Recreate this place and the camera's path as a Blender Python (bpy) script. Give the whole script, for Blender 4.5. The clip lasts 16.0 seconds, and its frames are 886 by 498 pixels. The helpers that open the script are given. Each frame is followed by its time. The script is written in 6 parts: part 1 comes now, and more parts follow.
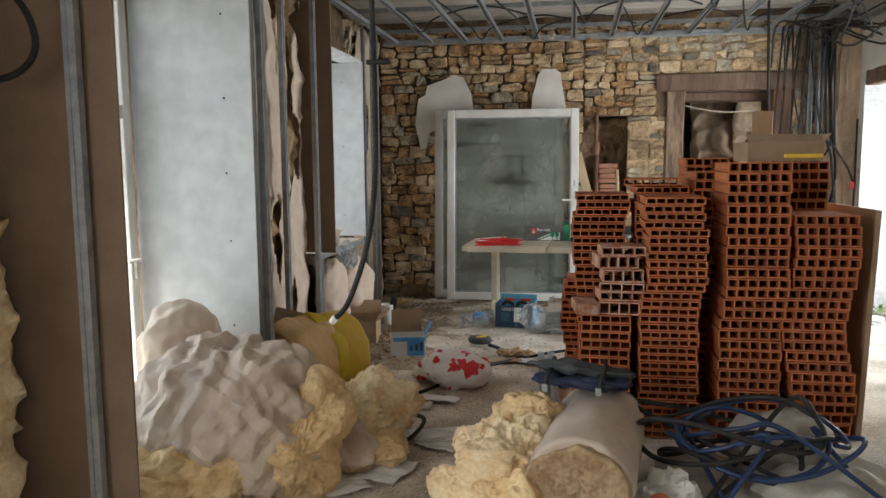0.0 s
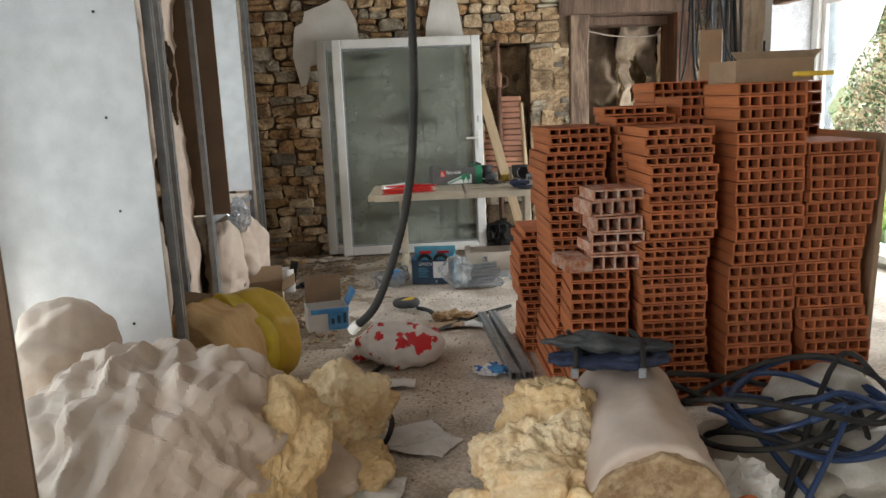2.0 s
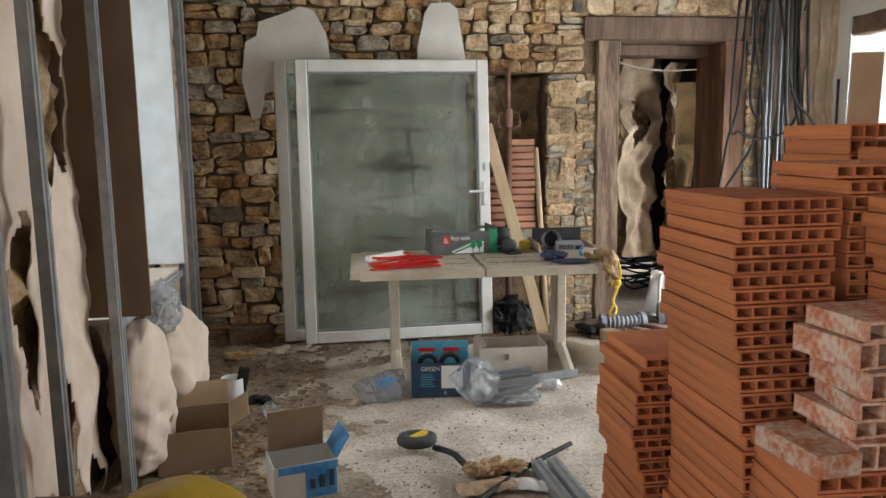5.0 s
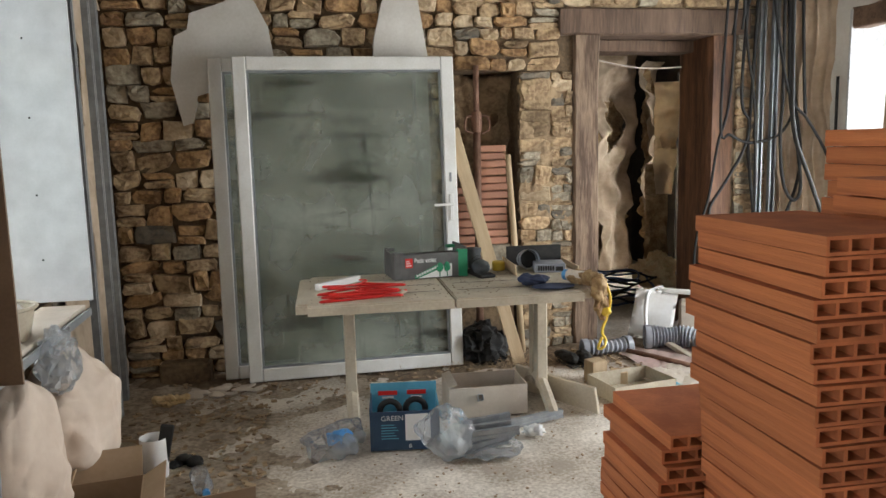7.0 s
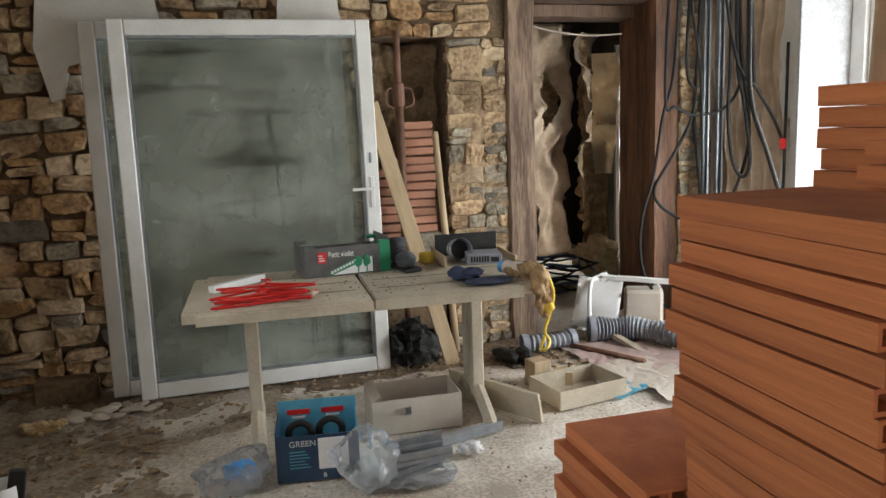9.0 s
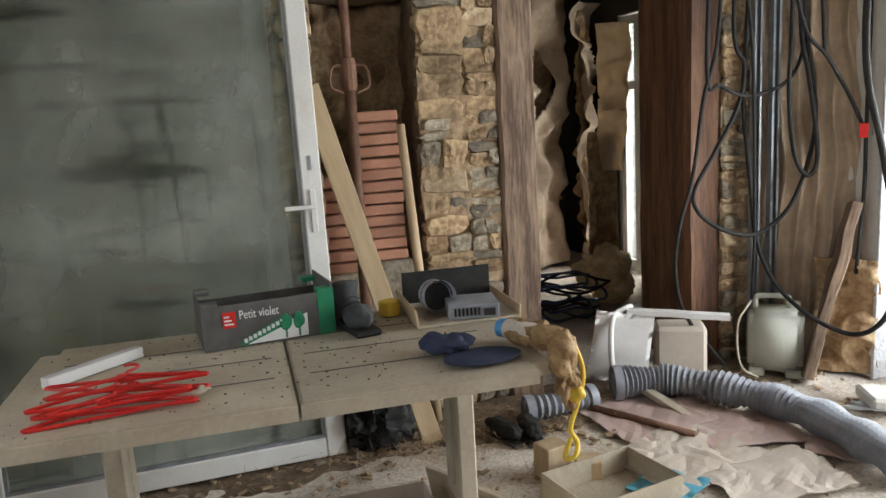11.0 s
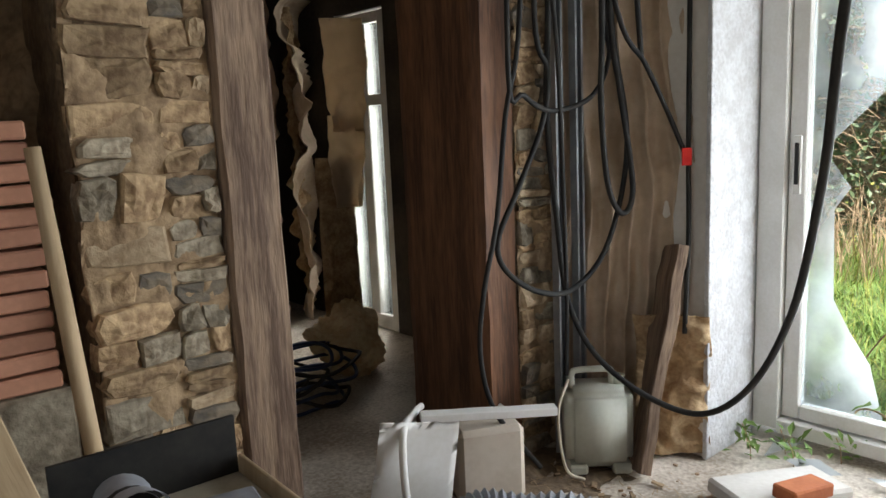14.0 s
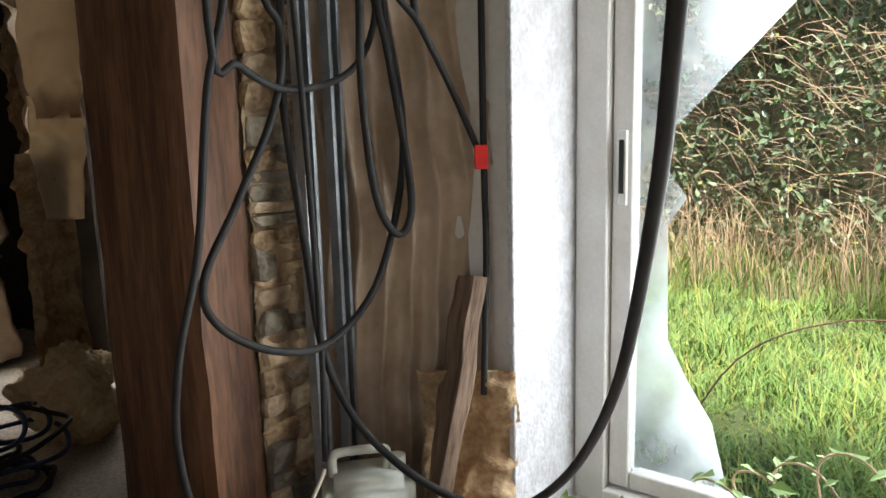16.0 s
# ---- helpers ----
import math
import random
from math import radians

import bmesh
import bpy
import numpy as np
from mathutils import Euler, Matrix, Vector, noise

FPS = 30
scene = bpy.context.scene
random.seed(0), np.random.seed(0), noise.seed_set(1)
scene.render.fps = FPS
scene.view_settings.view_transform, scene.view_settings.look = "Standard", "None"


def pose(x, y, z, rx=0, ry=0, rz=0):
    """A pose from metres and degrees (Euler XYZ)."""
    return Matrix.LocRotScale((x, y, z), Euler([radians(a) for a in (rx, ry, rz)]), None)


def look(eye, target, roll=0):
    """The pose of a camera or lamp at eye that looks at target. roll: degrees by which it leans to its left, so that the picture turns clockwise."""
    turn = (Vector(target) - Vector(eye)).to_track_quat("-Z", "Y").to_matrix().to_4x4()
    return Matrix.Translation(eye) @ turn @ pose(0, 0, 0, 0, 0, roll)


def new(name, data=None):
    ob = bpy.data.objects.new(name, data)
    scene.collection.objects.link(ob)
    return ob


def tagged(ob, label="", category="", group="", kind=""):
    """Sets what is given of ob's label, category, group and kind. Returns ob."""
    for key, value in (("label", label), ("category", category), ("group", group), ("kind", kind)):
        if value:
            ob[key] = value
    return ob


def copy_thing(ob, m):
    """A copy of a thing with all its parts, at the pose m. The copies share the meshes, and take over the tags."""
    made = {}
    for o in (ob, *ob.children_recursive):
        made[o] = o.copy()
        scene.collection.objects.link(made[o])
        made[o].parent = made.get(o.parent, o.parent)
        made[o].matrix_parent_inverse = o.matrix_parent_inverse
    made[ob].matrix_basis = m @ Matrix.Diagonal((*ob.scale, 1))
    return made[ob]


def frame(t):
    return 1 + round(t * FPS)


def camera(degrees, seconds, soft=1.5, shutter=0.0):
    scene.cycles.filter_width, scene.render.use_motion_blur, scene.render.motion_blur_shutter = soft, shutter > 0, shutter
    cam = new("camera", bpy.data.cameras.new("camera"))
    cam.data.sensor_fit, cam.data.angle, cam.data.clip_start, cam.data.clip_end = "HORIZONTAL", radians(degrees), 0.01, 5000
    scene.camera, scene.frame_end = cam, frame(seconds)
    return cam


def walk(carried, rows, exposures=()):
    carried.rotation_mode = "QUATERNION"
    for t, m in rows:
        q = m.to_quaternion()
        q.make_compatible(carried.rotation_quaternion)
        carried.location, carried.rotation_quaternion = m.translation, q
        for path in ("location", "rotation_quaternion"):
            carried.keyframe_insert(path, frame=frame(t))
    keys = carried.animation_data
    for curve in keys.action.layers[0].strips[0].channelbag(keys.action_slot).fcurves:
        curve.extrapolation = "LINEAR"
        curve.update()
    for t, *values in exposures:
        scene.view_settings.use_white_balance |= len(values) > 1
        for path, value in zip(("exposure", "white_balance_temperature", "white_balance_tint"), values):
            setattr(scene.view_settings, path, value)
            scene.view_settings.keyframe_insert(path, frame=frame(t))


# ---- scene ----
cam = camera(60.6, 16.0)
METRES, EYE, TILT, LEAN, TURN = 8.0, 1.5, 0.0, 0.0, 9.7
ROWS = [
    (0.0, 0.0, 0.0, 0.0, -0.05, -6.41, 0.48),
    (0.5, -0.03, 0.0336, -0.0039, -2.25, -6.59, 0.05),
    (1.0, -0.0511, 0.0559, 0.0001, -5.28, -7.26, -0.62),
    (1.5, -0.067, 0.0766, 0.0008, -8.92, -10.16, 0.79),
    (2.0, -0.0666, 0.113, -0.0035, -12.51, -11.07, 2.33),
    (2.5, -0.0619, 0.1618, 0.0021, -13.8, -8.84, 1.97),
    (3.0, -0.0656, 0.2003, -0.0002, -13.47, -7.28, 0.66),
    (5.5, -0.0753, 0.3768, -0.0015, -21.3, -8.54, 1.12),
    (6.0, -0.0563, 0.4033, -0.0012, -24.52, -8.66, 1.21),
    (6.5, -0.0474, 0.4181, 0.0, -23.07, -8.44, 1.36),
    (7.0, -0.0518, 0.4226, 0.0016, -20.56, -7.97, 1.39),
    (7.5, -0.0523, 0.4265, 0.0009, -18.49, -7.6, 1.54),
    (8.0, -0.0517, 0.4307, -0.0021, -21.28, -7.89, 1.06),
    (8.5, -0.0374, 0.4512, -0.0044, -24.45, -8.65, 1.4),
    (11.0, 0.0576, 0.6266, -0.0055, -27.12, -10.1, 3.25),
    (11.5, 0.0672, 0.6436, -0.0055, -30.11, -9.56, 3.3),
    (12.0, 0.0698, 0.6752, -0.0055, -30.42, -8.97, 2.57),
    (12.5, 0.0763, 0.7026, -0.0055, -30.38, -8.54, 2.01),
    (13.0, 0.0995, 0.7372, -0.0102, -32.13, -8.68, 2.19),
    (13.5, 0.1189, 0.7593, -0.0085, -39.5, -9.0, 1.78),
    (14.0, 0.1329, 0.7847, -0.0077, -51.16, -9.55, 2.53),
    (14.5, 0.153, 0.7945, -0.008, -62.47, -10.11, 2.22),
    (15.0, 0.1915, 0.7939, -0.0074, -66.04, -10.44, 2.63),
    (15.5, 0.2171, 0.795, -0.0074, -66.15, -10.4, 2.5),
    (16.0, 0.2496, 0.8112, -0.0129, -62.34, -10.4, 1.55),
]
walk(cam, [(t, pose(0, 0, EYE, TILT, LEAN, TURN) @ pose(METRES * x, METRES * y, METRES * z, 90 + pitch, roll, yaw)) for t, x, y, z, yaw, pitch, roll in ROWS],
     [(0.0, 1.65), (3.0, 1.85), (5.5, 1.9), (8.5, 1.8), (11.0, 1.6), (12.5, 1.95), (13.1, 1.9), (13.5, 1.6), (14.0, 1.1), (14.7, 1.1), (16.0, 1.3)])

# ---- world and light ----
world = bpy.data.worlds.new("overcast_sky")
scene.world = world
world.use_nodes = True
wn = world.node_tree.nodes
sky = wn.new("ShaderNodeTexSky")
sky.sky_type, sky.sun_disc, sky.sun_elevation, sky.sun_rotation = "NISHITA", False, radians(70), radians(230)
wn["Background"].inputs["Strength"].default_value = 0.15
world.node_tree.links.new(sky.outputs[0], wn["Background"].inputs[0])
sun = new("sun", bpy.data.lights.new("sun", "SUN"))
sun.data.energy, sun.data.angle, sun.data.color = 5.0, radians(12), (1.0, 0.95, 0.88)
sun.matrix_world = look((0, 4, 22), (6, 9, 0))


def window_light(x, y, z, target, w, h, watts, tone=(1.0, 0.985, 0.965)):
    lamp = new("window_light", bpy.data.lights.new("window_light", "AREA"))
    lamp.data.shape, lamp.data.size, lamp.data.size_y, lamp.data.energy, lamp.data.color = "RECTANGLE", w, h, watts, tone
    lamp.matrix_world = look((x, y, z), target)
    return lamp


window_light(3.27, 6.5, 1.25, (0.0, 6.6, 1.1), 2.0, 2.1, 46, (0.95, 0.98, 1.0))
window_light(-2.56, 3.2, 1.3, (0.0, 3.4, 1.0), 1.1, 2.0, 9)
window_light(-2.56, 6.35, 1.6, (0.0, 6.3, 1.0), 1.1, 1.3, 7)
window_light(-2.5, -0.3, 1.4, (0.0, 0.6, 0.9), 1.5, 1.7, 38)
window_light(3.35, 10.72, 1.2, (2.2, 10.9, 1.1), 0.5, 1.9, 17)

# ---- materials ----
RAND = random.Random(5)


def mat(name, c1, c2=None, scale=8.0, rough=0.8, bump=0.2, bscale=60.0, metal=0.0, vary=0.12, stretch=(1, 1, 1), fine=0.35, sss=0.0, coat=0.0):
    """Two colours mixed at two scales of noise, with fine relief."""
    m = bpy.data.materials.new(name)
    m.use_nodes = True
    n, l = m.node_tree.nodes, m.node_tree.links
    b = n["Principled BSDF"]
    b.inputs["Roughness"].default_value, b.inputs["Metallic"].default_value = rough, metal
    b.inputs["Coat Weight"].default_value = coat
    if sss:
        b.inputs["Transmission Weight"].default_value = sss
    c2 = c2 or tuple(v * 0.72 for v in c1)
    co, mp = n.new("ShaderNodeTexCoord"), n.new("ShaderNodeMapping")
    mp.inputs["Scale"].default_value = stretch
    l.new(co.outputs["Object"], mp.inputs[0])
    big, small = n.new("ShaderNodeTexNoise"), n.new("ShaderNodeTexNoise")
    big.inputs["Scale"].default_value, big.inputs["Detail"].default_value = scale, 5
    small.inputs["Scale"].default_value, small.inputs["Detail"].default_value = bscale, 4
    info = n.new("ShaderNodeObjectInfo")
    for t in (big, small):
        l.new(mp.outputs[0], t.inputs["Vector"])
    add = n.new("ShaderNodeMath")
    add.operation, add.inputs[1].default_value = "MULTIPLY_ADD", fine
    l.new(small.outputs["Fac"], add.inputs[0])
    l.new(big.outputs["Fac"], add.inputs[2])
    ramp = n.new("ShaderNodeMapRange")
    ramp.inputs["From Min"].default_value, ramp.inputs["From Max"].default_value = 0.33 + fine * 0.5, 0.67 + fine * 0.5
    l.new(add.outputs[0], ramp.inputs["Value"])
    mix = n.new("ShaderNodeMix")
    mix.data_type = "RGBA"
    mix.inputs["A"].default_value, mix.inputs["B"].default_value = (*c1, 1), (*c2, 1)
    l.new(ramp.outputs[0], mix.inputs["Factor"])
    hsv, val = n.new("ShaderNodeHueSaturation"), n.new("ShaderNodeMapRange")
    val.inputs["To Min"].default_value, val.inputs["To Max"].default_value = 1 - vary, 1 + vary
    l.new(info.outputs["Random"], val.inputs["Value"])
    l.new(val.outputs[0], hsv.inputs["Value"])
    l.new(mix.outputs["Result"], hsv.inputs["Color"])
    l.new(hsv.outputs[0], b.inputs["Base Color"])
    if bump:
        bp = n.new("ShaderNodeBump")
        bp.inputs["Strength"].default_value, bp.inputs["Distance"].default_value = bump, 0.01
        l.new(add.outputs[0], bp.inputs["Height"])
        l.new(bp.outputs[0], b.inputs["Normal"])
    return m


M_MORTAR = mat("lime_mortar", (0.20, 0.135, 0.075), (0.075, 0.05, 0.03), 6, 0.95, 0.9, 40, fine=0.6)
M_STONE = mat("rubble_stone", (0.50, 0.365, 0.215), (0.21, 0.135, 0.075), 8, 0.92, 1.0, 40, vary=0.34, fine=0.7)
M_STONE_O = mat("ochre_stone", (0.43, 0.27, 0.13), (0.17, 0.095, 0.045), 8, 0.92, 1.0, 40, vary=0.3, fine=0.7)
M_STONE_L = mat("pale_limestone", (0.58, 0.46, 0.31), (0.36, 0.26, 0.16), 8, 0.92, 1.0, 40, vary=0.2, fine=0.7)
# near-black colour carries the dimness of the room beyond the doorway
M_DIM_WALL = mat("dim_room_wall", (0.075, 0.06, 0.045), (0.03, 0.025, 0.02), 3, 0.95, 0.8, 30)
M_STONE_G = mat("grey_stone", (0.41, 0.36, 0.27), (0.19, 0.155, 0.11), 9, 0.92, 1.0, 40, vary=0.3, fine=0.7)
M_STONE_D = mat("dark_stone", (0.11, 0.10, 0.085), (0.22, 0.18, 0.13), 20, 0.92, 0.8, 60, vary=0.2)
M_FLOOR = mat("dusty_concrete", (0.70, 0.64, 0.56), (0.34, 0.285, 0.225), 2.4, 0.93, 0.5, 60, fine=0.65)
M_BOARD = mat("plasterboard", (0.60, 0.62, 0.64), (0.49, 0.51, 0.53), 8, 0.85, 0.05, 90, vary=0.03, fine=0.2)
M_BROWN = mat("brown_board_back", (0.25, 0.175, 0.12), (0.19, 0.13, 0.09), 4, 0.9, 0.1, 90)
M_STEEL = mat("galvanised_steel", (0.36, 0.385, 0.405), (0.24, 0.26, 0.28), 14, 0.38, 0.05, 120, metal=0.4)
M_PVC = mat("white_pvc", (0.80, 0.80, 0.78), (0.68, 0.67, 0.63), 5, 0.35, 0.03, 80, vary=0.02)
M_WOOD_D = mat("dark_stained_wood", (0.25, 0.115, 0.056), (0.085, 0.038, 0.02), 5, 0.62, 0.35, 30, stretch=(3, 3, 0.35), fine=0.6)
M_WOOD_G = mat("weathered_oak", (0.29, 0.20, 0.135), (0.10, 0.06, 0.04), 5, 0.8, 0.8, 30, stretch=(2.5, 2.5, 0.3), fine=0.7)
M_WOOD_H = mat("weathered_oak_lintel", (0.19, 0.12, 0.08), (0.10, 0.062, 0.043), 5, 0.8, 0.6, 30, stretch=(0.3, 2.5, 2.5), fine=0.7)
M_PINE = mat("raw_pine", (0.50, 0.38, 0.24), (0.40, 0.29, 0.17), 6, 0.75, 0.15, 40, stretch=(5, 5, 0.5))
M_BRICK = mat("terracotta", (0.50, 0.16, 0.058), (0.36, 0.105, 0.04), 9, 0.85, 0.25, 90, vary=0.16)
M_BRICK_S = mat("ridged_terracotta", (0.56, 0.19, 0.066), (0.40, 0.125, 0.046), 6, 0.85, 0.5, 30, vary=0.13, stretch=(1, 0.4, 12))
M_BRICK_O = mat("mortared_terracotta", (0.44, 0.14, 0.06), (0.58, 0.42, 0.33), 15, 0.9, 0.7, 60, fine=0.7)
M_BRICK_P = mat("pale_terracotta", (0.52, 0.26, 0.17), (0.40, 0.20, 0.13), 9, 0.9, 0.3, 60, vary=0.15)
M_KRAFT = mat("kraft_paper", (0.58, 0.46, 0.345), (0.40, 0.30, 0.205), 5, 0.72, 0.25, 24, vary=0.05)
M_KRAFT_W = mat("pale_kraft_paper", (0.66, 0.555, 0.465), (0.56, 0.45, 0.36), 5, 0.7, 0.25, 24)
M_WOOL = mat("mineral_wool", (0.80, 0.62, 0.36), (0.66, 0.46, 0.23), 9, 1.0, 1.0, 55, fine=0.6)
M_WOOL_P = mat("pale_mineral_wool", (0.86, 0.73, 0.49), (0.70, 0.50, 0.27), 9, 1.0, 1.0, 55, fine=0.6)
M_WOOL_B = mat("browned_mineral_wool", (0.50, 0.37, 0.22), (0.30, 0.19, 0.10), 14, 1.0, 1.0, 60, fine=0.6)
M_CORE = mat("orange_cream_wool", (0.86, 0.64, 0.36), (0.74, 0.49, 0.23), 5, 1.0, 0.6, 40, stretch=(6, 1, 1))
M_CRUST = mat("dried_brown_crust", (0.20, 0.11, 0.045), (0.36, 0.24, 0.11), 26, 0.7, 1.0, 60)
M_YELLOW = mat("yellow_film", (0.80, 0.57, 0.06), (0.68, 0.45, 0.05), 4, 0.35, 0.3, 20)
M_YELLOW_B = mat("bright_yellow_film", (0.83, 0.66, 0.06), (0.68, 0.50, 0.05), 7, 0.3, 0.4, 20)
M_CREAM = mat("dirty_cream_plastic", (0.55, 0.49, 0.38), (0.42, 0.36, 0.27), 5, 0.55, 0.1, 60, fine=0.5)
M_PLASTER = mat("white_plaster", (0.74, 0.72, 0.68), (0.60, 0.57, 0.52), 3, 0.9, 0.25, 50)
M_RENDER = mat("pebbly_white_render", (0.60, 0.61, 0.63), (0.48, 0.48, 0.49), 12, 0.9, 1.0, 55, fine=0.9)
M_CEIL = mat("old_whitewashed_boards", (0.60, 0.57, 0.52), (0.44, 0.40, 0.35), 3, 0.9, 0.3, 50, stretch=(0.4, 5, 1))
M_BLACK = mat("black_plastic", (0.014, 0.014, 0.015), (0.03, 0.029, 0.027), 9, 0.62, 0.1, 60)
M_BLACK.node_tree.nodes["Principled BSDF"].inputs["Specular IOR Level"].default_value = 0.25
M_BLUE_H = mat("blue_hose", (0.012, 0.03, 0.085), (0.02, 0.045, 0.12), 9, 0.38, 0.05, 60)
M_RUBBLE = mat("earth_rubble", (0.20, 0.145, 0.095), (0.10, 0.07, 0.045), 7, 0.97, 1.0, 35, fine=0.7)
M_EARTH = mat("tan_earth_mortar", (0.40, 0.29, 0.175), (0.20, 0.135, 0.08), 8, 0.97, 1.0, 35, fine=0.7)
M_CARD = mat("cardboard", (0.42, 0.30, 0.20), (0.34, 0.24, 0.15), 5, 0.85, 0.1, 50)
M_CARD_P = mat("pale_cardboard", (0.62, 0.55, 0.47), (0.52, 0.45, 0.37), 5, 0.85, 0.1, 50)
M_WHITE = mat("white_paper", (0.80, 0.80, 0.79), (0.70, 0.70, 0.69), 4, 0.7, 0.1, 40)
M_WHITE_P = mat("white_plastic", (0.80, 0.80, 0.80), (0.68, 0.67, 0.64), 4, 0.4, 0.08, 40)
M_RED = mat("red_plastic", (0.70, 0.03, 0.02), (0.55, 0.02, 0.02), 9, 0.35, 0.1, 40)
M_BLUE = mat("blue_print", (0.04, 0.22, 0.55), (0.10, 0.36, 0.70), 12, 0.5, 0.1, 40)
M_NAVY = mat("dark_blue_print", (0.015, 0.05, 0.11), (0.03, 0.075, 0.14), 9, 0.5, 0.05, 40)
M_TEAL = mat("light_blue_print", (0.07, 0.30, 0.44), (0.12, 0.40, 0.54), 9, 0.5, 0.05, 40)
M_GREEN = mat("green_print", (0.012, 0.19, 0.09), (0.02, 0.24, 0.11), 9, 0.5, 0.05, 40)
M_GREY_C = mat("grey_printed_card", (0.15, 0.145, 0.14), (0.09, 0.087, 0.084), 9, 0.7, 0.05, 40)
M_GREY_D = mat("grey_duct_film", (0.30, 0.32, 0.36), (0.20, 0.21, 0.24), 9, 0.42, 0.15, 50)
M_JERRY = mat("milky_plastic", (0.68, 0.70, 0.62), (0.55, 0.56, 0.47), 4, 0.4, 0.05, 60)
M_DENIM = mat("dusty_dark_fabric", (0.085, 0.09, 0.09), (0.035, 0.038, 0.045), 7, 0.9, 0.5, 90)
M_NAVYC = mat("navy_cloth", (0.02, 0.03, 0.07), (0.04, 0.05, 0.09), 9, 0.9, 0.5, 90)
M_SACK = mat("dirty_woven_sack", (0.44, 0.42, 0.37), (0.28, 0.25, 0.20), 5, 0.6, 0.3, 120)
M_PINK = mat("pink_dusty_card", (0.56, 0.40, 0.36), (0.44, 0.34, 0.30), 6, 0.85, 0.2, 40)
M_RUST = mat("rusty_steel", (0.17, 0.085, 0.055), (0.25, 0.14, 0.095), 16, 0.75, 0.6, 70, metal=0.3)
M_GRASS = mat("grass_blades", (0.20, 0.32, 0.07), (0.12, 0.21, 0.045), 2, 0.6, 0.0, 30)
M_SOIL = mat("grassy_soil", (0.10, 0.13, 0.04), (0.06, 0.075, 0.03), 3, 0.95, 0.4, 30)
M_LEAF = mat("bramble_leaves", (0.17, 0.23, 0.11), (0.11, 0.155, 0.07), 4, 0.38, 0.1, 30)
M_LEAF_Y = mat("yellowish_leaves", (0.34, 0.36, 0.06), (0.25, 0.24, 0.05), 4, 0.5, 0.1, 30)
M_TWIG = mat("dry_brown_stems", (0.50, 0.37, 0.22), (0.30, 0.20, 0.115), 4, 0.85, 0.1, 30)
M_DIRT = mat("trodden_dirt", (0.40, 0.33, 0.25), (0.19, 0.145, 0.10), 5, 0.95, 0.9, 40, fine=0.8)


def printed(name, ground, ink, scale, low):
    """Pale plastic with sharp-edged patches of ink."""
    m = mat(name, ground, ink, scale, 0.35, 0.15, 60, fine=0.0, vary=0.0)
    ramp = next(n for n in m.node_tree.nodes if n.bl_idname == "ShaderNodeMapRange")
    ramp.inputs["From Min"].default_value, ramp.inputs["From Max"].default_value = low, low + 0.02
    return m


M_PRINT_R = printed("red_printed_bag", (0.80, 0.78, 0.78), (0.62, 0.02, 0.03), 9, 0.55)
M_PRINT_B = printed("blue_printed_film", (0.80, 0.81, 0.84), (0.03, 0.16, 0.55), 16, 0.55)
# brown of the hedge's inner growth, with its shade put into the colour
M_SHADE = mat("shaded_hedge_depth", (0.24, 0.185, 0.105), (0.10, 0.085, 0.045), 5, 1.0, 0.6, 12)


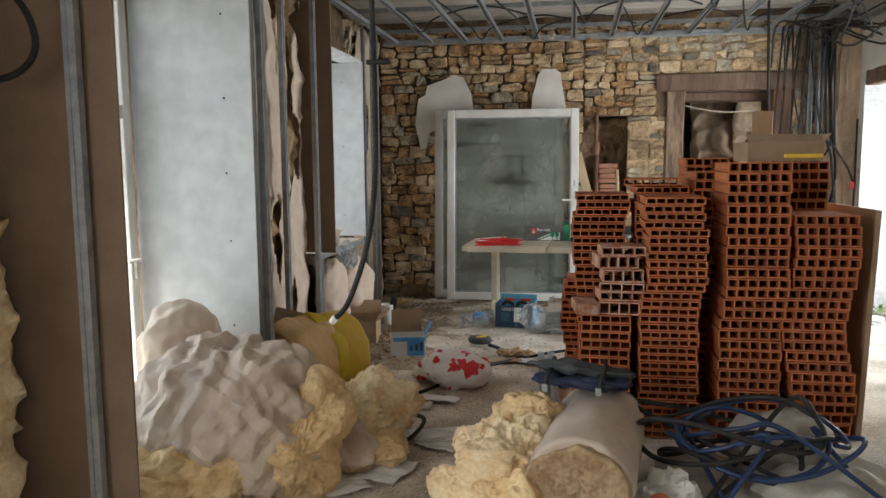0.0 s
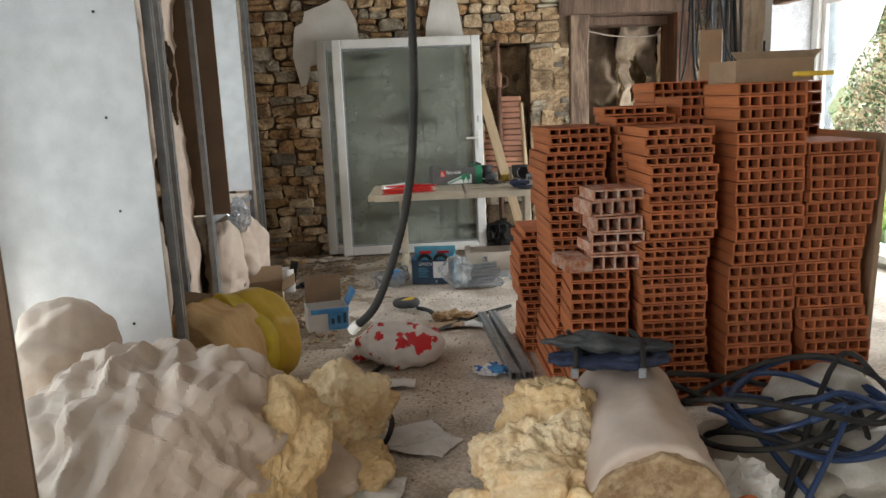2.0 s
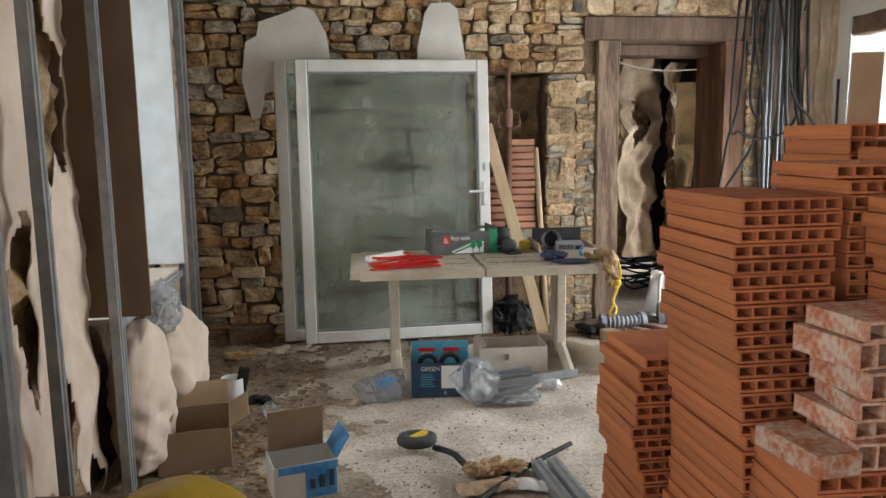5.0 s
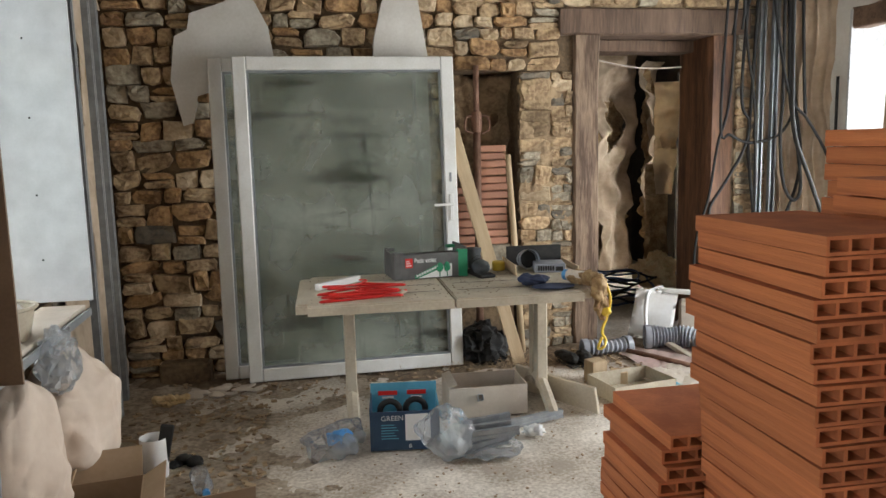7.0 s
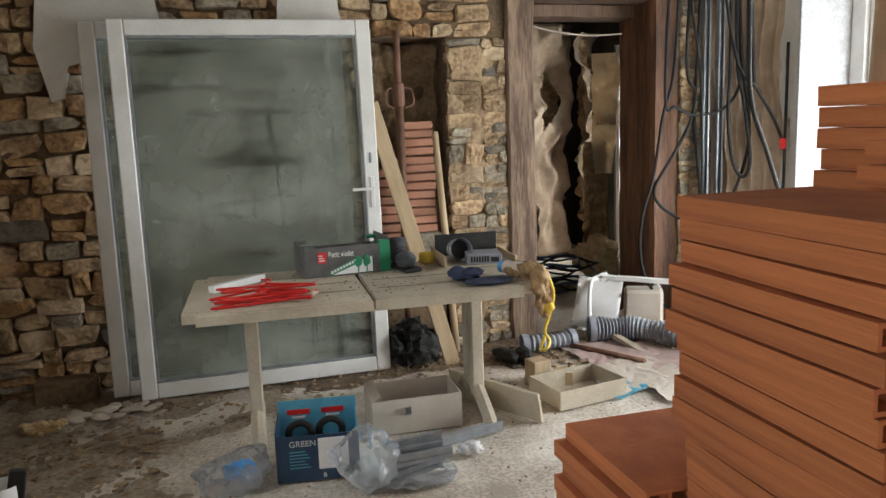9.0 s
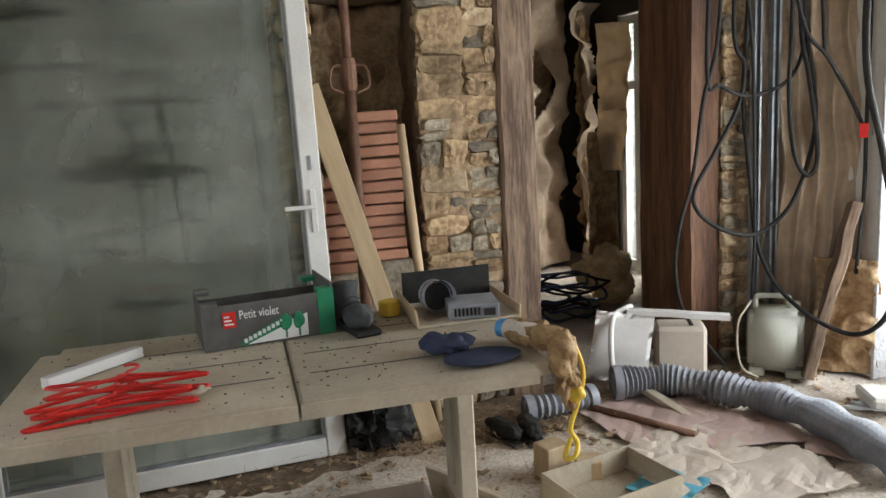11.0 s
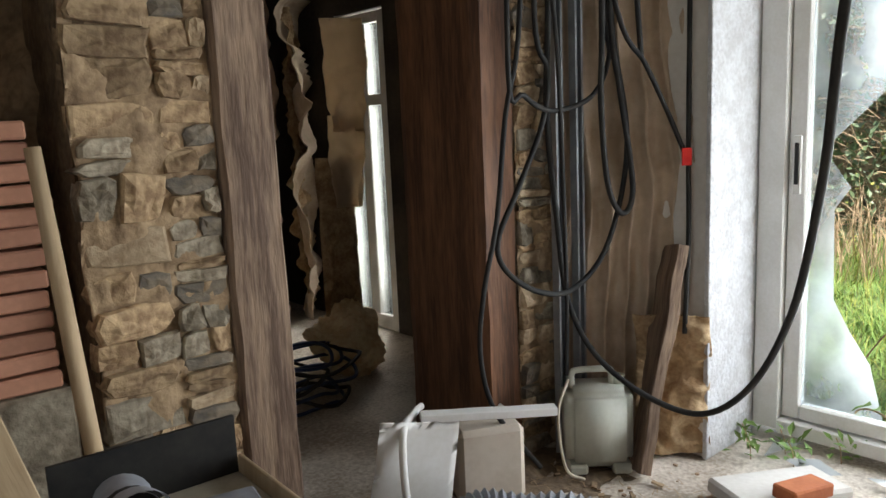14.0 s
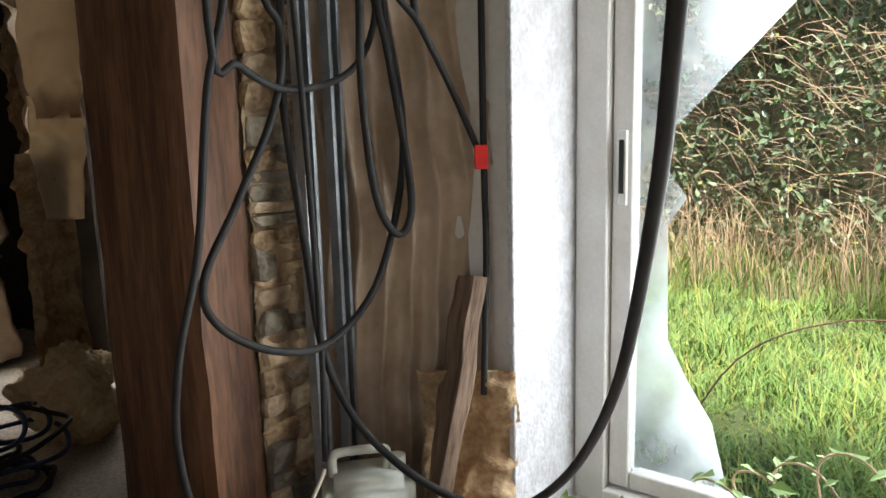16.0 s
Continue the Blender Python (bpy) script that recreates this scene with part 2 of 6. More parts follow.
def glass(name, rough, tint, dirt, dcol=(0.55, 0.57, 0.54), streaks=False, haze=0.0):
    """Clear pane with a film of dust in patches."""
    m = bpy.data.materials.new(name)
    m.use_nodes = True
    n, l = m.node_tree.nodes, m.node_tree.links
    b = n["Principled BSDF"]
    b.inputs["Base Color"].default_value, b.inputs["Roughness"].default_value = (*dcol, 1), 0.85
    tr, gl, fr = n.new("ShaderNodeBsdfTransparent"), n.new("ShaderNodeBsdfGlossy"), n.new("ShaderNodeFresnel")
    tr.inputs[0].default_value, gl.inputs["Roughness"].default_value = (*tint, 1), rough
    a, c = n.new("ShaderNodeMixShader"), n.new("ShaderNodeMixShader")
    l.new(fr.outputs[0], a.inputs[0]), l.new(tr.outputs[0], a.inputs[1]), l.new(gl.outputs[0], a.inputs[2])
    co, no, mr = n.new("ShaderNodeTexCoord"), n.new("ShaderNodeTexNoise"), n.new("ShaderNodeMapRange")
    no.inputs["Scale"].default_value, no.inputs["Detail"].default_value = 2.5, 8
    mr.inputs["From Min"].default_value, mr.inputs["From Max"].default_value = 0.3, 0.75
    mr.inputs["To Min"].default_value, mr.inputs["To Max"].default_value = dirt * 0.35, dirt * 1.55
    l.new(co.outputs["Object"], no.inputs[0]), l.new(no.outputs[0], mr.inputs[0]), l.new(mr.outputs[0], c.inputs[0])
    if streaks:
        # wiped smears across and drips running down: dark grime on the dust film
        col = b.inputs["Base Color"]
        for stretch, size, lo, hi, tone in (((1.0, 1.0, 5.0), 1.3, 0.56, 0.64, 0.22), ((9.0, 1.0, 0.8), 1.6, 0.58, 0.66, 0.3), ((1.0, 1.0, 1.0), 2.2, 0.42, 0.7, 1.45)):
            mp, ns, rg, mx = n.new("ShaderNodeMapping"), n.new("ShaderNodeTexNoise"), n.new("ShaderNodeMapRange"), n.new("ShaderNodeMix")
            mp.inputs["Scale"].default_value, mp.inputs["Location"].default_value = stretch, (size, 0, tone)
            ns.inputs["Scale"].default_value, ns.inputs["Detail"].default_value = size, 7
            rg.inputs["From Min"].default_value, rg.inputs["From Max"].default_value = lo, hi
            mx.data_type = "RGBA"
            mx.inputs["A"].default_value = (*dcol, 1)
            mx.inputs["B"].default_value = (*(v * tone for v in dcol), 1)
            l.new(co.outputs["Object"], mp.inputs[0]), l.new(mp.outputs[0], ns.inputs["Vector"]), l.new(ns.outputs["Fac"], rg.inputs["Value"]), l.new(rg.outputs[0], mx.inputs["Factor"])
            if col.is_linked:
                l.new(col.links[0].from_socket, mx.inputs["A"])
            l.new(mx.outputs["Result"], col)
    film, tl = n.new("ShaderNodeMixShader"), n.new("ShaderNodeBsdfTranslucent")
    tl.inputs[0].default_value, film.inputs[0].default_value = (*dcol, 1), haze
    l.new(b.outputs[0], film.inputs[1]), l.new(tl.outputs[0], film.inputs[2])
    l.new(a.outputs[0], c.inputs[1]), l.new(film.outputs[0], c.inputs[2])
    l.new(c.outputs[0], n["Material Output"].inputs[0])
    return m


M_GLASS_D = glass("dusty_double_glazing", 0.03, (0.72, 0.77, 0.71), 0.40, (0.31, 0.325, 0.285), True)
M_GLASS = glass("clear_glass", 0.01, (0.93, 0.96, 0.95), 0.05)
# white film carries both dust and the sky's reflection on the broken pane
M_GLASS_W = glass("dusty_sky_white_glass", 0.2, (0.9, 0.94, 0.95), 0.5, (0.80, 0.84, 0.86), False, 0.6)
M_POLY = glass("clear_polythene", 0.12, (0.93, 0.95, 0.97), 0.24, (0.88, 0.90, 0.93), False, 0.4)

M_THIN = mat("thin_pale_paper", (0.80, 0.69, 0.53), (0.66, 0.53, 0.38), 5, 0.8, 0.25, 24)
tn = M_THIN.node_tree
thin, both = tn.nodes.new("ShaderNodeBsdfTranslucent"), tn.nodes.new("ShaderNodeMixShader")
thin.inputs[0].default_value, both.inputs[0].default_value = (0.80, 0.66, 0.47, 1), 0.5
tn.links.new(tn.nodes["Principled BSDF"].outputs[0], both.inputs[1]), tn.links.new(thin.outputs[0], both.inputs[2])
tn.links.new(both.outputs[0], tn.nodes["Material Output"].inputs[0])

# ---- mesh helpers ----


def mesh_ob(name, bm, material, smooth=False):
    me = bpy.data.meshes.new(name)
    bm.to_mesh(me)
    bm.free()
    for f in me.polygons:
        f.use_smooth = smooth
    for m in material if isinstance(material, (list, tuple)) else (material,):
        me.materials.append(m)
    return new(name, me)


def thing(name, x, y, z, label, category, turn=0.0, group="", kind=""):
    ob = new(name)
    ob.empty_display_size = 0.05
    ob.matrix_world = pose(x, y, z, 0, 0, turn)
    return tagged(ob, label, category, group, kind)


def part(name, bm, material, parent, label="", m=None, smooth=False):
    ob = mesh_ob(name, bm, material, smooth)
    ob.parent = parent
    if m is not None:
        ob.matrix_basis = m
    return tagged(ob, label)


def bx(bm, x0, x1, y0, y1, z0, z1, bev=0.0, m=None):
    """A box between bounds, with bevelled edges if asked."""
    made = bmesh.ops.create_cube(bm, size=1, matrix=Matrix.Translation(((x0 + x1) / 2, (y0 + y1) / 2, (z0 + z1) / 2)) @ Matrix.Diagonal((x1 - x0, y1 - y0, z1 - z0, 1)))
    vs = made["verts"]
    if bev:
        es = list({e for v in vs for e in v.link_edges})
        out = bmesh.ops.bevel(bm, geom=es, offset=bev, segments=1, affect="EDGES")
        vs = list({v for f in out["faces"] for v in f.verts} | {v for v in vs if v.is_valid})
    if m is not None:
        bmesh.ops.transform(bm, matrix=m, verts=[v for v in vs if v.is_valid])
    return bm


def box(x0, x1, y0, y1, z0, z1, bev=0.0):
    return bx(bmesh.new(), x0, x1, y0, y1, z0, z1, bev)


def spline(pts, step=6):
    """Points of a smooth line through the given ones."""
    p = [Vector(q) for q in pts]
    p = [p[0] * 2 - p[1], *p, p[-1] * 2 - p[-2]]
    out = []
    for i in range(1, len(p) - 2):
        for k in range(step):
            t = k / step
            out.append(0.5 * (2 * p[i] + (p[i + 1] - p[i - 1]) * t + (2 * p[i - 1] - 5 * p[i] + 4 * p[i + 1] - p[i + 2]) * t * t + (3 * p[i] - p[i - 1] - 3 * p[i + 1] + p[i + 2]) * t ** 3))
    return out + [p[-2]]


def tube(pts, r, sides=8, bm=None, cap=True):
    """A tube along points; r is one radius or one for each point."""
    bm = bm or bmesh.new()
    rs = r if isinstance(r, (list, tuple)) else [r] * len(pts)
    rings, side = [], None
    for i, p in enumerate(pts):
        d = (pts[min(i + 1, len(pts) - 1)] - pts[max(i - 1, 0)]).normalized()
        if side is None:
            side = d.orthogonal().normalized()
        side = (side - d * side.dot(d)).normalized()
        up = d.cross(side)
        rings.append([bm.verts.new(p + (side * math.cos(a) + up * math.sin(a)) * rs[i]) for a in (2 * math.pi * k / sides for k in range(sides))])
    for a, b in zip(rings, rings[1:]):
        for k in range(sides):
            bm.faces.new((a[k], a[(k + 1) % sides], b[(k + 1) % sides], b[k]))
    if cap:
        bm.faces.new(rings[0][::-1]), bm.faces.new(rings[-1])
    return bm


def cable(name, pts, r, material, label, category="cable", group="", sides=8):
    return tagged(mesh_ob(name, tube(spline(pts), r, sides), material, True), label, category, group)


def lump(rx, ry, rz, seed, rough=0.2, freq=2.0, crease=0.0, sub=4, flat=0.0):
    """A soft uneven body, with sharp folds where crease is given."""
    bm = bmesh.new()
    bmesh.ops.create_icosphere(bm, subdivisions=sub, radius=1)
    off = Vector((seed * 7.3, seed * 3.1, seed * 5.7))
    for v in bm.verts:
        n = v.co.normalized()
        q = Vector((n.x * rx, n.y * ry, n.z * rz))
        d = noise.fractal(q * freq + off, 0.9, 2.1, 5) * rough
        if crease:
            d -= (1 - abs(noise.noise(q * freq * 2.6 + off))) ** 5 * crease
            d -= (1 - abs(noise.noise(q * freq * 5.2 - off))) ** 5 * crease * 0.45
        v.co = q + Vector((n.x, n.y, n.z)) * d
        if v.co.z < -rz * (1 - flat):
            v.co.z = -rz * (1 - flat) + (v.co.z + rz * (1 - flat)) * 0.08
    return bm


def sheet(w, d, seed, amp=0.02, freq=4.0, n=14, crease=0.0):
    """A crumpled thin sheet with thickness, lying flat."""
    bm = bmesh.new()
    bmesh.ops.create_grid(bm, x_segments=n, y_segments=n, size=0.5)
    off = Vector((seed * 3.7, seed * 9.1, 0))
    for v in bm.verts:
        p = Vector((v.co.x * w, v.co.y * d, 0))
        h = noise.fractal(p * freq + off, 1.0, 2.0, 4) * amp + amp
        if crease:
            h -= (1 - abs(noise.noise(p * freq * 2 + off))) ** 4 * crease
        v.co = p + Vector((noise.noise(p * 5 + off) * 0.1 * w, noise.noise(p * 5 - off) * 0.1 * d, max(h, 0.001)))
    out = bmesh.ops.solidify(bm, geom=bm.faces[:], thickness=0.002)
    return bm


def crumple(rx, ry, rz, seed, amp=0.06, flat=0.06, sub=3, folds=0.0):
    """Crumpled stiff paper: flat facets with sharp ridges, on two scales."""
    bm = bmesh.new()
    bmesh.ops.create_icosphere(bm, subdivisions=sub, radius=1)
    rr = random.Random(seed)
    for v in bm.verts:
        n = v.co.normalized()
        q = Vector((n.x * rx, n.y * ry, n.z * rz))
        f = Vector((q.x * 4, q.y * 7, q.z * 9 + q.x * 4)) + Vector((0, seed, 0))
        fold = folds * (0.35 - (1 - abs(noise.noise(f))) ** 5 - 0.5 * (1 - abs(noise.noise(f * 2.1))) ** 5)
        v.co = q + n * (fold + noise.noise(q * 3 + Vector((seed, 0, 0))) * amp * 1.6 + rr.uniform(-0.8, 0.6) * amp) + Vector((rr.uniform(-1, 1), rr.uniform(-1, 1), rr.uniform(-1, 1))) * amp * 0.35
    for scale in (0.20, 0.07):
        bmesh.ops.subdivide_edges(bm, edges=bm.edges[:], cuts=1, use_grid_fill=True)
        for v in bm.verts:
            v.co += Vector((rr.gauss(0, 1), rr.gauss(0, 1), rr.gauss(0, 1))) * amp * scale * 0.55
    for v in bm.verts:
        lo = -rz * (1 - flat)
        if v.co.z < lo:
            v.co.z = lo + (v.co.z - lo) * 0.08
    bm.normal_update()
    for e in bm.edges:
        e.smooth = len(e.link_faces) < 2 or e.calc_face_angle() < 0.48
    return bm


def creased(rx, ry, rz, seed, amp=0.03, flat=0.06, sub=6, freq=4.0):
    """A bulky body wrapped in stiff paper: straight sharp creases in many directions, each over a patch."""
    bm = bmesh.new()
    bmesh.ops.create_icosphere(bm, subdivisions=sub, radius=1)
    rr = random.Random(seed)
    folds = []
    for k in range(15):
        d = Vector((rr.gauss(0, 1), rr.gauss(0, 1), rr.gauss(0, 1))).normalized()
        f = freq * (0.55 + 0.16 * k)
        folds.append((d, f, amp * 2.4 / (0.8 + 0.28 * k), Vector((rr.uniform(0, 50), rr.uniform(0, 50), rr.uniform(0, 50)))))
    for v in bm.verts:
        n = v.co.normalized()
        q = Vector((n.x * rx, n.y * ry, n.z * rz))
        h = 0.0
        for d, f, a, off in folds:
            mask = min(1.0, max(0.0, noise.noise(q * freq * 0.8 + off) * 2.2 + 0.25))
            if mask:
                h += mask * a * (abs((q.dot(d) * f + 0.4 * noise.noise(q * freq * 0.6 - off)) % 1.0 - 0.5) * 2 - 0.5)
        v.co = q + n * h
        lo = -rz * (1 - flat)
        if v.co.z < lo:
            v.co.z = lo + (v.co.z - lo) * 0.08
    bm.normal_update()
    for e in bm.edges:
        e.smooth = e.calc_face_angle(0) < 0.3
    return bm


def fluff(rx, ry, rz, seed, rough=0.1, flat=0.06, sub=6):
    """Torn fibrous wool: lumpy on several scales down to tufts."""
    bm = bmesh.new()
    bmesh.ops.create_icosphere(bm, subdivisions=sub, radius=1)
    off = Vector((seed * 7.3, seed * 3.1, seed * 5.7))
    for v in bm.verts:
        n = v.co.normalized()
        q = Vector((n.x * rx, n.y * ry, n.z * rz))
        w = q + noise.noise_vector(q * 6 + off) * 0.05
        d = noise.noise(w * 5 + off) * rough * 0.8 + noise.fractal(w * 24 + off, 0.5, 2.1, 4) * rough * 0.13 - abs(noise.noise(Vector((w.x, w.y, w.z * 2.2)) * 9 - off)) * rough * 0.42
        v.co = q + n * d + noise.noise_vector(q * 30 + off) * 0.008
        lo = -rz * (1 - flat)
        if v.co.z < lo:
            v.co.z = lo + (v.co.z - lo) * 0.08
    return bm

# ---- structure ----


def structure(name, bm, material, label, category):
    return tagged(mesh_ob(name, bm, material), label, category, kind="structure")


def floor_mesh(x0, x1, y0, y1, nx, ny):
    bm = bmesh.new()
    bmesh.ops.create_grid(bm, x_segments=nx, y_segments=ny, size=0.5, matrix=Matrix.Translation(((x0 + x1) / 2, (y0 + y1) / 2, 0)) @ Matrix.Diagonal((x1 - x0, y1 - y0, 1, 1)))
    for v in bm.verts:
        v.co.z = 0.008 * noise.fractal(v.co * 1.5, 1.0, 2.0, 4) - 0.004
    bx(bm, x0, x1, y0, y1, -0.25, -0.05)
    return bm


floor = structure("floor", floor_mesh(-2.75, 3.3, -2.6, 12.1, 120, 220), M_FLOOR, "dusty pale concrete floor with grit and debris", "floor")

# back wall with a doorway and a broken-out niche
bm = bmesh.new()
for b in ((-2.75, 0.10, 8.5, 9.0, -0.02, 3.1), (0.10, 0.58, 8.86, 9.0, -0.02, 3.1), (0.10, 0.58, 8.5, 8.855, 2.0, 3.1), (0.58, 0.98, 8.5, 9.0, -0.02, 3.1),
          (0.98, 2.22, 8.5, 9.0, 2.42, 3.1), (2.22, 3.3, 8.5, 9.0, -0.02, 3.1)):
    bx(bm, *b)
wall_north = structure("wall_north", bm, M_MORTAR, "rubble stone wall with lime mortar and a doorway", "wall")
# right-hand wall, with the tall sliding window
bm = bmesh.new()
for b in ((2.75, 3.3, 7.93, 8.498, 0, 3.1), (2.75, 3.3, 5.4, 7.928, 2.34, 3.1), (2.75, 3.3, -2.6, 5.398, 0, 3.1)):
    bx(bm, *b)
wall_east = structure("wall_east", bm, M_PLASTER, "thick plastered outer wall around the tall window", "wall")
# left-hand outer wall with two openings
bm = bmesh.new()
for b in ((-2.75, -2.18, -2.6, -1.1, 0, 3.1), (-2.75, -2.18, 0.5, 2.5, 0, 3.1), (-2.75, -2.18, -1.098, 0.498, 0, 0.5), (-2.75, -2.18, -1.098, 0.498, 2.3, 3.1), (-2.75, -2.18, 3.94, 5.72, 0, 3.1), (-2.75, -2.18, 5.722, 7.1, 0, 0.8), (-2.75, -2.18, 7.102, 8.498, 0, 3.1),
          (-2.75, -2.18, 2.502, 3.938, 2.45, 3.1), (-2.75, -2.18, 5.722, 7.1, 2.45, 3.1)):
    bx(bm, *b)
wall_west = structure("wall_west", bm, M_MORTAR, "rubble outer wall behind the insulation studs", "wall")
bm = bmesh.new()
for b in ((-2.75, 3.3, -2.9, -2.602, 0, 3.1),):
    bx(bm, *b)
wall_south = structure("wall_south", bm, M_PLASTER, "plain plastered wall at the near end", "wall")
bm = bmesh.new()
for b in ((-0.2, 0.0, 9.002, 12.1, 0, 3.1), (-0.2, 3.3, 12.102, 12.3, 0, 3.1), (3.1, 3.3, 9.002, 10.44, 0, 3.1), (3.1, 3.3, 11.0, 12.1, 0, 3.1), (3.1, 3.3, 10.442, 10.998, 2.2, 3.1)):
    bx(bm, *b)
wall_back_room = structure("wall_back_room", bm, M_DIM_WALL, "stone walls coloured dark for the dim room beyond the doorway", "wall")

# ceiling of old boards
bm = bmesh.new()
y = -2.6
while y < 12.2:
    w = RAND.uniform(0.16, 0.22)
    bx(bm, -2.75, 3.3, y, y + w - 0.008, 3.06 + RAND.uniform(0, 0.012), 3.12)
    y += w
bx(bm, -2.75, 3.3, -2.6, 12.3, 3.125, 3.3)
ceiling = structure("ceiling", bm, M_CEIL, "old pale boarded ceiling above a steel grid", "ceiling")


def c_profile(length, w=0.048, d=0.034, t=0.003):
    """A steel C section along z, open side to +y."""
    h, lip = w / 2, 0.012
    out = [(-h + lip, d), (-h, d), (-h, 0), (-0.3 * h, 0), (-0.2 * h, 0.005), (0.2 * h, 0.005), (0.3 * h, 0), (h, 0), (h, d), (h - lip, d)]
    inn = [(h - lip, d - t), (h - t, d - t), (h - t, t), (0.3 * h, t), (0.2 * h, 0.005 + t), (-0.2 * h, 0.005 + t), (-0.3 * h, t), (-h + t, t), (-h + t, d - t), (-h + lip, d - t)]
    bm = bmesh.new()
    ring = [[bm.verts.new((x, y, z)) for x, y in out + inn] for z in (0, length)]
    n = len(ring[0])
    for k in range(n):
        bm.faces.new((ring[0][k], ring[0][(k + 1) % n], ring[1][(k + 1) % n], ring[1][k]))
    for i in range(9):
        for r in ring:
            bm.faces.new((r[i], r[i + 1], r[n - 2 - i], r[n - 1 - i]))
    bmesh.ops.recalc_face_normals(bm, faces=bm.faces[:])
    return bm


# ceiling grid: furring rails towards the back wall, and cross rails
for i in range(13):
    tagged(mesh_ob("ceiling_rail", c_profile(11.0), M_STEEL), "galvanised steel furring rail under the ceiling", "ceiling rail", "ceiling grid").matrix_world = pose(-1.95 + 0.39 * i, 8.45, 2.86, 90, 0, 0) @ pose(0, 0, 0, 0, 0, 180)
for i in range(6):
    tagged(mesh_ob("cross_rail", c_profile(5.1, 0.04), M_STEEL), "galvanised steel cross rail under the ceiling", "ceiling rail", "ceiling cross rails").matrix_world = pose(-2.15, 8.25 - 1.15 * i, 2.93, 0, 90, 0)
tagged(mesh_ob("edge_rail", c_profile(10.5, 0.06), M_STEEL), "galvanised edge rail along the wall top", "ceiling rail").matrix_world = pose(-1.98, 8.45, 2.84, 90, 0, 0)
tagged(mesh_ob("edge_rail", c_profile(4.6, 0.06), M_STEEL), "galvanised edge rail along the wall top", "ceiling rail").matrix_world = pose(-2.1, 8.44, 2.84, 0, 90, 0)

# doorway in the stone wall: oak lintel and jambs
door_frame = thing("doorway_frame", 1.6, 8.5, 0, "weathered oak doorway frame set in the stone wall", "door frame", kind="structure")


def beam(w, d, h, seed, wob=0.006):
    bm = bmesh.new()
    n = 14
    rings = []
    for i in range(n + 1):
        z = h * i / n
        o = Vector((noise.noise(Vector((seed, z * 2, 0))), noise.noise(Vector((seed, z * 2, 9))), 0)) * wob
        ring = []
        for sx, sy in ((-1, -0.82), (-0.86, -1), (0.86, -1), (1, -0.82), (1, 0.82), (0.86, 1), (-0.86, 1), (-1, 0.82)):
            q = Vector((sx * w / 2, sy * d / 2, z))
            ring.append(bm.verts.new(q + o + Vector((noise.noise(q * 7 + Vector((seed, 0, 0))), noise.noise(q * 7 + Vector((0, seed, 0))), 0)) * wob))
        rings.append(ring)
    for a, b in zip(rings, rings[1:]):
        for k in range(8):
            bm.faces.new((a[k], a[(k + 1) % 8], b[(k + 1) % 8], b[k]))
    bm.faces.new(rings[0][::-1]), bm.faces.new(rings[-1])
    return bm


part("lintel", beam(0.19, 0.30, 1.46, 3), M_WOOD_H, door_frame, "long weathered oak lintel", pose(-0.73, 0.10, 2.335, 0, 90, 0))
part("jamb", beam(0.19, 0.20, 2.24, 4, 0.012), M_WOOD_G, door_frame, "greyed rough oak post", pose(-0.53, 0.06, 0, 0, 0, 0))
part("jamb", beam(0.19, 0.50, 2.24, 6), M_WOOD_D, door_frame, "dark red-brown oak post", pose(0.535, 0.225, 0, 0, 0, 0))
part("head", beam(0.09, 0.25, 0.9, 8), M_WOOD_H, door_frame, "", pose(-0.43, 0.37, 2.2, 0, 90, 0))

# window on the right: deep white reveal, frame and broken pane
bm = box(2.73, 3.12, 7.905, 7.926, 0.0, 2.335, 0.003)
structure("window_reveal", bm, M_RENDER, "rough white rendered reveal beside the window", "window reveal")
window_1 = thing("window_1", 3.17, 6.6, 0.0, "dirty white sliding window with a broken pane", "window", kind="structure")
part("window_frame", bx(bx(bx(box(-0.06, 0.06, 1.19, 1.30, 0.05, 2.33, 0.004), -0.06, 0.06, -1.18, -1.1, 0.05, 2.33, 0.004), -0.06, 0.06, -1.1, 1.19, 2.25, 2.33, 0.004), -0.07, 0.07, -1.1, 1.19, 0.04, 0.10, 0.004), M_PVC, window_1)
sash = part("sash", bx(bx(bx(box(-0.03, 0.03, 1.115, 1.185, 0.11, 2.24, 0.004), -0.03, 0.03, 0.11, 0.17, 0.95, 2.24, 0.004), -0.03, 0.03, 0.18, 1.11, 2.18, 2.24, 0.004), -0.03, 0.03, 0.11, 1.11, 0.11, 0.17, 0.004), M_PVC, window_1, "sash that has lost most of its glass")
part("handle_plate", box(-0.045, -0.032, 1.13, 1.165, 1.08, 1.32, 0.004), M_PVC, sash, "recessed grey lock plate")
part("latch", box(-0.05, -0.046, 1.14, 1.155, 1.12, 1.29), M_BLACK, sash)

# ---- left side: lined openings, studs and insulation ----


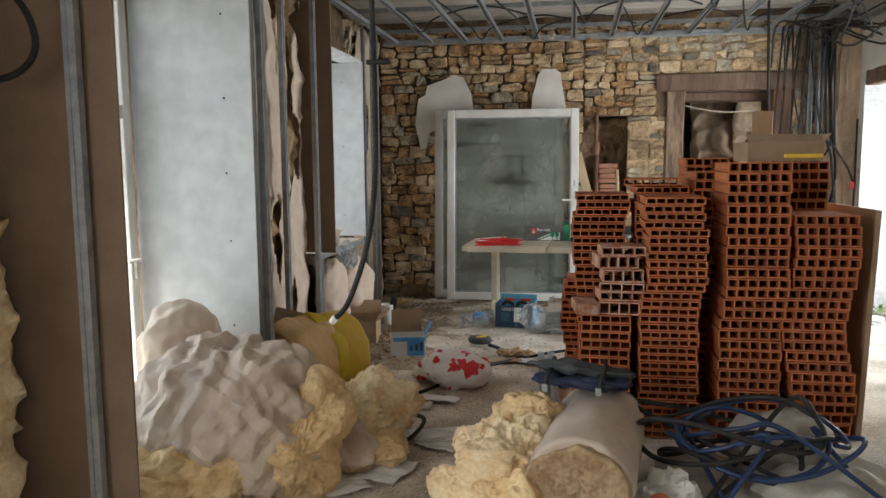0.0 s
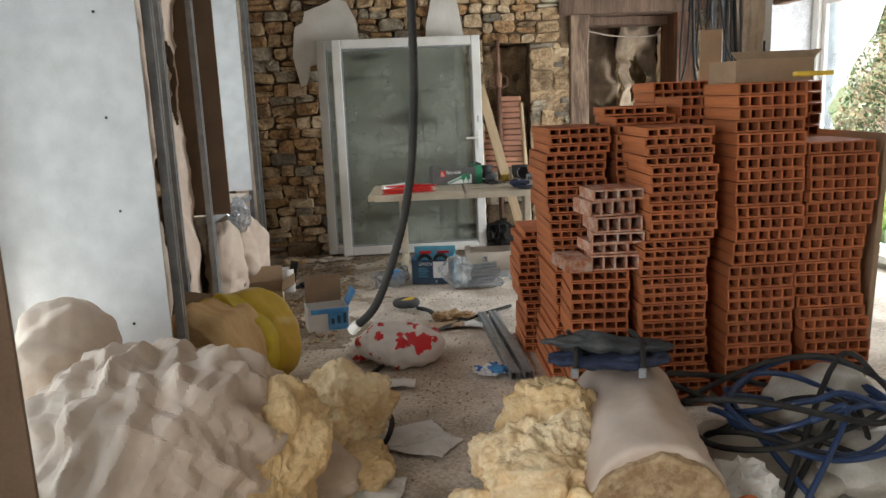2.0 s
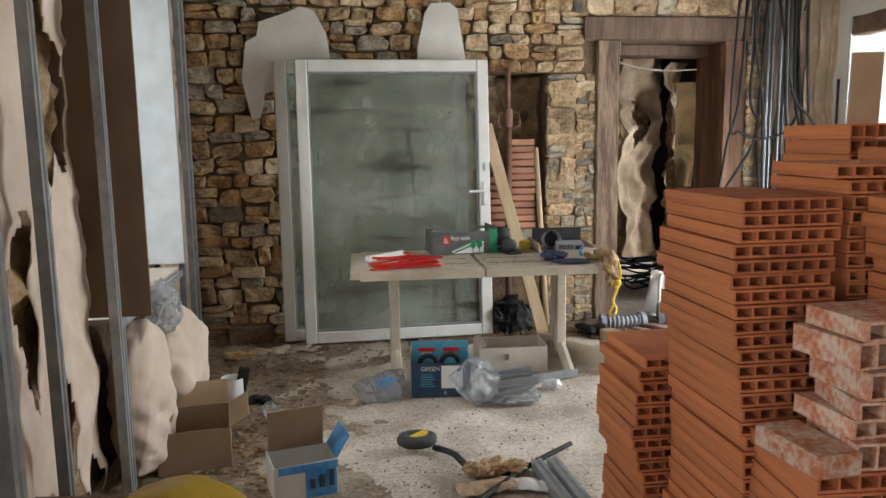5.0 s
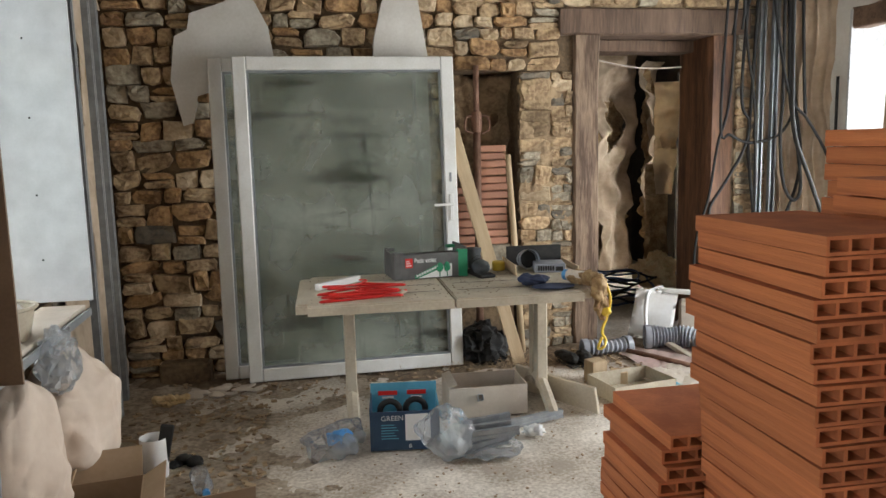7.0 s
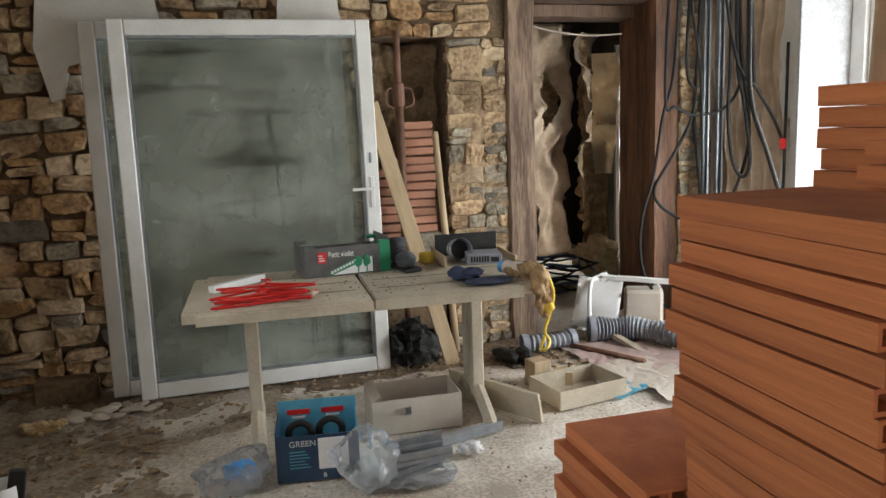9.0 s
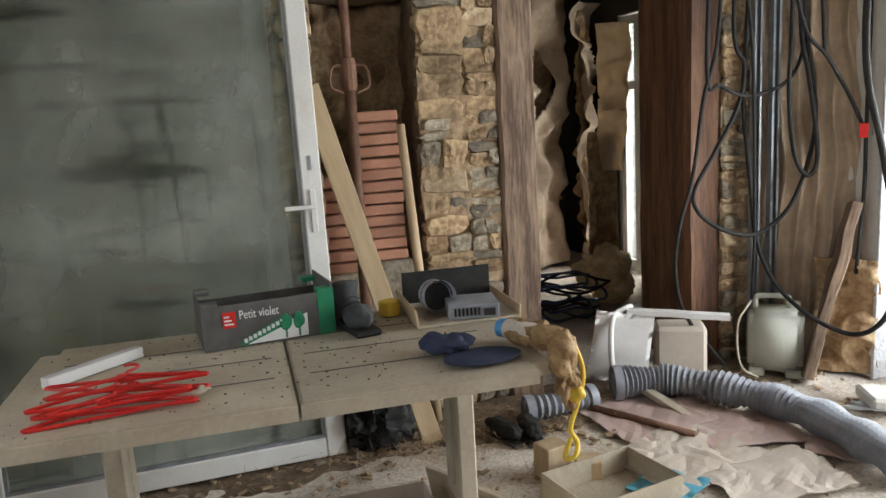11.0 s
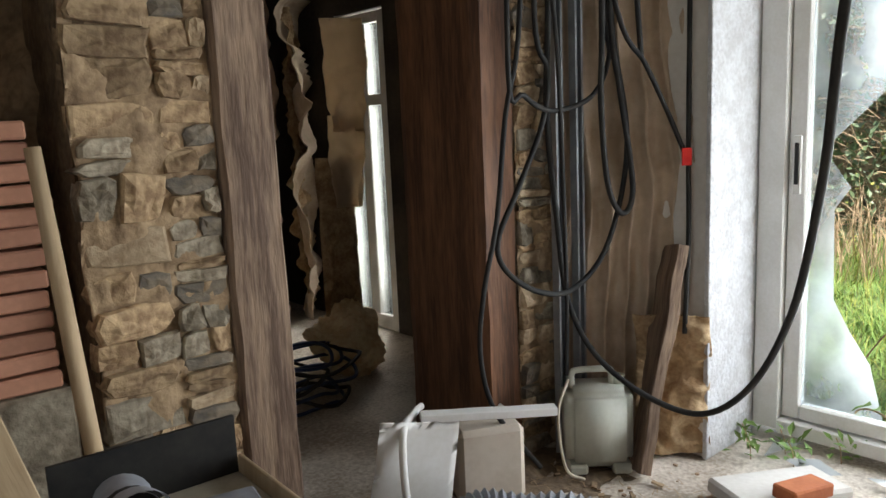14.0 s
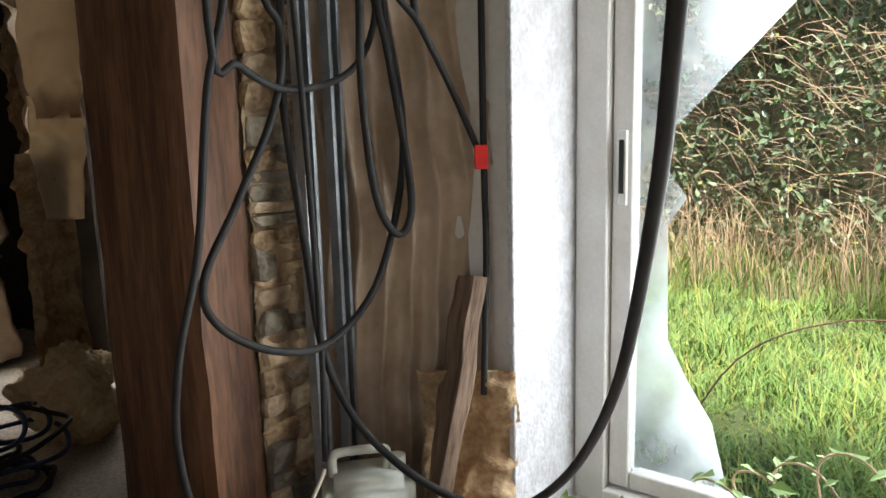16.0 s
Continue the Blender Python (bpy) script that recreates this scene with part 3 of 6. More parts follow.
def window_unit(name, x, y0, y1, z0, z1, label, glazed_from):
    ob = thing(name, x, y0, z0, label, "window", kind="structure")
    w, h = y1 - y0, z1 - z0
    bm = box(-0.03, 0.03, 0, 0.07, 0, h, 0.004)
    bx(bm, -0.03, 0.03, w - 0.07, w, 0, h, 0.004), bx(bm, -0.029, 0.029, 0.071, w - 0.071, h - 0.07, h, 0.004), bx(bm, -0.029, 0.029, 0.071, w - 0.071, 0, glazed_from, 0.004)
    bx(bm, -0.028, 0.028, w / 2 - 0.05, w / 2 + 0.05, glazed_from, h - 0.071, 0.004), bx(bm, -0.027, 0.027, 0.071, w - 0.071, h * 0.72, h * 0.72 + 0.07)
    part("window_frame", bm, M_PVC, ob)
    part("pane", box(-0.006, 0.006, 0.072, w - 0.072, glazed_from, h - 0.072), M_GLASS, ob).visible_shadow = False
    part("handle", bx(box(0.031, 0.05, w - 0.055, w - 0.025, h * 0.36, h * 0.36 + 0.1, 0.003), 0.05, 0.065, w - 0.14, w - 0.03, h * 0.40, h * 0.40 + 0.018, 0.003), M_PVC, ob, "white lever handle")
    return ob


window_unit("window_2", -2.42, 2.52, 3.865, 0.0, 2.44, "tall white plastic glazed door in a lined opening", 0.12)
window_unit("window_3", -2.42, 5.74, 7.02, 0.83, 2.44, "white plastic window in a lined opening", 0.08)


def lined_board(name, x0, x1, y, z0, z1, front, back, label, turn=0.0):
    """A sheet of plasterboard: one face painted, the other brown paper."""
    ob = thing(name, x1, y, z0, label, "plasterboard", turn=turn, kind="structure")
    part("board_face", box(x0 - x1, 0, -0.012, -0.001, 0, z1 - z0), front, ob)
    part("board_back", box(x0 - x1 + 0.001, -0.001, 0, 0.003, 0.001, z1 - z0 - 0.001), back, ob)
    return ob


p1 = lined_board("reveal_panel", -2.40, -1.69, 3.885, 0.0, 2.75, M_BOARD, M_BROWN, "pale grey plasterboard panel lining the opening", -2)
for z in (0.62, 1.09, 1.46, 1.86, 2.3):
    part("screw", bmesh.ops.create_cone(b := bmesh.new(), cap_ends=True, segments=8, radius1=0.006, radius2=0.005, depth=0.003) and b, M_BLACK, p1, "", pose(-0.15 - 0.01 * (z > 1.4), -0.014, z, 90))
lined_board("reveal_panel", -2.40, -1.59, 2.50, 0.0, 2.75, M_BROWN, M_BOARD, "brown paper back of a plasterboard reveal")
lined_board("reveal_panel", -2.40, -1.835, 5.725, 0.81, 2.75, M_BROWN, M_BOARD, "brown paper back of a plasterboard window reveal")
p2 = lined_board("reveal_panel", -2.44, -1.955, 7.035, 0.82, 2.46, M_BOARD, M_BROWN, "white plasterboard panel lining the window")
for z in (0.2, 0.5, 0.85, 1.2, 1.45):
    part("screw", bmesh.ops.create_cone(b := bmesh.new(), cap_ends=True, segments=8, radius1=0.005, radius2=0.004, depth=0.003) and b, M_BLACK, p2, "", pose(-0.2, -0.014, z, 90))
structure("window_sill", box(-2.40, -1.99, 5.73, 7.02, 0.775, 0.80, 0.003), M_CARD_P, "dusty boarded window sill on a steel rail", "window sill")
tagged(mesh_ob("sill_rail", c_profile(1.28, 0.05), M_STEEL), "galvanised steel rail under the window sill", "steel rail").matrix_world = pose(-1.99, 7.02, 0.75, 90, 0, 0)
# stone-coloured head boards of the opening
structure("window_head", box(-2.42, -1.97, 5.74, 7.02, 2.45, 2.47), M_BOARD, "pale board over the window opening", "window head")

for x, y, turn, h in ((-1.73, 2.44, 0, 2.8), (-1.665, 3.99, 90, 2.8), (-1.83, 4.24, 90, 2.8), (-1.93, 4.98, 90, 2.8), (-1.93, 5.62, 90, 2.8), (-1.97, 5.80, 90, 0.78), (-1.97, 6.42, 90, 0.75), (-2.0, 7.28, 90, 2.8), (-2.02, 7.68, 90, 2.8), (-2.05, 7.98, 90, 2.8), (2.38, 8.40, 180, 2.85), (2.47, 8.37, 180, 2.85)):
    tagged(mesh_ob("steel_stud", c_profile(h), M_STEEL), "galvanised steel stud standing on the floor", "steel stud", "wall studs").matrix_world = pose(x, y, 0.0, 0, 0, turn)


def drape(w, h, seed, amp, freq, torn=0.0, nx=36, ny=60, folds=0.0):
    """A hanging crumpled sheet in the x-z plane, with tatters."""
    bm = bmesh.new()
    bmesh.ops.create_grid(bm, x_segments=nx, y_segments=ny, size=0.5)
    off = Vector((seed * 5.1, seed * 2.3, seed))
    for v in bm.verts:
        p = Vector((v.co.x * w, 0, v.co.y * h))
        d = noise.fractal(p * freq + off, 0.9, 2.0, 5) * amp - (1 - abs(noise.noise(p * freq * 1.7 + off))) ** 4 * amp * 0.8
        d += folds * abs(math.sin(p.x * 38 + noise.noise(p * 1.3 + off) * 2))
        v.co = p + Vector((noise.noise(p * 4 + off) * 0.02, d, 0))
    if torn:
        gone = [f for f in bm.faces if noise.noise(Vector((f.calc_center_median().x * 5, f.calc_center_median().z * 1.1, seed))) > torn]
        bmesh.ops.delete(bm, geom=gone, context="FACES")
    bmesh.ops.solidify(bm, geom=bm.faces[:], thickness=0.004)
    return bm


def wool_slab(w, h, seed, depth=0.06):
    bm = drape(w, h, seed, depth, 4.5, 0, 40, 70)
    return bm


batt = thing("insulation_batt", -2.14, 4.84, 0, "torn paper-faced mineral wool between the studs", "insulation")
part("wool", wool_slab(1.7, 2.75, 3, 0.05), M_WOOL_B, batt, "browned loose wool", pose(0.0, 0, 1.385, 0, 0, 90), True)
part("paper_facing", drape(1.5, 2.7, 8, 0.03, 2.6, 0.10, 70, 110, 0.0), M_KRAFT_W, batt, "pale crumpled torn paper", pose(0.085, 0.03, 1.37, 0, 0, 90), True)
batt = thing("insulation_batt", -2.13, 7.75, 0, "paper-faced mineral wool in the wall corner", "insulation")
part("paper_facing", drape(1.1, 2.8, 11, 0.03, 2.5, 0.3), M_KRAFT, batt, "", pose(0, 0, 1.42, 0, 0, 90), True)
batt = thing("insulation_batt", -2.07, 1.85, 0, "mineral wool batt against the stone wall", "insulation")
part("wool", wool_slab(1.1, 1.3, 5, 0.06), M_WOOL_P, batt, "", pose(0.03, 0.02, 0.67, 0, 0, 90), True)
for y, rx, ry, rz, z, sd in ((6.05, 0.13, 0.24, 0.37, 0.36, 4), (6.6, 0.2, 0.30, 0.32, 0.38, 9)):
    tagged(mesh_ob("insulation_bag", creased(rx, ry, rz, sd, 0.013, 0.03, 6, 4.5), M_KRAFT_W, True), "bulging paper-wrapped insulation stuffed under the sill", "insulation").matrix_world = pose(-1.98, y, z)

# right-hand corner: drape of kraft paper, plank and wool behind
batt = thing("insulation_batt", 2.66, 8.2, 0, "hanging paper-faced insulation in the wall corner", "insulation")
part("paper_facing", drape(0.55, 2.8, 21, 0.04, 2.0, 0, 90, 50, 0.045), M_KRAFT, batt, "brown paper hanging in long folds", pose(-0.04, 0.03, 1.41, 0, 0, -52), True)
part("wool", wool_slab(0.3, 0.6, 6, 0.05), M_WOOL_B, batt, "", pose(0.02, -0.16, 0.32, 0, 0, -60), True)
plank = tagged(mesh_ob("driftwood_plank", beam(0.16, 0.05, 0.92, 17, 0.014), M_WOOD_G), "grey weathered split plank leaning in the corner", "plank")
plank.matrix_world = look((2.43, 8.03, 0.02), (2.70, 8.05, 0.85)) @ pose(0, 0, 0, 180, 0, 40)

# plaster patches left on the stone
for name, pts in (("plaster_patch", ((-1.74, 1.95), (-1.70, 2.22), (-1.62, 2.26), (-1.60, 2.36), (-1.42, 2.42), (-1.30, 2.47), (-1.20, 2.44), (-1.12, 2.28), (-1.08, 2.0), (-1.4, 1.9), (-1.58, 1.85), (-1.62, 1.68), (-1.68, 1.66))),
                  ("plaster_patch", ((-0.46, 1.95), (-0.44, 2.2), (-0.38, 2.44), (-0.34, 2.50), (-0.2, 2.51), (-0.14, 2.46), (-0.10, 2.2), (-0.06, 1.95)))):
    bm = bmesh.new()
    f = bm.faces.new([bm.verts.new((x, 0, z)) for x, z in pts])
    ext = bmesh.ops.extrude_face_region(bm, geom=[f])
    bmesh.ops.translate(bm, vec=(0, 0.09, 0), verts=[v for v in ext["geom"] if isinstance(v, bmesh.types.BMVert)])
    bmesh.ops.recalc_face_normals(bm, faces=bm.faces[:])
    tagged(mesh_ob(name, bm, M_PLASTER), "leftover patch of white plaster on the stone wall", "plaster patch", kind="structure").matrix_world = pose(0, 8.405, 0)

# broken-out niche: earth, thin bricks, props
bm = drape(0.5, 2.0, 31, 0.09, 4, 0, 24, 60)
tagged(mesh_ob("niche_rubble", bm, M_EARTH, True), "rough earth and rubble at the back of the niche", "rubble", kind="structure").matrix_world = pose(0.34, 8.80, 1.0)
stack = thing("niche_bricks", 0.12, 8.50, 0, "pale flat bricks stacked in the wall niche", "brick stack")
flat = bmesh.new()
bx(flat, 0, 0.205, 0, 0.11, 0, 0.047, 0.006)
flat_me = bpy.data.meshes.new("flat_brick")
flat.to_mesh(flat_me), flat.free()
flat_me.materials.append(M_BRICK_P)
for i in range(13):
    b = new("brick", flat_me)
    b.parent, b.matrix_basis = stack, pose(0.17 + RAND.uniform(-0.01, 0.01), 0.035 + RAND.uniform(-0.014, 0.014), 0.78 + i * 0.055, RAND.uniform(-3, 3), RAND.uniform(-1.5, 1.5), RAND.uniform(-4, 4))
for i in range(8):
    b = new("brick", flat_me)
    b.parent, b.matrix_basis = stack, pose(-0.03 + RAND.uniform(-0.008, 0.008), 0.02 + RAND.uniform(-0.012, 0.012), 0.74 + i * 0.058, RAND.uniform(-3, 3), RAND.uniform(-1.5, 1.5), RAND.uniform(-4, 4))
part("block", box(-0.02, 0.14, 0.02, 0.2, 0.4, 0.735, 0.01), M_STONE_G, stack, "grey block under the bricks")
part("block", box(0.16, 0.40, 0.02, 0.2, 0.42, 0.775, 0.01), M_STONE_G, stack)
part("block", box(-0.01, 0.42, 0.03, 0.2, 0, 0.41, 0.012), M_MORTAR, stack)
prop = thing("steel_prop", 0.25, 8.42, 0, "rusty adjustable steel prop in the niche", "prop")
part("outer_tube", tube([Vector((0, 0, z)) for z in (0, 0.8, 1.68)], 0.026, 12), M_RUST, prop, "", None, True)
part("inner_tube", tube([Vector((0, 0, z)) for z in (1.68, 2.03)], 0.020, 12), M_RUST, prop, "", None, True)
part("collar", tube([Vector((0, 0, z)) for z in (1.58, 1.60, 1.70, 1.72)], [0.031, 0.036, 0.036, 0.031], 12), M_RUST, prop)
part("collar_handle", tube(spline([(-0.03, -0.01, 1.69), (-0.075, -0.02, 1.68), (-0.085, -0.02, 1.60), (-0.03, -0.02, 1.57)]), 0.006, 6), M_RUST, prop)
part("collar_handle", tube(spline([(0.03, -0.01, 1.69), (0.075, -0.02, 1.68), (0.085, -0.02, 1.60), (0.03, -0.02, 1.57)]), 0.006, 6), M_RUST, prop)
part("base_plate", box(-0.07, 0.07, -0.06, 0.07, 0, 0.006), M_RUST, prop)
tagged(mesh_ob("wooden_pole", tube([Vector((0.47, 8.42, 1.42)), Vector((0.50, 8.35, 0.7)), Vector((0.53, 8.30, 0.0))], [0.02, 0.023, 0.024], 10), M_PINE, True), "thin round wooden pole leaning by the niche", "pole")
pl = tagged(mesh_ob("pine_plank", box(-0.045, 0.045, -0.014, 0.014, 0, 1.66, 0.003), M_PINE), "long raw pine plank leaning on the wall", "plank")
pl.matrix_world = pose(0.455, 8.14, 0.0, -5.5, -14.2, 0)

# ---- leaning glazed door leaves ----


def glazed_leaf(w, h, label):
    ob = thing("glazed_door_leaf", 0, 0, 0, label, "door")
    fw, d = 0.085, 0.065
    bm = box(0, fw, 0, d, 0, h, 0.006)
    bx(bm, w - fw, w, 0, d, 0, h, 0.006), bx(bm, fw + 0.001, w - fw - 0.001, 0.001, d - 0.001, 0, fw, 0.006), bx(bm, fw + 0.001, w - fw - 0.001, 0.001, d - 0.001, h - fw, h, 0.006)
    part("frame", bm, M_PVC, ob, "dusty white plastic frame")
    bm = bmesh.new()
    for a in ((fw, fw + 0.014, fw, h - fw), (w - fw - 0.014, w - fw, fw, h - fw), (fw + 0.014, w - fw - 0.014, fw, fw + 0.014), (fw + 0.014, w - fw - 0.014, h - fw - 0.014, h - fw)):
        bx(bm, a[0], a[1], 0.01, 0.03, a[2], a[3])
    part("glazing_bead", bm, M_STEEL, ob)
    part("pane", box(fw + 0.002, w - fw - 0.002, 0.031, 0.05, fw + 0.002, h - fw - 0.002), M_GLASS_D, ob, "dusty streaked double glazing").visible_shadow = False
    return ob


LEAN = Matrix(((1, 0, 0, 0), (0, 1, 0.065, 0), (0, 0, 1, 0), (0, 0, 0, 1)))
leaf = glazed_leaf(1.41, 2.06, "white plastic glazed door leaf leaning on the stone wall")
hd = part("handle", bx(bx(box(1.352, 1.378, -0.008, 0, 0.98, 1.16, 0.003), 1.358, 1.372, -0.04, -0.008, 1.08, 1.095), 1.24, 1.372, -0.055, -0.04, 1.08, 1.097, 0.003), M_PVC, leaf, "white lever handle")
part("keyhole", box(1.358, 1.372, -0.004, -0.0005, 1.24, 1.30, 0.001), M_STEEL, leaf)
leaf.matrix_world = pose(-1.345, 8.10, 0.02, -3.6, 0, 1.5)
leaf2 = glazed_leaf(1.41, 2.06, "second white glazed door leaf behind the first")
leaf2.matrix_world = pose(-1.50, 8.205, 0.02, -3.6, 0, 1.5)

# ---- garden table ----
table = thing("garden_table", -0.24, 7.38, 0, "dirty cream plastic garden table in two halves", "table", turn=-2.0)


def table_half(x0, x1, left):
    bm = box(x0, x1, -0.43, 0.43, 0.68, 0.73)
    es = [e for e in bm.edges if abs(e.verts[0].co.z - e.verts[1].co.z) > 0.02 and (e.verts[0].co.x < x0 + 0.01) == left]
    bmesh.ops.bevel(bm, geom=es, offset=0.06, segments=6, affect="EDGES")
    top = [e for e in bm.edges if e.verts[0].co.z > 0.72 and e.verts[1].co.z > 0.72 and len(e.link_faces) == 2]
    bmesh.ops.bevel(bm, geom=[e for e in top if abs(e.calc_face_angle()) > 0.5], offset=0.008, segments=2, affect="EDGES")
    return bm


for a in (True, False):
    half = part("tabletop", table_half(*((-0.77, 0.026) if a else (0.034, 0.77)), a), M_CREAM, table)
    for y in (-0.2, 0.0, 0.2):
        part("groove", box(*((-0.66, -0.02) if a else (0.08, 0.66)), y - 0.003, y + 0.003, 0.7305, 0.7315), M_GREY_C, half)


def table_leg(turn):
    bm = bmesh.new()
    for y in (-1, 1):
        bx(bm, -0.03, 0.03, y * 0.055 - 0.035, y * 0.055 + 0.035, 0.10, 0.69, 0.006)
    bx(bm, -0.012, 0.012, -0.05, 0.05, 0.10, 0.69)
    prof = [Vector((0, y, 0.16 - 0.13 * abs(y / 0.3) ** 1.5)) for y in np.linspace(-0.3, 0.3, 13)]
    tube(prof, 0.034, 8, bm)
    return bm


for x in (-0.5, 0.58):
    part("leg", table_leg(0), M_CREAM, table, "", pose(x, 0.0, 0))

# ---- hollow bricks ----


def hollow_brick(w, d, t, holes):
    """One extruded clay block: a grid of through holes, ridged flanks."""
    s = 0.0075
    step = (w - s) / holes
    xs = [v for i in range(holes + 1) for v in (i * step, i * step + s)]
    zs = [0, s, t - s, t]
    bm = bmesh.new()
    g = {(i, k, j): bm.verts.new((x, d * k, z)) for i, x in enumerate(xs) for j, z in enumerate(zs) for k in (0, 1)}
    n = len(xs)
    for i in range(n - 1):
        for j in range(3):
            if j == 1 and i % 2 == 1:
                for a, c in (((i, j), (i + 1, j)), ((i + 1, j), (i + 1, j + 1)), ((i + 1, j + 1), (i, j + 1)), ((i, j + 1), (i, j))):
                    bm.faces.new((g[a[0], 0, a[1]], g[c[0], 0, c[1]], g[c[0], 1, c[1]], g[a[0], 1, a[1]]))
                continue
            for k in (0, 1):
                f = [g[i, k, j], g[i + 1, k, j], g[i + 1, k, j + 1], g[i, k, j + 1]]
                bm.faces.new(f if k == 0 else f[::-1])
    for i in range(n - 1):
        for j in (0, 3):
            bm.faces.new((g[i, 0, j], g[i, 1, j], g[i + 1, 1, j], g[i + 1, 0, j]))
    for j in range(3):
        for i in (0, n - 1):
            bm.faces.new((g[i, 0, j], g[i, 0, j + 1], g[i, 1, j + 1], g[i, 1, j])).material_index = 1
    bmesh.ops.recalc_face_normals(bm, faces=bm.faces[:])
    me = bpy.data.meshes.new("brick")
    bm.to_mesh(me)
    bm.free()
    me.materials.append(M_BRICK), me.materials.append(M_BRICK_S)
    return me


B4 = hollow_brick(0.305, 0.385, 0.0393, 6)
B5 = hollow_brick(0.315, 0.40, 0.0522, 6)


def brick_stack(x, y, rows, mesh, pitch, shift, label, turn=0.0, jit=0.008, z=0.0):
    """A dry stack of hollow bricks; shift gives the drift of its courses."""
    ob = thing("brick_stack", x, y, z, label, "brick stack", turn=turn, group="stacks of hollow bricks")
    for i in range(rows):
        b = new("brick", mesh)
        b.parent = ob
        dx, dy = shift(i / max(rows - 1, 1))
        b.matrix_basis = pose(dx + RAND.uniform(-jit, jit), dy + RAND.uniform(-jit, jit), i * pitch, 0, 0, RAND.uniform(-1.3, 1.3))
    return ob


brick_stack(0.03, 4.545, 31, hollow_brick(0.305, 0.48, 0.0393, 6), 0.0425, lambda f: (-0.02 + 0.03 * math.sin(f * 5) * (f < 0.92) + 0.02 * f, -0.02 * math.sin(f * 4)), "tall leaning stack of thin hollow terracotta bricks")
brick_stack(0.37, 4.15, 31, B4, 0.0425, lambda f: ((0.03 if f < 0.12 else 0.0) + (0.035 if 0.6 < f < 0.88 else 0.0) + (0.015 if f > 0.88 else 0), 0.0), "tall uneven stack of thin hollow terracotta bricks")
brick_stack(0.785, 4.17, 27, B5, 0.0555, lambda f: (0.0 + (0.02 if f > 0.45 else 0), 0), "tallest stack of thick hollow terracotta bricks")
brick_stack(1.135, 4.18, 22, B5, 0.0555, lambda f: (0.03 * math.sin(f * 9), 0), "stack of thick hollow bricks beside a board")
brick_stack(-0.05, 5.055, 17, B4, 0.0425, lambda f: (0.015 * math.sin(f * 7), 0), "low stack of thin hollow terracotta bricks", jit=0.012)
brick_stack(1.12, 4.63, 27, B5, 0.0555, lambda f: (0.0, 0), "tall rear stack of thick hollow bricks")
brick_stack(0.70, 4.62, 27, B5, 0.0535, lambda f: (0.0, 0), "tall rear stack of thick hollow bricks")
brick_stack(0.37, 4.58, 32, B4, 0.0425, lambda f: (0.0, 0), "rear stack of thin hollow bricks")
brick_stack(0.055, 4.19, 14, hollow_brick(0.27, 0.33, 0.046, 5), 0.0475, lambda f: (0.0, 0.02 * f), "low stack of hollow bricks streaked with mortar", turn=-3)
col = thing("old_brick_column", 0.14, 4.22, 0.667, "column of old bricks crusted with white mortar", "brick stack")
oldb = [hollow_brick(0.24, 0.22, 0.05, 4), hollow_brick(0.22, 0.22, 0.07, 4)]
for q in oldb:
    q.materials[0], q.materials[1] = M_BRICK_O, M_BRICK_O
z = 0.0
for i, (k, dx, tw) in enumerate(((1, 0.0, -4), (0, 0.01, 5), (0, 0.0, -8), (1, 0.02, 3), (1, 0.0, 8), (0, 0.01, 4))):
    b = new("brick", oldb[k])
    b.parent, b.matrix_basis = col, pose(dx + RAND.uniform(-0.012, 0.012), RAND.uniform(-0.02, 0.01), z, 0, RAND.uniform(-1, 1), tw)
    z += (0.05, 0.07)[k] + 0.003
part("mortared_block", box(-0.09, 0.04, -0.04, 0.2, 0.001, 0.06, 0.006), M_BRICK_O, col, "loose half brick with white mortar", pose(-0.03, 0, 0, 0, 0, 6))
top = brick_stack(0.37, 4.55, 1, B4, 0.05, lambda f: (-0.08, 0), "single hollow brick lying across a stack", turn=-6, z=1.365)
brick_stack(0.72, 5.08, 28, B5, 0.0545, lambda f: (0, 0), "tall rear stack of thick hollow bricks")
tagged(mesh_ob("leaning_board", box(0, 0.03, 0, 0.8, 0, 1.24, 0.003), M_CARD), "dusty board standing on edge beside the bricks", "board").matrix_world = pose(1.53, 4.30, 0, 0, 2, 0)


def open_carton(w, d, h, material, label, flaps=(), t=0.005):
    ob = thing("cardboard_box", 0, 0, 0, label, "box")
    for n, b in (("side", (0, w, 0, t)), ("side", (0, w, d - t, d)), ("end", (0, t, t, d - t)), ("end", (w - t, w, t, d - t))):
        part(n, box(*b, 0.0, h), material, ob)
    part("bottom", box(t, w - t, t, d - t, 0, t), material, ob)
    for side, ln, ang in flaps:
        if side == "front":
            m = pose(0, 0, h, ang, 0, 0) @ pose(0, 0, 0, 0, 0, 0)
            part("flap", box(0.004, w - 0.004, -t, 0, 0, ln), material, ob, "", m)
        if side == "back":
            part("flap", box(0.004, w - 0.004, 0, t, 0, ln), material, ob, "", pose(0, d, h, -ang, 0, 0))
        if side == "left":
            part("flap", box(-t, 0, 0.004, d - 0.004, 0, ln), material, ob, "", pose(0, 0, h, 0, -ang, 0))
        if side == "right":
            part("flap", box(0, t, 0.004, d - 0.004, 0, ln), material, ob, "", pose(w, 0, h, 0, ang, 0))
    return ob


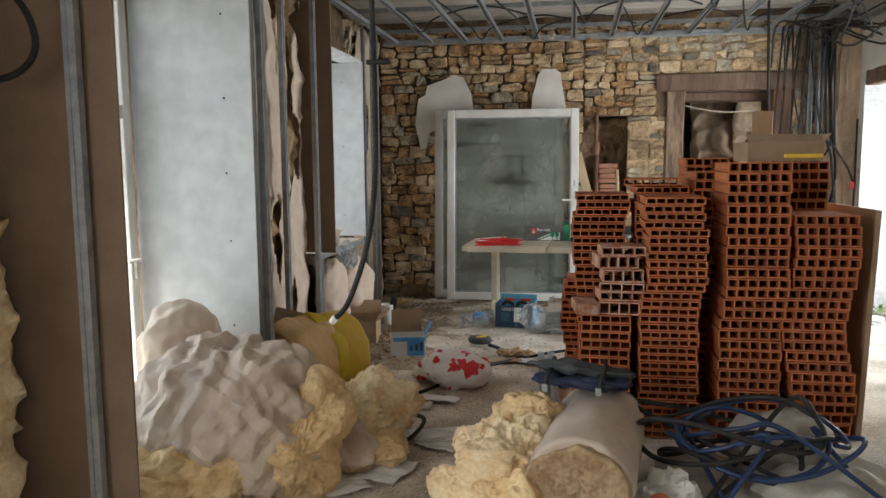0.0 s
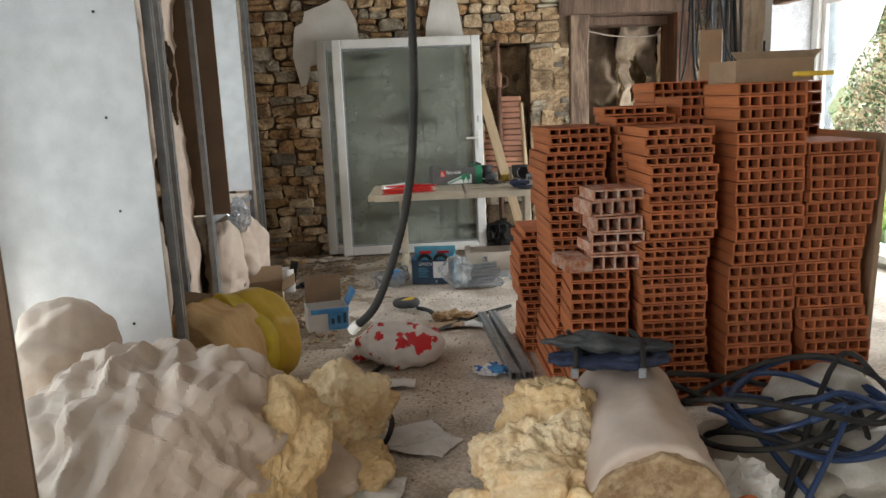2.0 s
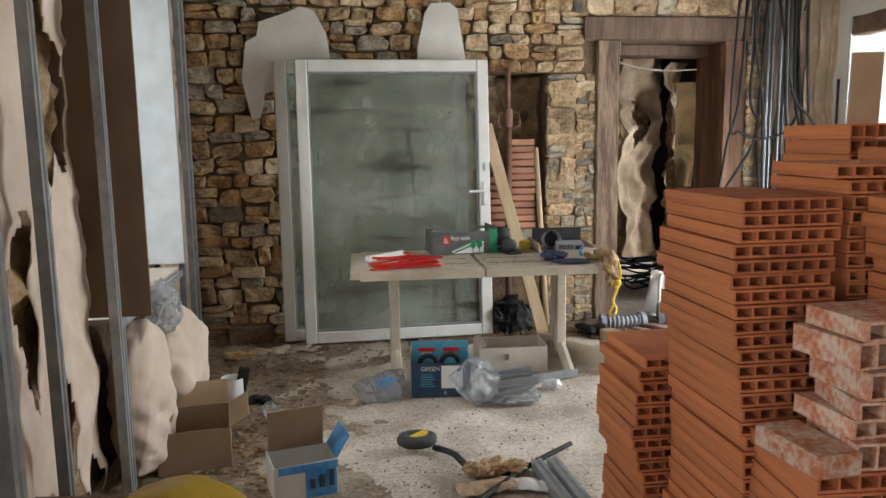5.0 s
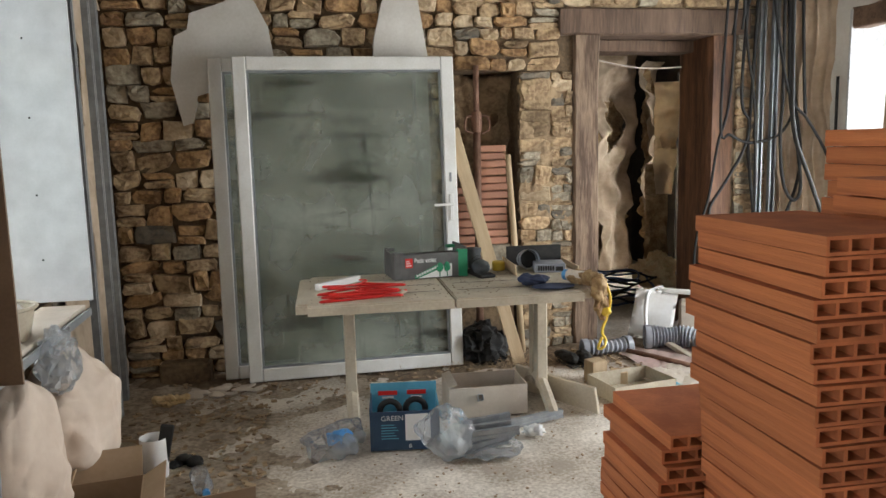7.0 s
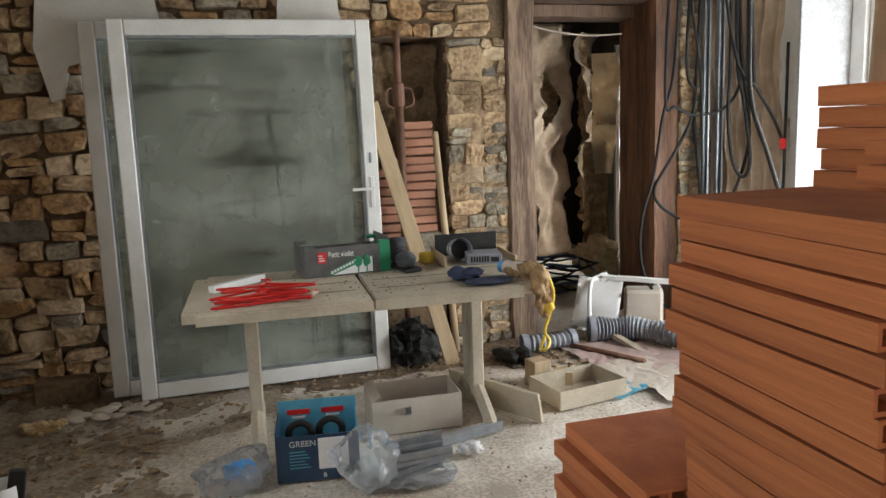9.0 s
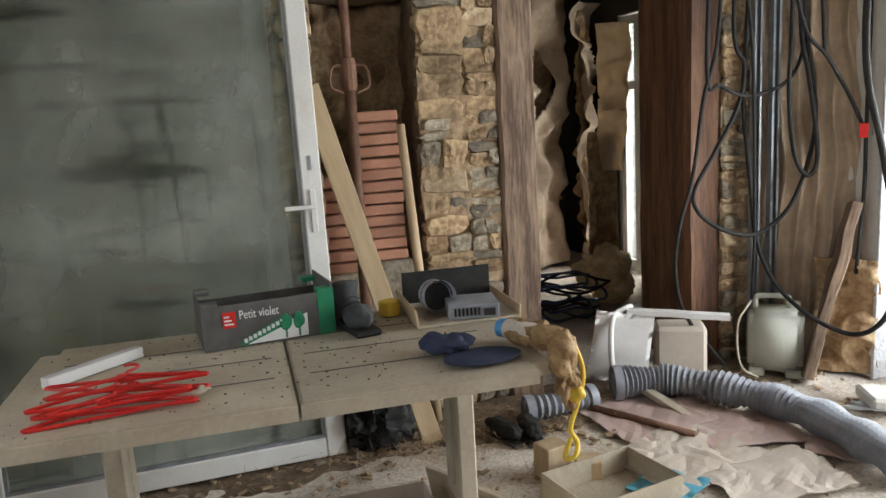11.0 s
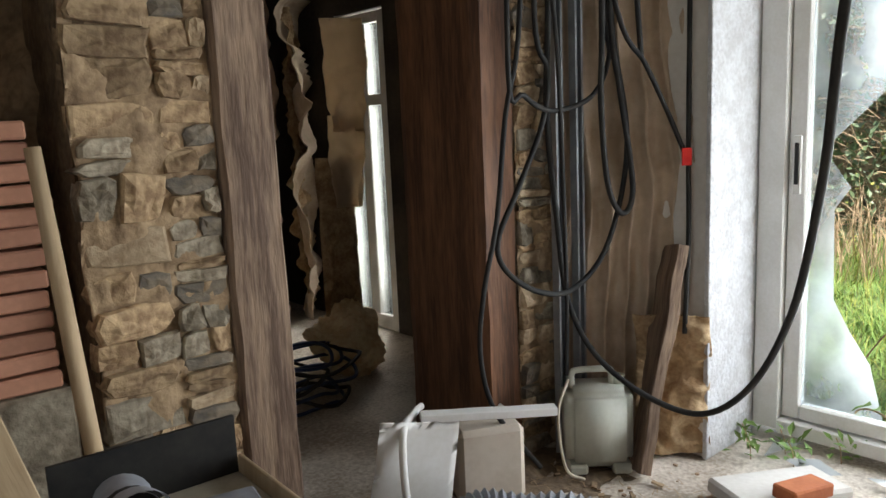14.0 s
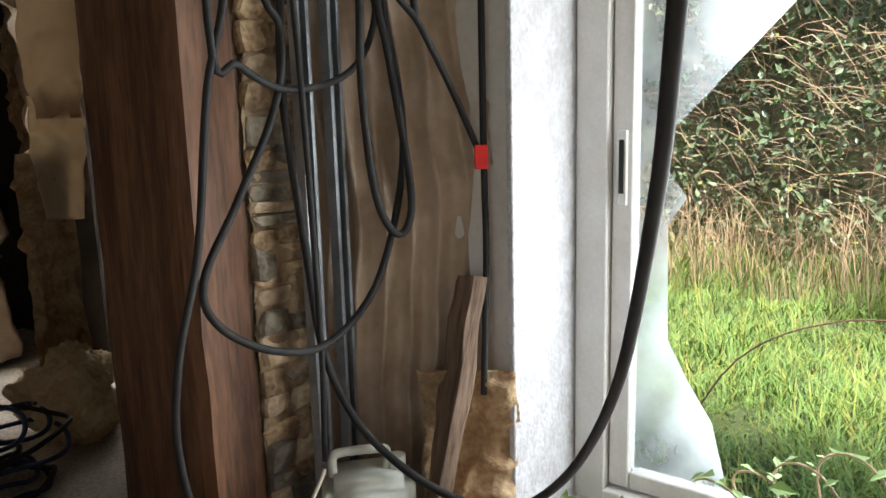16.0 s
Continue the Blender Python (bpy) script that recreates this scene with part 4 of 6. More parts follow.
def words(text, size, material, parent, m, label=""):
    cu = bpy.data.curves.new("lettering", "FONT")
    cu.body, cu.size, cu.extrude = text, size, 0.0006
    tmp = new("lettering", cu)
    me = bpy.data.meshes.new_from_object(tmp.evaluated_get(bpy.context.evaluated_depsgraph_get()))
    bpy.data.objects.remove(tmp)
    me.materials.clear()
    me.materials.append(material)
    ob = new("lettering", me)
    ob.parent, ob.matrix_basis = parent, m
    return tagged(ob, label)


# carton and paper on the rear stack
c = open_carton(0.42, 0.30, 0.11, M_CARD, "open brown carton on top of the bricks", (("front", 0.08, -60), ("right", 0.06, 40)))
c.matrix_world = pose(1.0, 4.66, 1.50, 0, 0, 4)
tagged(mesh_ob("yellow_tool", box(0, 0.2, 0, 0.03, 0, 0.022, 0.006), M_YELLOW), "short yellow plastic handle lying on the bricks", "tool").matrix_world = pose(1.10, 4.25, 1.515, 0, 0, 8)
tagged(mesh_ob("narrow_board", box(0, 0.14, 0, 0.018, 0, 1.86, 0.003), M_CARD), "tall narrow grey-brown board standing behind the bricks", "board").matrix_world = pose(1.30, 5.96, 0.0, 3, 0, -12)

# ---- yellow insulation roll by the studs ----
roll = thing("insulation_roll", -1.60, 4.63, 0.272, "insulation roll in yellow film standing on the floor", "insulation roll", turn=62)


def uneven_cylinder(r, x0, x1, seed, amp, layers=0.0, n=48, m=24, soft=0.0):
    bm = bmesh.new()
    rings = []
    for i in range(m + 1):
        x = x0 + (x1 - x0) * i / m
        ring = []
        for k in range(n):
            a = 2 * math.pi * k / n
            q = Vector((x, math.cos(a), math.sin(a)))
            rr = r + amp * noise.fractal(Vector((x * 4 + seed, q.y * 2, q.z * 2)), 0.9, 2, 4)
            if soft:
                rr *= 1 - 0.28 * max(0.0, 1 - min(x - x0 + 0.02, x1 - x) / soft) ** 2.2
            ring.append(bm.verts.new((x, q.y * rr, q.z * rr)))
        rings.append(ring)
    for a, b in zip(rings, rings[1:]):
        for k in range(n):
            bm.faces.new((a[k], a[(k + 1) % n], b[(k + 1) % n], b[k]))
    for ring, x in ((rings[0], x0), (rings[-1], x1)):
        prev = ring
        for j in range(1, 15):
            f = 1 - j / 15
            cur = [bm.verts.new((x + (0.5 if x == x1 else -0.5) * layers * ((j % 2) - 0.3) + amp * 0.8 * noise.noise(Vector((v.co.y * 14, v.co.z * 14, seed + j))) * (1 if layers else 0.2), v.co.y * f, v.co.z * f)) for v in ring]
            for k in range(n):
                bm.faces.new((prev[k], prev[(k + 1) % n], cur[(k + 1) % n], cur[k]))
            prev = cur
        bm.faces.new(prev)
    bmesh.ops.recalc_face_normals(bm, faces=bm.faces[:])
    return bm


part("wool_core", uneven_cylinder(0.262, -0.36, 0.02, 2, 0.03, 0.016, soft=0.09), M_CORE, roll, "layered edge of rolled cream wool", None, True)
part("film_wrapping", uneven_cylinder(0.272, -0.04, 0.24, 7, 0.016, 0.0, m=32, soft=0.10), M_YELLOW, roll, "printed yellow plastic film", None, True)
part("film_strip", uneven_cylinder(0.274, -0.10, 0.0, 9, 0.035, 0.0, soft=0.03), M_YELLOW_B, roll, "torn bright yellow film edge", None, True)
tagged(mesh_ob("brown_offcut", box(0, 0.32, 0, 0.012, 0, 0.42, 0.002), M_BROWN), "brown board offcut leaning behind the roll", "offcut").matrix_world = pose(-1.95, 4.35, 0.0, -14, 18, 35) @ pose(0, 0, 0.22)

# ---- heap of paper-faced wool by the opening ----
heap = thing("insulation_heap", -1.55, 3.20, 0.0, "crumpled heap of paper-faced mineral wool", "insulation")
part("paper_facing", creased(0.50, 0.44, 0.37, 12, 0.024, 0.06, 7, 5.8), M_KRAFT_W, heap, "pinkish crumpled paper facing", pose(0, 0, 0.34), True)
part("wool", fluff(0.40, 0.30, 0.20, 13, 0.12), M_WOOL, heap, "", pose(-0.2, -0.30, 0.17), True)
part("wool", fluff(0.16, 0.34, 0.30, 14, 0.10), M_WOOL, heap, "", pose(0.38, 0.02, 0.26, 0, 10, 0), True)
part("paper_fold", creased(0.19, 0.26, 0.26, 15, 0.012, 0.06, 6, 5), M_KRAFT_W, heap, "", pose(-0.42, 0.33, 0.56), True)
tuft = thing("wool_offcut", -1.02, 3.78, 0, "thick torn offcut of pale mineral wool", "insulation")
part("wool", fluff(0.25, 0.22, 0.20, 16, 0.14), M_WOOL_P, tuft, "", pose(0, 0, 0.2), True)
part("wool", fluff(0.28, 0.18, 0.10, 17, 0.09), M_WOOL, tuft, "", pose(-0.02, -0.24, 0.09), True)
part("paper_facing", creased(0.28, 0.19, 0.07, 18, 0.016, 0.06, 5, 6), M_KRAFT_W, tuft, "", pose(-0.15, -0.30, 0.13, 12, 0, 10), True)

# ---- roll of old insulation with a folded bag on it ----
lie = thing("old_insulation_roll", 0.03, 2.87, 0.222, "rolled insulation in pale paper lying on the floor", "insulation roll", turn=90 - 8)
part("paper_wrapping", uneven_cylinder(0.215, 0.0, 0.82, 22, 0.012, 0.0), M_KRAFT_W, lie, "worn pale paper wrapping", None, True)
part("wool_end", uneven_cylinder(0.200, -0.035, 0.02, 24, 0.03, 0.02), M_WOOL_B, lie, "frayed brownish wool end", None, True)
clump = thing("wool_clump", -0.27, 3.18, 0, "loose clump of torn yellow mineral wool", "insulation")
for i, (x, y, z, a, b, h) in enumerate(((0, 0, 0.2, 0.22, 0.22, 0.2), (0.12, 0.22, 0.24, 0.2, 0.2, 0.2), (-0.12, -0.1, 0.1, 0.2, 0.2, 0.12), (0.1, -0.2, 0.12, 0.18, 0.16, 0.14))):
    part("wool", fluff(a, b, h, 30 + i, 0.13), M_WOOL if i % 2 else M_WOOL_P, clump, "", pose(x, y, z), True)
bag = thing("folded_work_bag", 0.04, 3.56, 0.43, "dusty black fabric bag folded on the roll", "bag", turn=-8)
part("flap", lump(0.26, 0.17, 0.045, 41, 0.03, 4, 0.02, 5), M_DENIM, bag, "", pose(0, 0, 0.10, -14, 3, 0), True)
part("body", lump(0.25, 0.18, 0.05, 42, 0.02, 4, 0.02, 5), M_NAVYC, bag, "", pose(0.01, -0.02, 0.05, -10, 0, 0), True)
for x in (-0.13, 0.11):
    part("strap", tube(spline([(x, -0.2, 0.04), (x + 0.01, -0.17, 0.10), (x + 0.02, -0.06, 0.125), (x, 0.08, 0.125)]), 0.011, 6), M_BLACK, bag, "", None, True)
    part("buckle", box(x - 0.012, x + 0.016, -0.212, -0.2, 0.04, 0.075, 0.003), M_STEEL, bag)

# ---- sacks and blue hoses by the bricks ----
for x, y, rx, ry, rz, sd in ((1.0, 3.72, 0.24, 0.17, 0.17, 51), (1.15, 3.35, 0.36, 0.22, 0.10, 52), (0.66, 3.50, 0.3, 0.3, 0.06, 53)):
    tagged(mesh_ob("woven_sack", creased(rx, ry, rz, sd, 0.02, 0.06, 5), M_SACK, True), "dirty crumpled woven plastic sack on the floor", "sack", "sacks under the hoses").matrix_world = pose(x, y, rz * 0.88)
ob = tagged(mesh_ob("printed_bag", crumple(0.15, 0.13, 0.12, 55, 0.04), M_WHITE_P, True), "crumpled white plastic bag with orange print", "bag")
ob.matrix_world = pose(0.36, 3.12, 0.11)
for i in range(5):
    mk = part("print_mark", lump(0.035, 0.004, 0.02, 56 + i, 0.008, 9, 0, 2), M_BRICK, ob, "", pose(-0.08 + 0.04 * i, -0.13 - 0.015 * (i % 2), 0.02 + 0.02 * (i % 3)))
for i in range(7):
    r, cx, cy, pts = 0.24 + 0.035 * (i % 4), 0.70 + 0.08 * (i % 3), 3.42 + 0.05 * (i % 2), []
    for k in range(11 if i % 2 else 13):
        a = i * 1.1 + k * 0.56
        pts.append((cx + r * 1.25 * math.cos(a), cy + r * 0.8 * math.sin(a), 0.20 + 0.05 * i * 0.5 + 0.06 * math.sin(a * 2 + i)))
    pts.append((cx + 0.5 * (1 if i % 2 else -0.4), cy - 0.35, 0.06))
    cable("blue_hose" if i % 3 else "black_hose", pts, 0.0115, M_BLUE_H if i % 3 else M_BLACK, "dark blue flexible conduit in loose coils" if i % 3 else "black flexible conduit in loose coils", "hose", "coiled hoses")

# ---- hanging black conduit in the room ----
hang = thing("hanging_conduit", -0.66, 2.5, 2.95, "black corrugated conduit hanging from the ceiling", "conduit")
sp = spline([(0.0, 0, 0.0), (-0.005, 0, -0.6), (0.005, 0, -1.2), (0.0, 0, -1.5), (-0.03, 0, -1.72), (-0.10, 0.0, -1.92), (-0.17, 0.02, -2.0)], 30)
part("conduit", tube(sp, [0.009 + 0.0015 * (k % 2) for k in range(len(sp))], 10), M_BLACK, hang, "", None, True)
part("tape", tube([sp[-9], sp[-5], sp[-1]], 0.0125, 10), M_WHITE_P, hang, "white tape round the end")
part("clip", box(-0.02, 0.06, -0.012, 0.012, -1.12, -1.105, 0.003), M_BLACK, hang)

# ---- on the garden table (top at 0.73) ----
TOP = 0.733
crate = thing("vegetable_crate", -0.46, 7.53, TOP, "grey and green printed vegetable crate of card", "crate", turn=6)
W, D, H = 0.44, 0.27, 0.105
part("front", box(0, W, 0, 0.006, 0, H), M_GREY_C, crate, "printed front with white and green bands")
part("back", box(0, W, D - 0.006, D, 0, H * 0.8), M_GREY_C, crate)
part("end", box(0, 0.006, 0.006, D - 0.006, 0, H), M_GREY_C, crate)
part("end", box(W - 0.006, W, 0.006, D - 0.006, 0, H + 0.02), M_GREY_C, crate)
part("bottom", box(0.006, W - 0.006, 0.006, D - 0.006, 0, 0.006), M_CARD, crate)
for x, y in ((0, 0), (W - 0.055, 0), (0, D - 0.05), (W - 0.055, D - 0.05)):
    part("corner", box(x + 0.001, x + 0.054, y + 0.001, y + 0.049, H - 0.004, H + 0.008, 0.003), M_GREEN if x else M_GREY_C, crate, "folded corner reinforcement")
part("green_panel", box(W - 0.055, W + 0.001, -0.002, 0, 0, H + 0.008), M_GREEN, crate)
bm = bmesh.new()
bm.faces.new([bm.verts.new(q) for q in ((0.12, -0.0015, 0.012), (0.345, -0.0015, 0.06), (0.345, -0.0015, 0.004), (0.12, -0.0015, 0.004))])
part("white_panel", bm, M_WHITE, crate)
bm = bmesh.new()
bm.faces.new([bm.verts.new(q) for q in ((0.12, -0.0025, 0.016), (0.27, -0.0025, 0.062), (0.27, -0.0025, 0.038), (0.12, -0.0025, 0.0))])
part("green_band", bm, M_GREEN, crate)
for i in range(9):
    part("print_bar", box(0.128 + 0.0155 * i, 0.139 + 0.0155 * i, -0.0045, -0.003, 0.009 + 0.0043 * i, 0.019 + 0.0043 * i), M_WHITE, crate)
part("red_label", box(0.065, 0.108, -0.002, 0, 0.05, 0.088), M_RED, crate)
for k in range(3):
    part("print_bar", box(0.07, 0.10 - 0.006 * k, -0.0035, -0.002, 0.057 + k * 0.009, 0.061 + k * 0.009), M_WHITE, crate)
words("Petit violet", 0.030, M_WHITE, crate, pose(0.118, -0.003, 0.068, 90, 0, 0), "white printed words")
for x in (0.27, 0.315):
    part("artichoke_print", lump(0.019, 0.0012, 0.021, int(x * 100), 0.004, 40, 0, 3), M_GREEN, crate, "", pose(x, -0.0035, 0.045), True)
    part("stem_print", box(x - 0.003, x + 0.003, -0.0035, -0.002, 0.006, 0.026), M_GREEN, crate)

bar = tagged(mesh_ob("plastic_trim", box(-0.165, 0.165, -0.018, 0.018, 0, 0.035, 0.003), M_WHITE_P), "short white plastic trunking offcut on the table", "trim")
bar.matrix_world = pose(-0.785, 7.49, TOP, 0, 0, 42)


def hanger(i):
    """A flat plastic clothes hanger with a hook, lying down."""
    bm = tube(spline([(-0.2, -0.05, 0), (-0.19, -0.035, 0), (-0.03, 0.03, 0), (0, 0.045, 0), (0.03, 0.03, 0), (0.19, -0.035, 0), (0.2, -0.05, 0), (0.18, -0.055, 0), (0, -0.056, 0), (-0.18, -0.055, 0), (-0.2, -0.05, 0)], 5), 0.0055, 6)
    tube(spline([(0, 0.045, 0), (0.002, 0.07, 0), (0.022, 0.085, 0), (0.035, 0.105, 0), (0.02, 0.125, 0), (-0.005, 0.122, 0)], 5), 0.0042, 6, bm)
    ob = tagged(mesh_ob("clothes_hanger", bm, M_RED, True), "red plastic clothes hanger in a heap on the table", "hanger", "red clothes hangers")
    ob.matrix_world = pose(-0.70 + 0.02 * (i % 3), 7.15 + 0.018 * i - 0.04, TOP + 0.007 + 0.0085 * i, 3 * (i % 2), 1.5 * (i % 3) - 1.5, (4, -7, 12, -3, 172, 8)[i])


for i in range(6):
    hanger(i)
tagged(mesh_ob("paper_tag", lump(0.035, 0.022, 0.012, 58, 0.01, 20, 0.008, 3), M_CREAM, True), "small crumpled paper tag beside the hangers", "tag").matrix_world = pose(-0.47, 7.13, TOP + 0.012, 0, 0, 30)

crate.scale.z = 1.4
boot = thing("work_boot", 0.045, 7.60, TOP, "worn black leather work boot on the table", "boot", turn=-80)
part("upper", lump(0.10, 0.042, 0.035, 61, 0.012, 9, 0.006, 4, 0.1), M_DENIM, boot, "", pose(0.03, 0, 0.045), True)
part("shaft", tube([Vector((-0.045, 0, 0.03)), Vector((-0.05, 0, 0.09)), Vector((-0.05, 0, 0.13))], [0.042, 0.038, 0.043], 12), M_DENIM, boot, "", None, True)
part("sole", box(-0.095, 0.13, -0.042, 0.042, 0, 0.018, 0.006), M_BLACK, boot)
for k in range(3):
    part("lace", tube(spline([(0.0 + k * 0.02, -0.03, 0.085 - k * 0.012), (0.005 + k * 0.02, 0, 0.098 - k * 0.012), (0.0 + k * 0.02, 0.03, 0.085 - k * 0.012)]), 0.0018, 5), M_BLACK, boot)
boot.scale = (1.2, 1.15, 1.15)
cube = tagged(mesh_ob("yellow_plastic_cap", tube([Vector((0, 0, z)) for z in (0, 0.004, 0.05, 0.055)], [0.036, 0.04, 0.04, 0.034], 16), M_YELLOW), "yellow plastic cap standing on the table", "cap")
cube.matrix_world = pose(0.20, 7.70, TOP)

tray = thing("wooden_tray", 0.25, 7.46, TOP, "shallow open tray of pale board with scrap", "tray", turn=-3)
part("base", box(0, 0.36, 0, 0.34, 0, 0.008), M_CREAM, tray)
part("back_board", box(0.01, 0.36, 0.335, 0.345, 0.0, 0.13), M_BLACK, tray)
part("side_board", box(-0.008, 0.0, 0, 0.34, 0, 0.07, 0.002), M_PINE, tray, "", pose(0, 0, 0, 0, -8, 0))
part("side_board", box(0.36, 0.368, 0, 0.34, 0, 0.07, 0.002), M_PINE, tray, "", pose(0, 0, 0, 0, 4, 0))
bend = thing("pipe_elbow", 0.355, 7.62, TOP + 0.011, "grey plastic pipe elbow in the tray", "pipe")
part("pipe", tube(spline([(0.02, 0.09, 0.05), (0.0, 0.03, 0.055), (0.0, -0.04, 0.065)]), 0.052, 18, None, False), M_GREY_D, bend, "", None, True)
part("socket", tube([Vector((0, -0.03, 0.064)), Vector((0, -0.075, 0.072))], 0.06, 18, None, False), M_GREY_D, bend, "", None, True)
# black plug in the socket paints the shade inside the open pipe
part("pipe_inside", tube([Vector((0, 0.0, 0.062)), Vector((0, -0.02, 0.064))], 0.054, 18), M_BLACK, bend)
radio = thing("car_radio", 0.36, 7.475, TOP + 0.011, "dusty metal radio unit with connector sockets", "radio", turn=-12)
part("case", box(0, 0.18, 0, 0.16, 0, 0.052, 0.003), M_GREY_D, radio)
for k in range(7):
    part("vent", box(0.02 + k * 0.014, 0.028 + k * 0.014, -0.003, 0.0, 0.012, 0.04), M_BLACK, radio)
part("socket", box(0.125, 0.165, -0.006, 0.0, 0.01, 0.035), M_BLACK, radio)

cap = thing("cloth_cap", 0.30, 7.12, TOP, "dirty navy cloth cap on the table", "cap", turn=-20)
part("crown", lump(0.09, 0.08, 0.035, 66, 0.02, 6, 0.02, 4, 0.1), M_NAVYC, cap, "", pose(-0.05, 0.03, 0.035), True)
part("brim", lump(0.12, 0.08, 0.006, 67, 0.006, 5, 0, 4), M_NAVYC, cap, "", pose(0.05, -0.05, 0.012, 0, 0, 20), True)
can = thing("foam_can", 0.45, 7.22, TOP + 0.04, "used foam can crusted with drips on the table edge", "can", turn=-60)
part("body", tube([Vector((x, 0, 0)) for x in (0.03, 0.035, 0.20)], [0.03, 0.033, 0.033], 16), M_CARD_P, can, "grimy printed can", None, True)
part("cap", tube([Vector((x, 0, 0)) for x in (0, 0.004, 0.032)], [0.026, 0.03, 0.03], 16), M_BLUE, can, "blue plastic cap")
part("crust", lump(0.10, 0.045, 0.04, 68, 0.035, 12, 0, 5), M_CRUST, can, "dried brown crust", pose(0.16, 0, 0), True)
part("hanging_crust", lump(0.03, 0.045, 0.12, 69, 0.035, 12, 0, 5), M_CRUST, can, "", pose(0.255, 0, -0.10), True)
part("yellow_tape", tube(spline([(0.26, 0.02, 0.0), (0.29, 0.03, -0.10), (0.27, 0.03, -0.2), (0.26, 0.0, -0.28), (0.27, 0.02, -0.33), (0.28, -0.01, -0.36), (0.25, -0.02, -0.37), (0.26, 0.0, -0.31)]), 0.008, 6), M_YELLOW, can, "yellow tape hanging in a loop", None, True)
part("yellow_lump", lump(0.03, 0.03, 0.03, 70, 0.02, 12, 0, 4), M_YELLOW, can, "", pose(0.26, 0.02, -0.17), True)
crumbs = bmesh.new()
for i in range(260):
    s = RAND.uniform(0.0015, 0.0045)
    bx(crumbs, -s, s, -s * 0.6, s * 0.6, 0, s * 0.6, 0, pose(RAND.uniform(-0.95, 0.45), RAND.uniform(7.0, 7.75), TOP, 0, 0, RAND.uniform(0, 180)))
tagged(mesh_ob("table_crumbs", crumbs, M_RUBBLE), "dark crumbs of dirt on the table top", "debris", kind="stuff")

# ---- under and around the table ----
g = thing("fruit_crate", -0.69, 6.86, 0.004, "dark blue fruit crate of card with rolls of tape", "crate", turn=-7)
part("front", box(0, 0.345, 0, 0.006, 0, 0.20), M_NAVY, g)
part("back", box(0, 0.345, 0.244, 0.25, 0, 0.27), M_TEAL, g, "light blue back panel with red marks")
part("end", box(0, 0.006, 0.006, 0.244, 0, 0.22), M_NAVY, g)
part("end", box(0.339, 0.345, 0.006, 0.244, 0, 0.22), M_TEAL, g)
part("bottom", box(0.006, 0.339, 0.006, 0.244, 0, 0.006), M_CARD, g)
part("white_label", box(0.175, 0.30, -0.003, 0, 0.05, 0.185), M_WHITE, g)
words("GREEN", 0.036, M_WHITE, g, pose(0.055, -0.002, 0.155, 90), "white printed word")
words("B", 0.028, M_WHITE, g, pose(0.19, -0.002, 0.012, 90))
for k in range(6):
    part("print_bar", box(0.055, 0.14 - 0.01 * (k % 3), -0.002, 0, 0.06 + 0.014 * k, 0.064 + 0.014 * k), M_TEAL, g)
for x in (0.04, 0.19):
    part("red_mark", box(x, x + 0.10, 0.240, 0.2435, 0.205, 0.228), M_RED, g)
    part("white_mark", box(x + 0.02, x + 0.08, 0.240, 0.2435, 0.188, 0.197), M_WHITE, g)
for x, y, mt in ((0.10, 0.10, M_BLACK), (0.23, 0.12, M_BLACK)):
    part("tape_roll", tube([Vector((x + 0.05 * math.cos(a), y, 0.17 + 0.05 * math.sin(a))) for a in np.linspace(0, 6.283, 25)], 0.016, 8), mt, g, "black tape roll", None, True)

c = open_carton(0.44, 0.28, 0.17, M_CARD_P, "pale open cardboard box of metal clips", (("left", 0.05, -70),))
c.matrix_world = pose(-0.22, 7.20, 0.004, 0, 0, -2)
for i in range(7):
    tagged(mesh_ob("metal_clip", c_profile(0.16, 0.03), M_STEEL), "short galvanised clip in the box", "clip", "metal clips").matrix_world = pose(-0.05 + 0.03 * i, 7.3 + 0.02 * (i % 3), 0.03, 60 + 8 * i, 20 * i, 40 * i)
pb = thing("plastic_bag_of_clips", -0.24, 6.72, 0.0, "torn white plastic bag of steel brackets", "bag")
part("bag", creased(0.13, 0.13, 0.12, 72, 0.016, 0.06, 5, 8), M_POLY, pb, "", pose(-0.09, 0, 0.125), True)
part("bag", crumple(0.18, 0.11, 0.03, 73, 0.02), M_POLY, pb, "", pose(0.1, -0.02, 0.03), True)
for i in range(8):
    part("bracket", c_profile(0.24, 0.045, 0.02), M_STEEL, pb, "", pose(-0.02 + 0.015 * (i % 3), -0.08 + 0.04 * (i % 5), 0.05 + 0.014 * i, 0, 86, RAND.uniform(-18, 18)))
tagged(mesh_ob("steel_offcut", c_profile(0.34, 0.045), M_STEEL), "short galvanised rail offcut on the floor", "offcut").matrix_world = pose(0.05, 6.98, 0.02, 0, 88, 12)
tagged(mesh_ob("blue_plastic_bag", creased(0.17, 0.12, 0.07, 75, 0.018, 0.06, 5, 8), M_POLY, True), "crumpled clear plastic bag with blue print", "bag").matrix_world = pose(-0.86, 6.92, 0.06, 0, 0, 30)
tagged(mesh_ob("blue_wrapper", lump(0.06, 0.05, 0.05, 76, 0.04, 6, 0.03, 4), M_BLUE, True), "scrap of bright blue wrapper", "wrapper").matrix_world = pose(-0.85, 6.86, 0.08)
tagged(mesh_ob("paper_wad", lump(0.07, 0.05, 0.03, 77, 0.02, 8, 0.02, 4), M_WHITE, True), "crumpled white paper wad on the floor", "paper").matrix_world = pose(0.15, 6.86, 0.03)

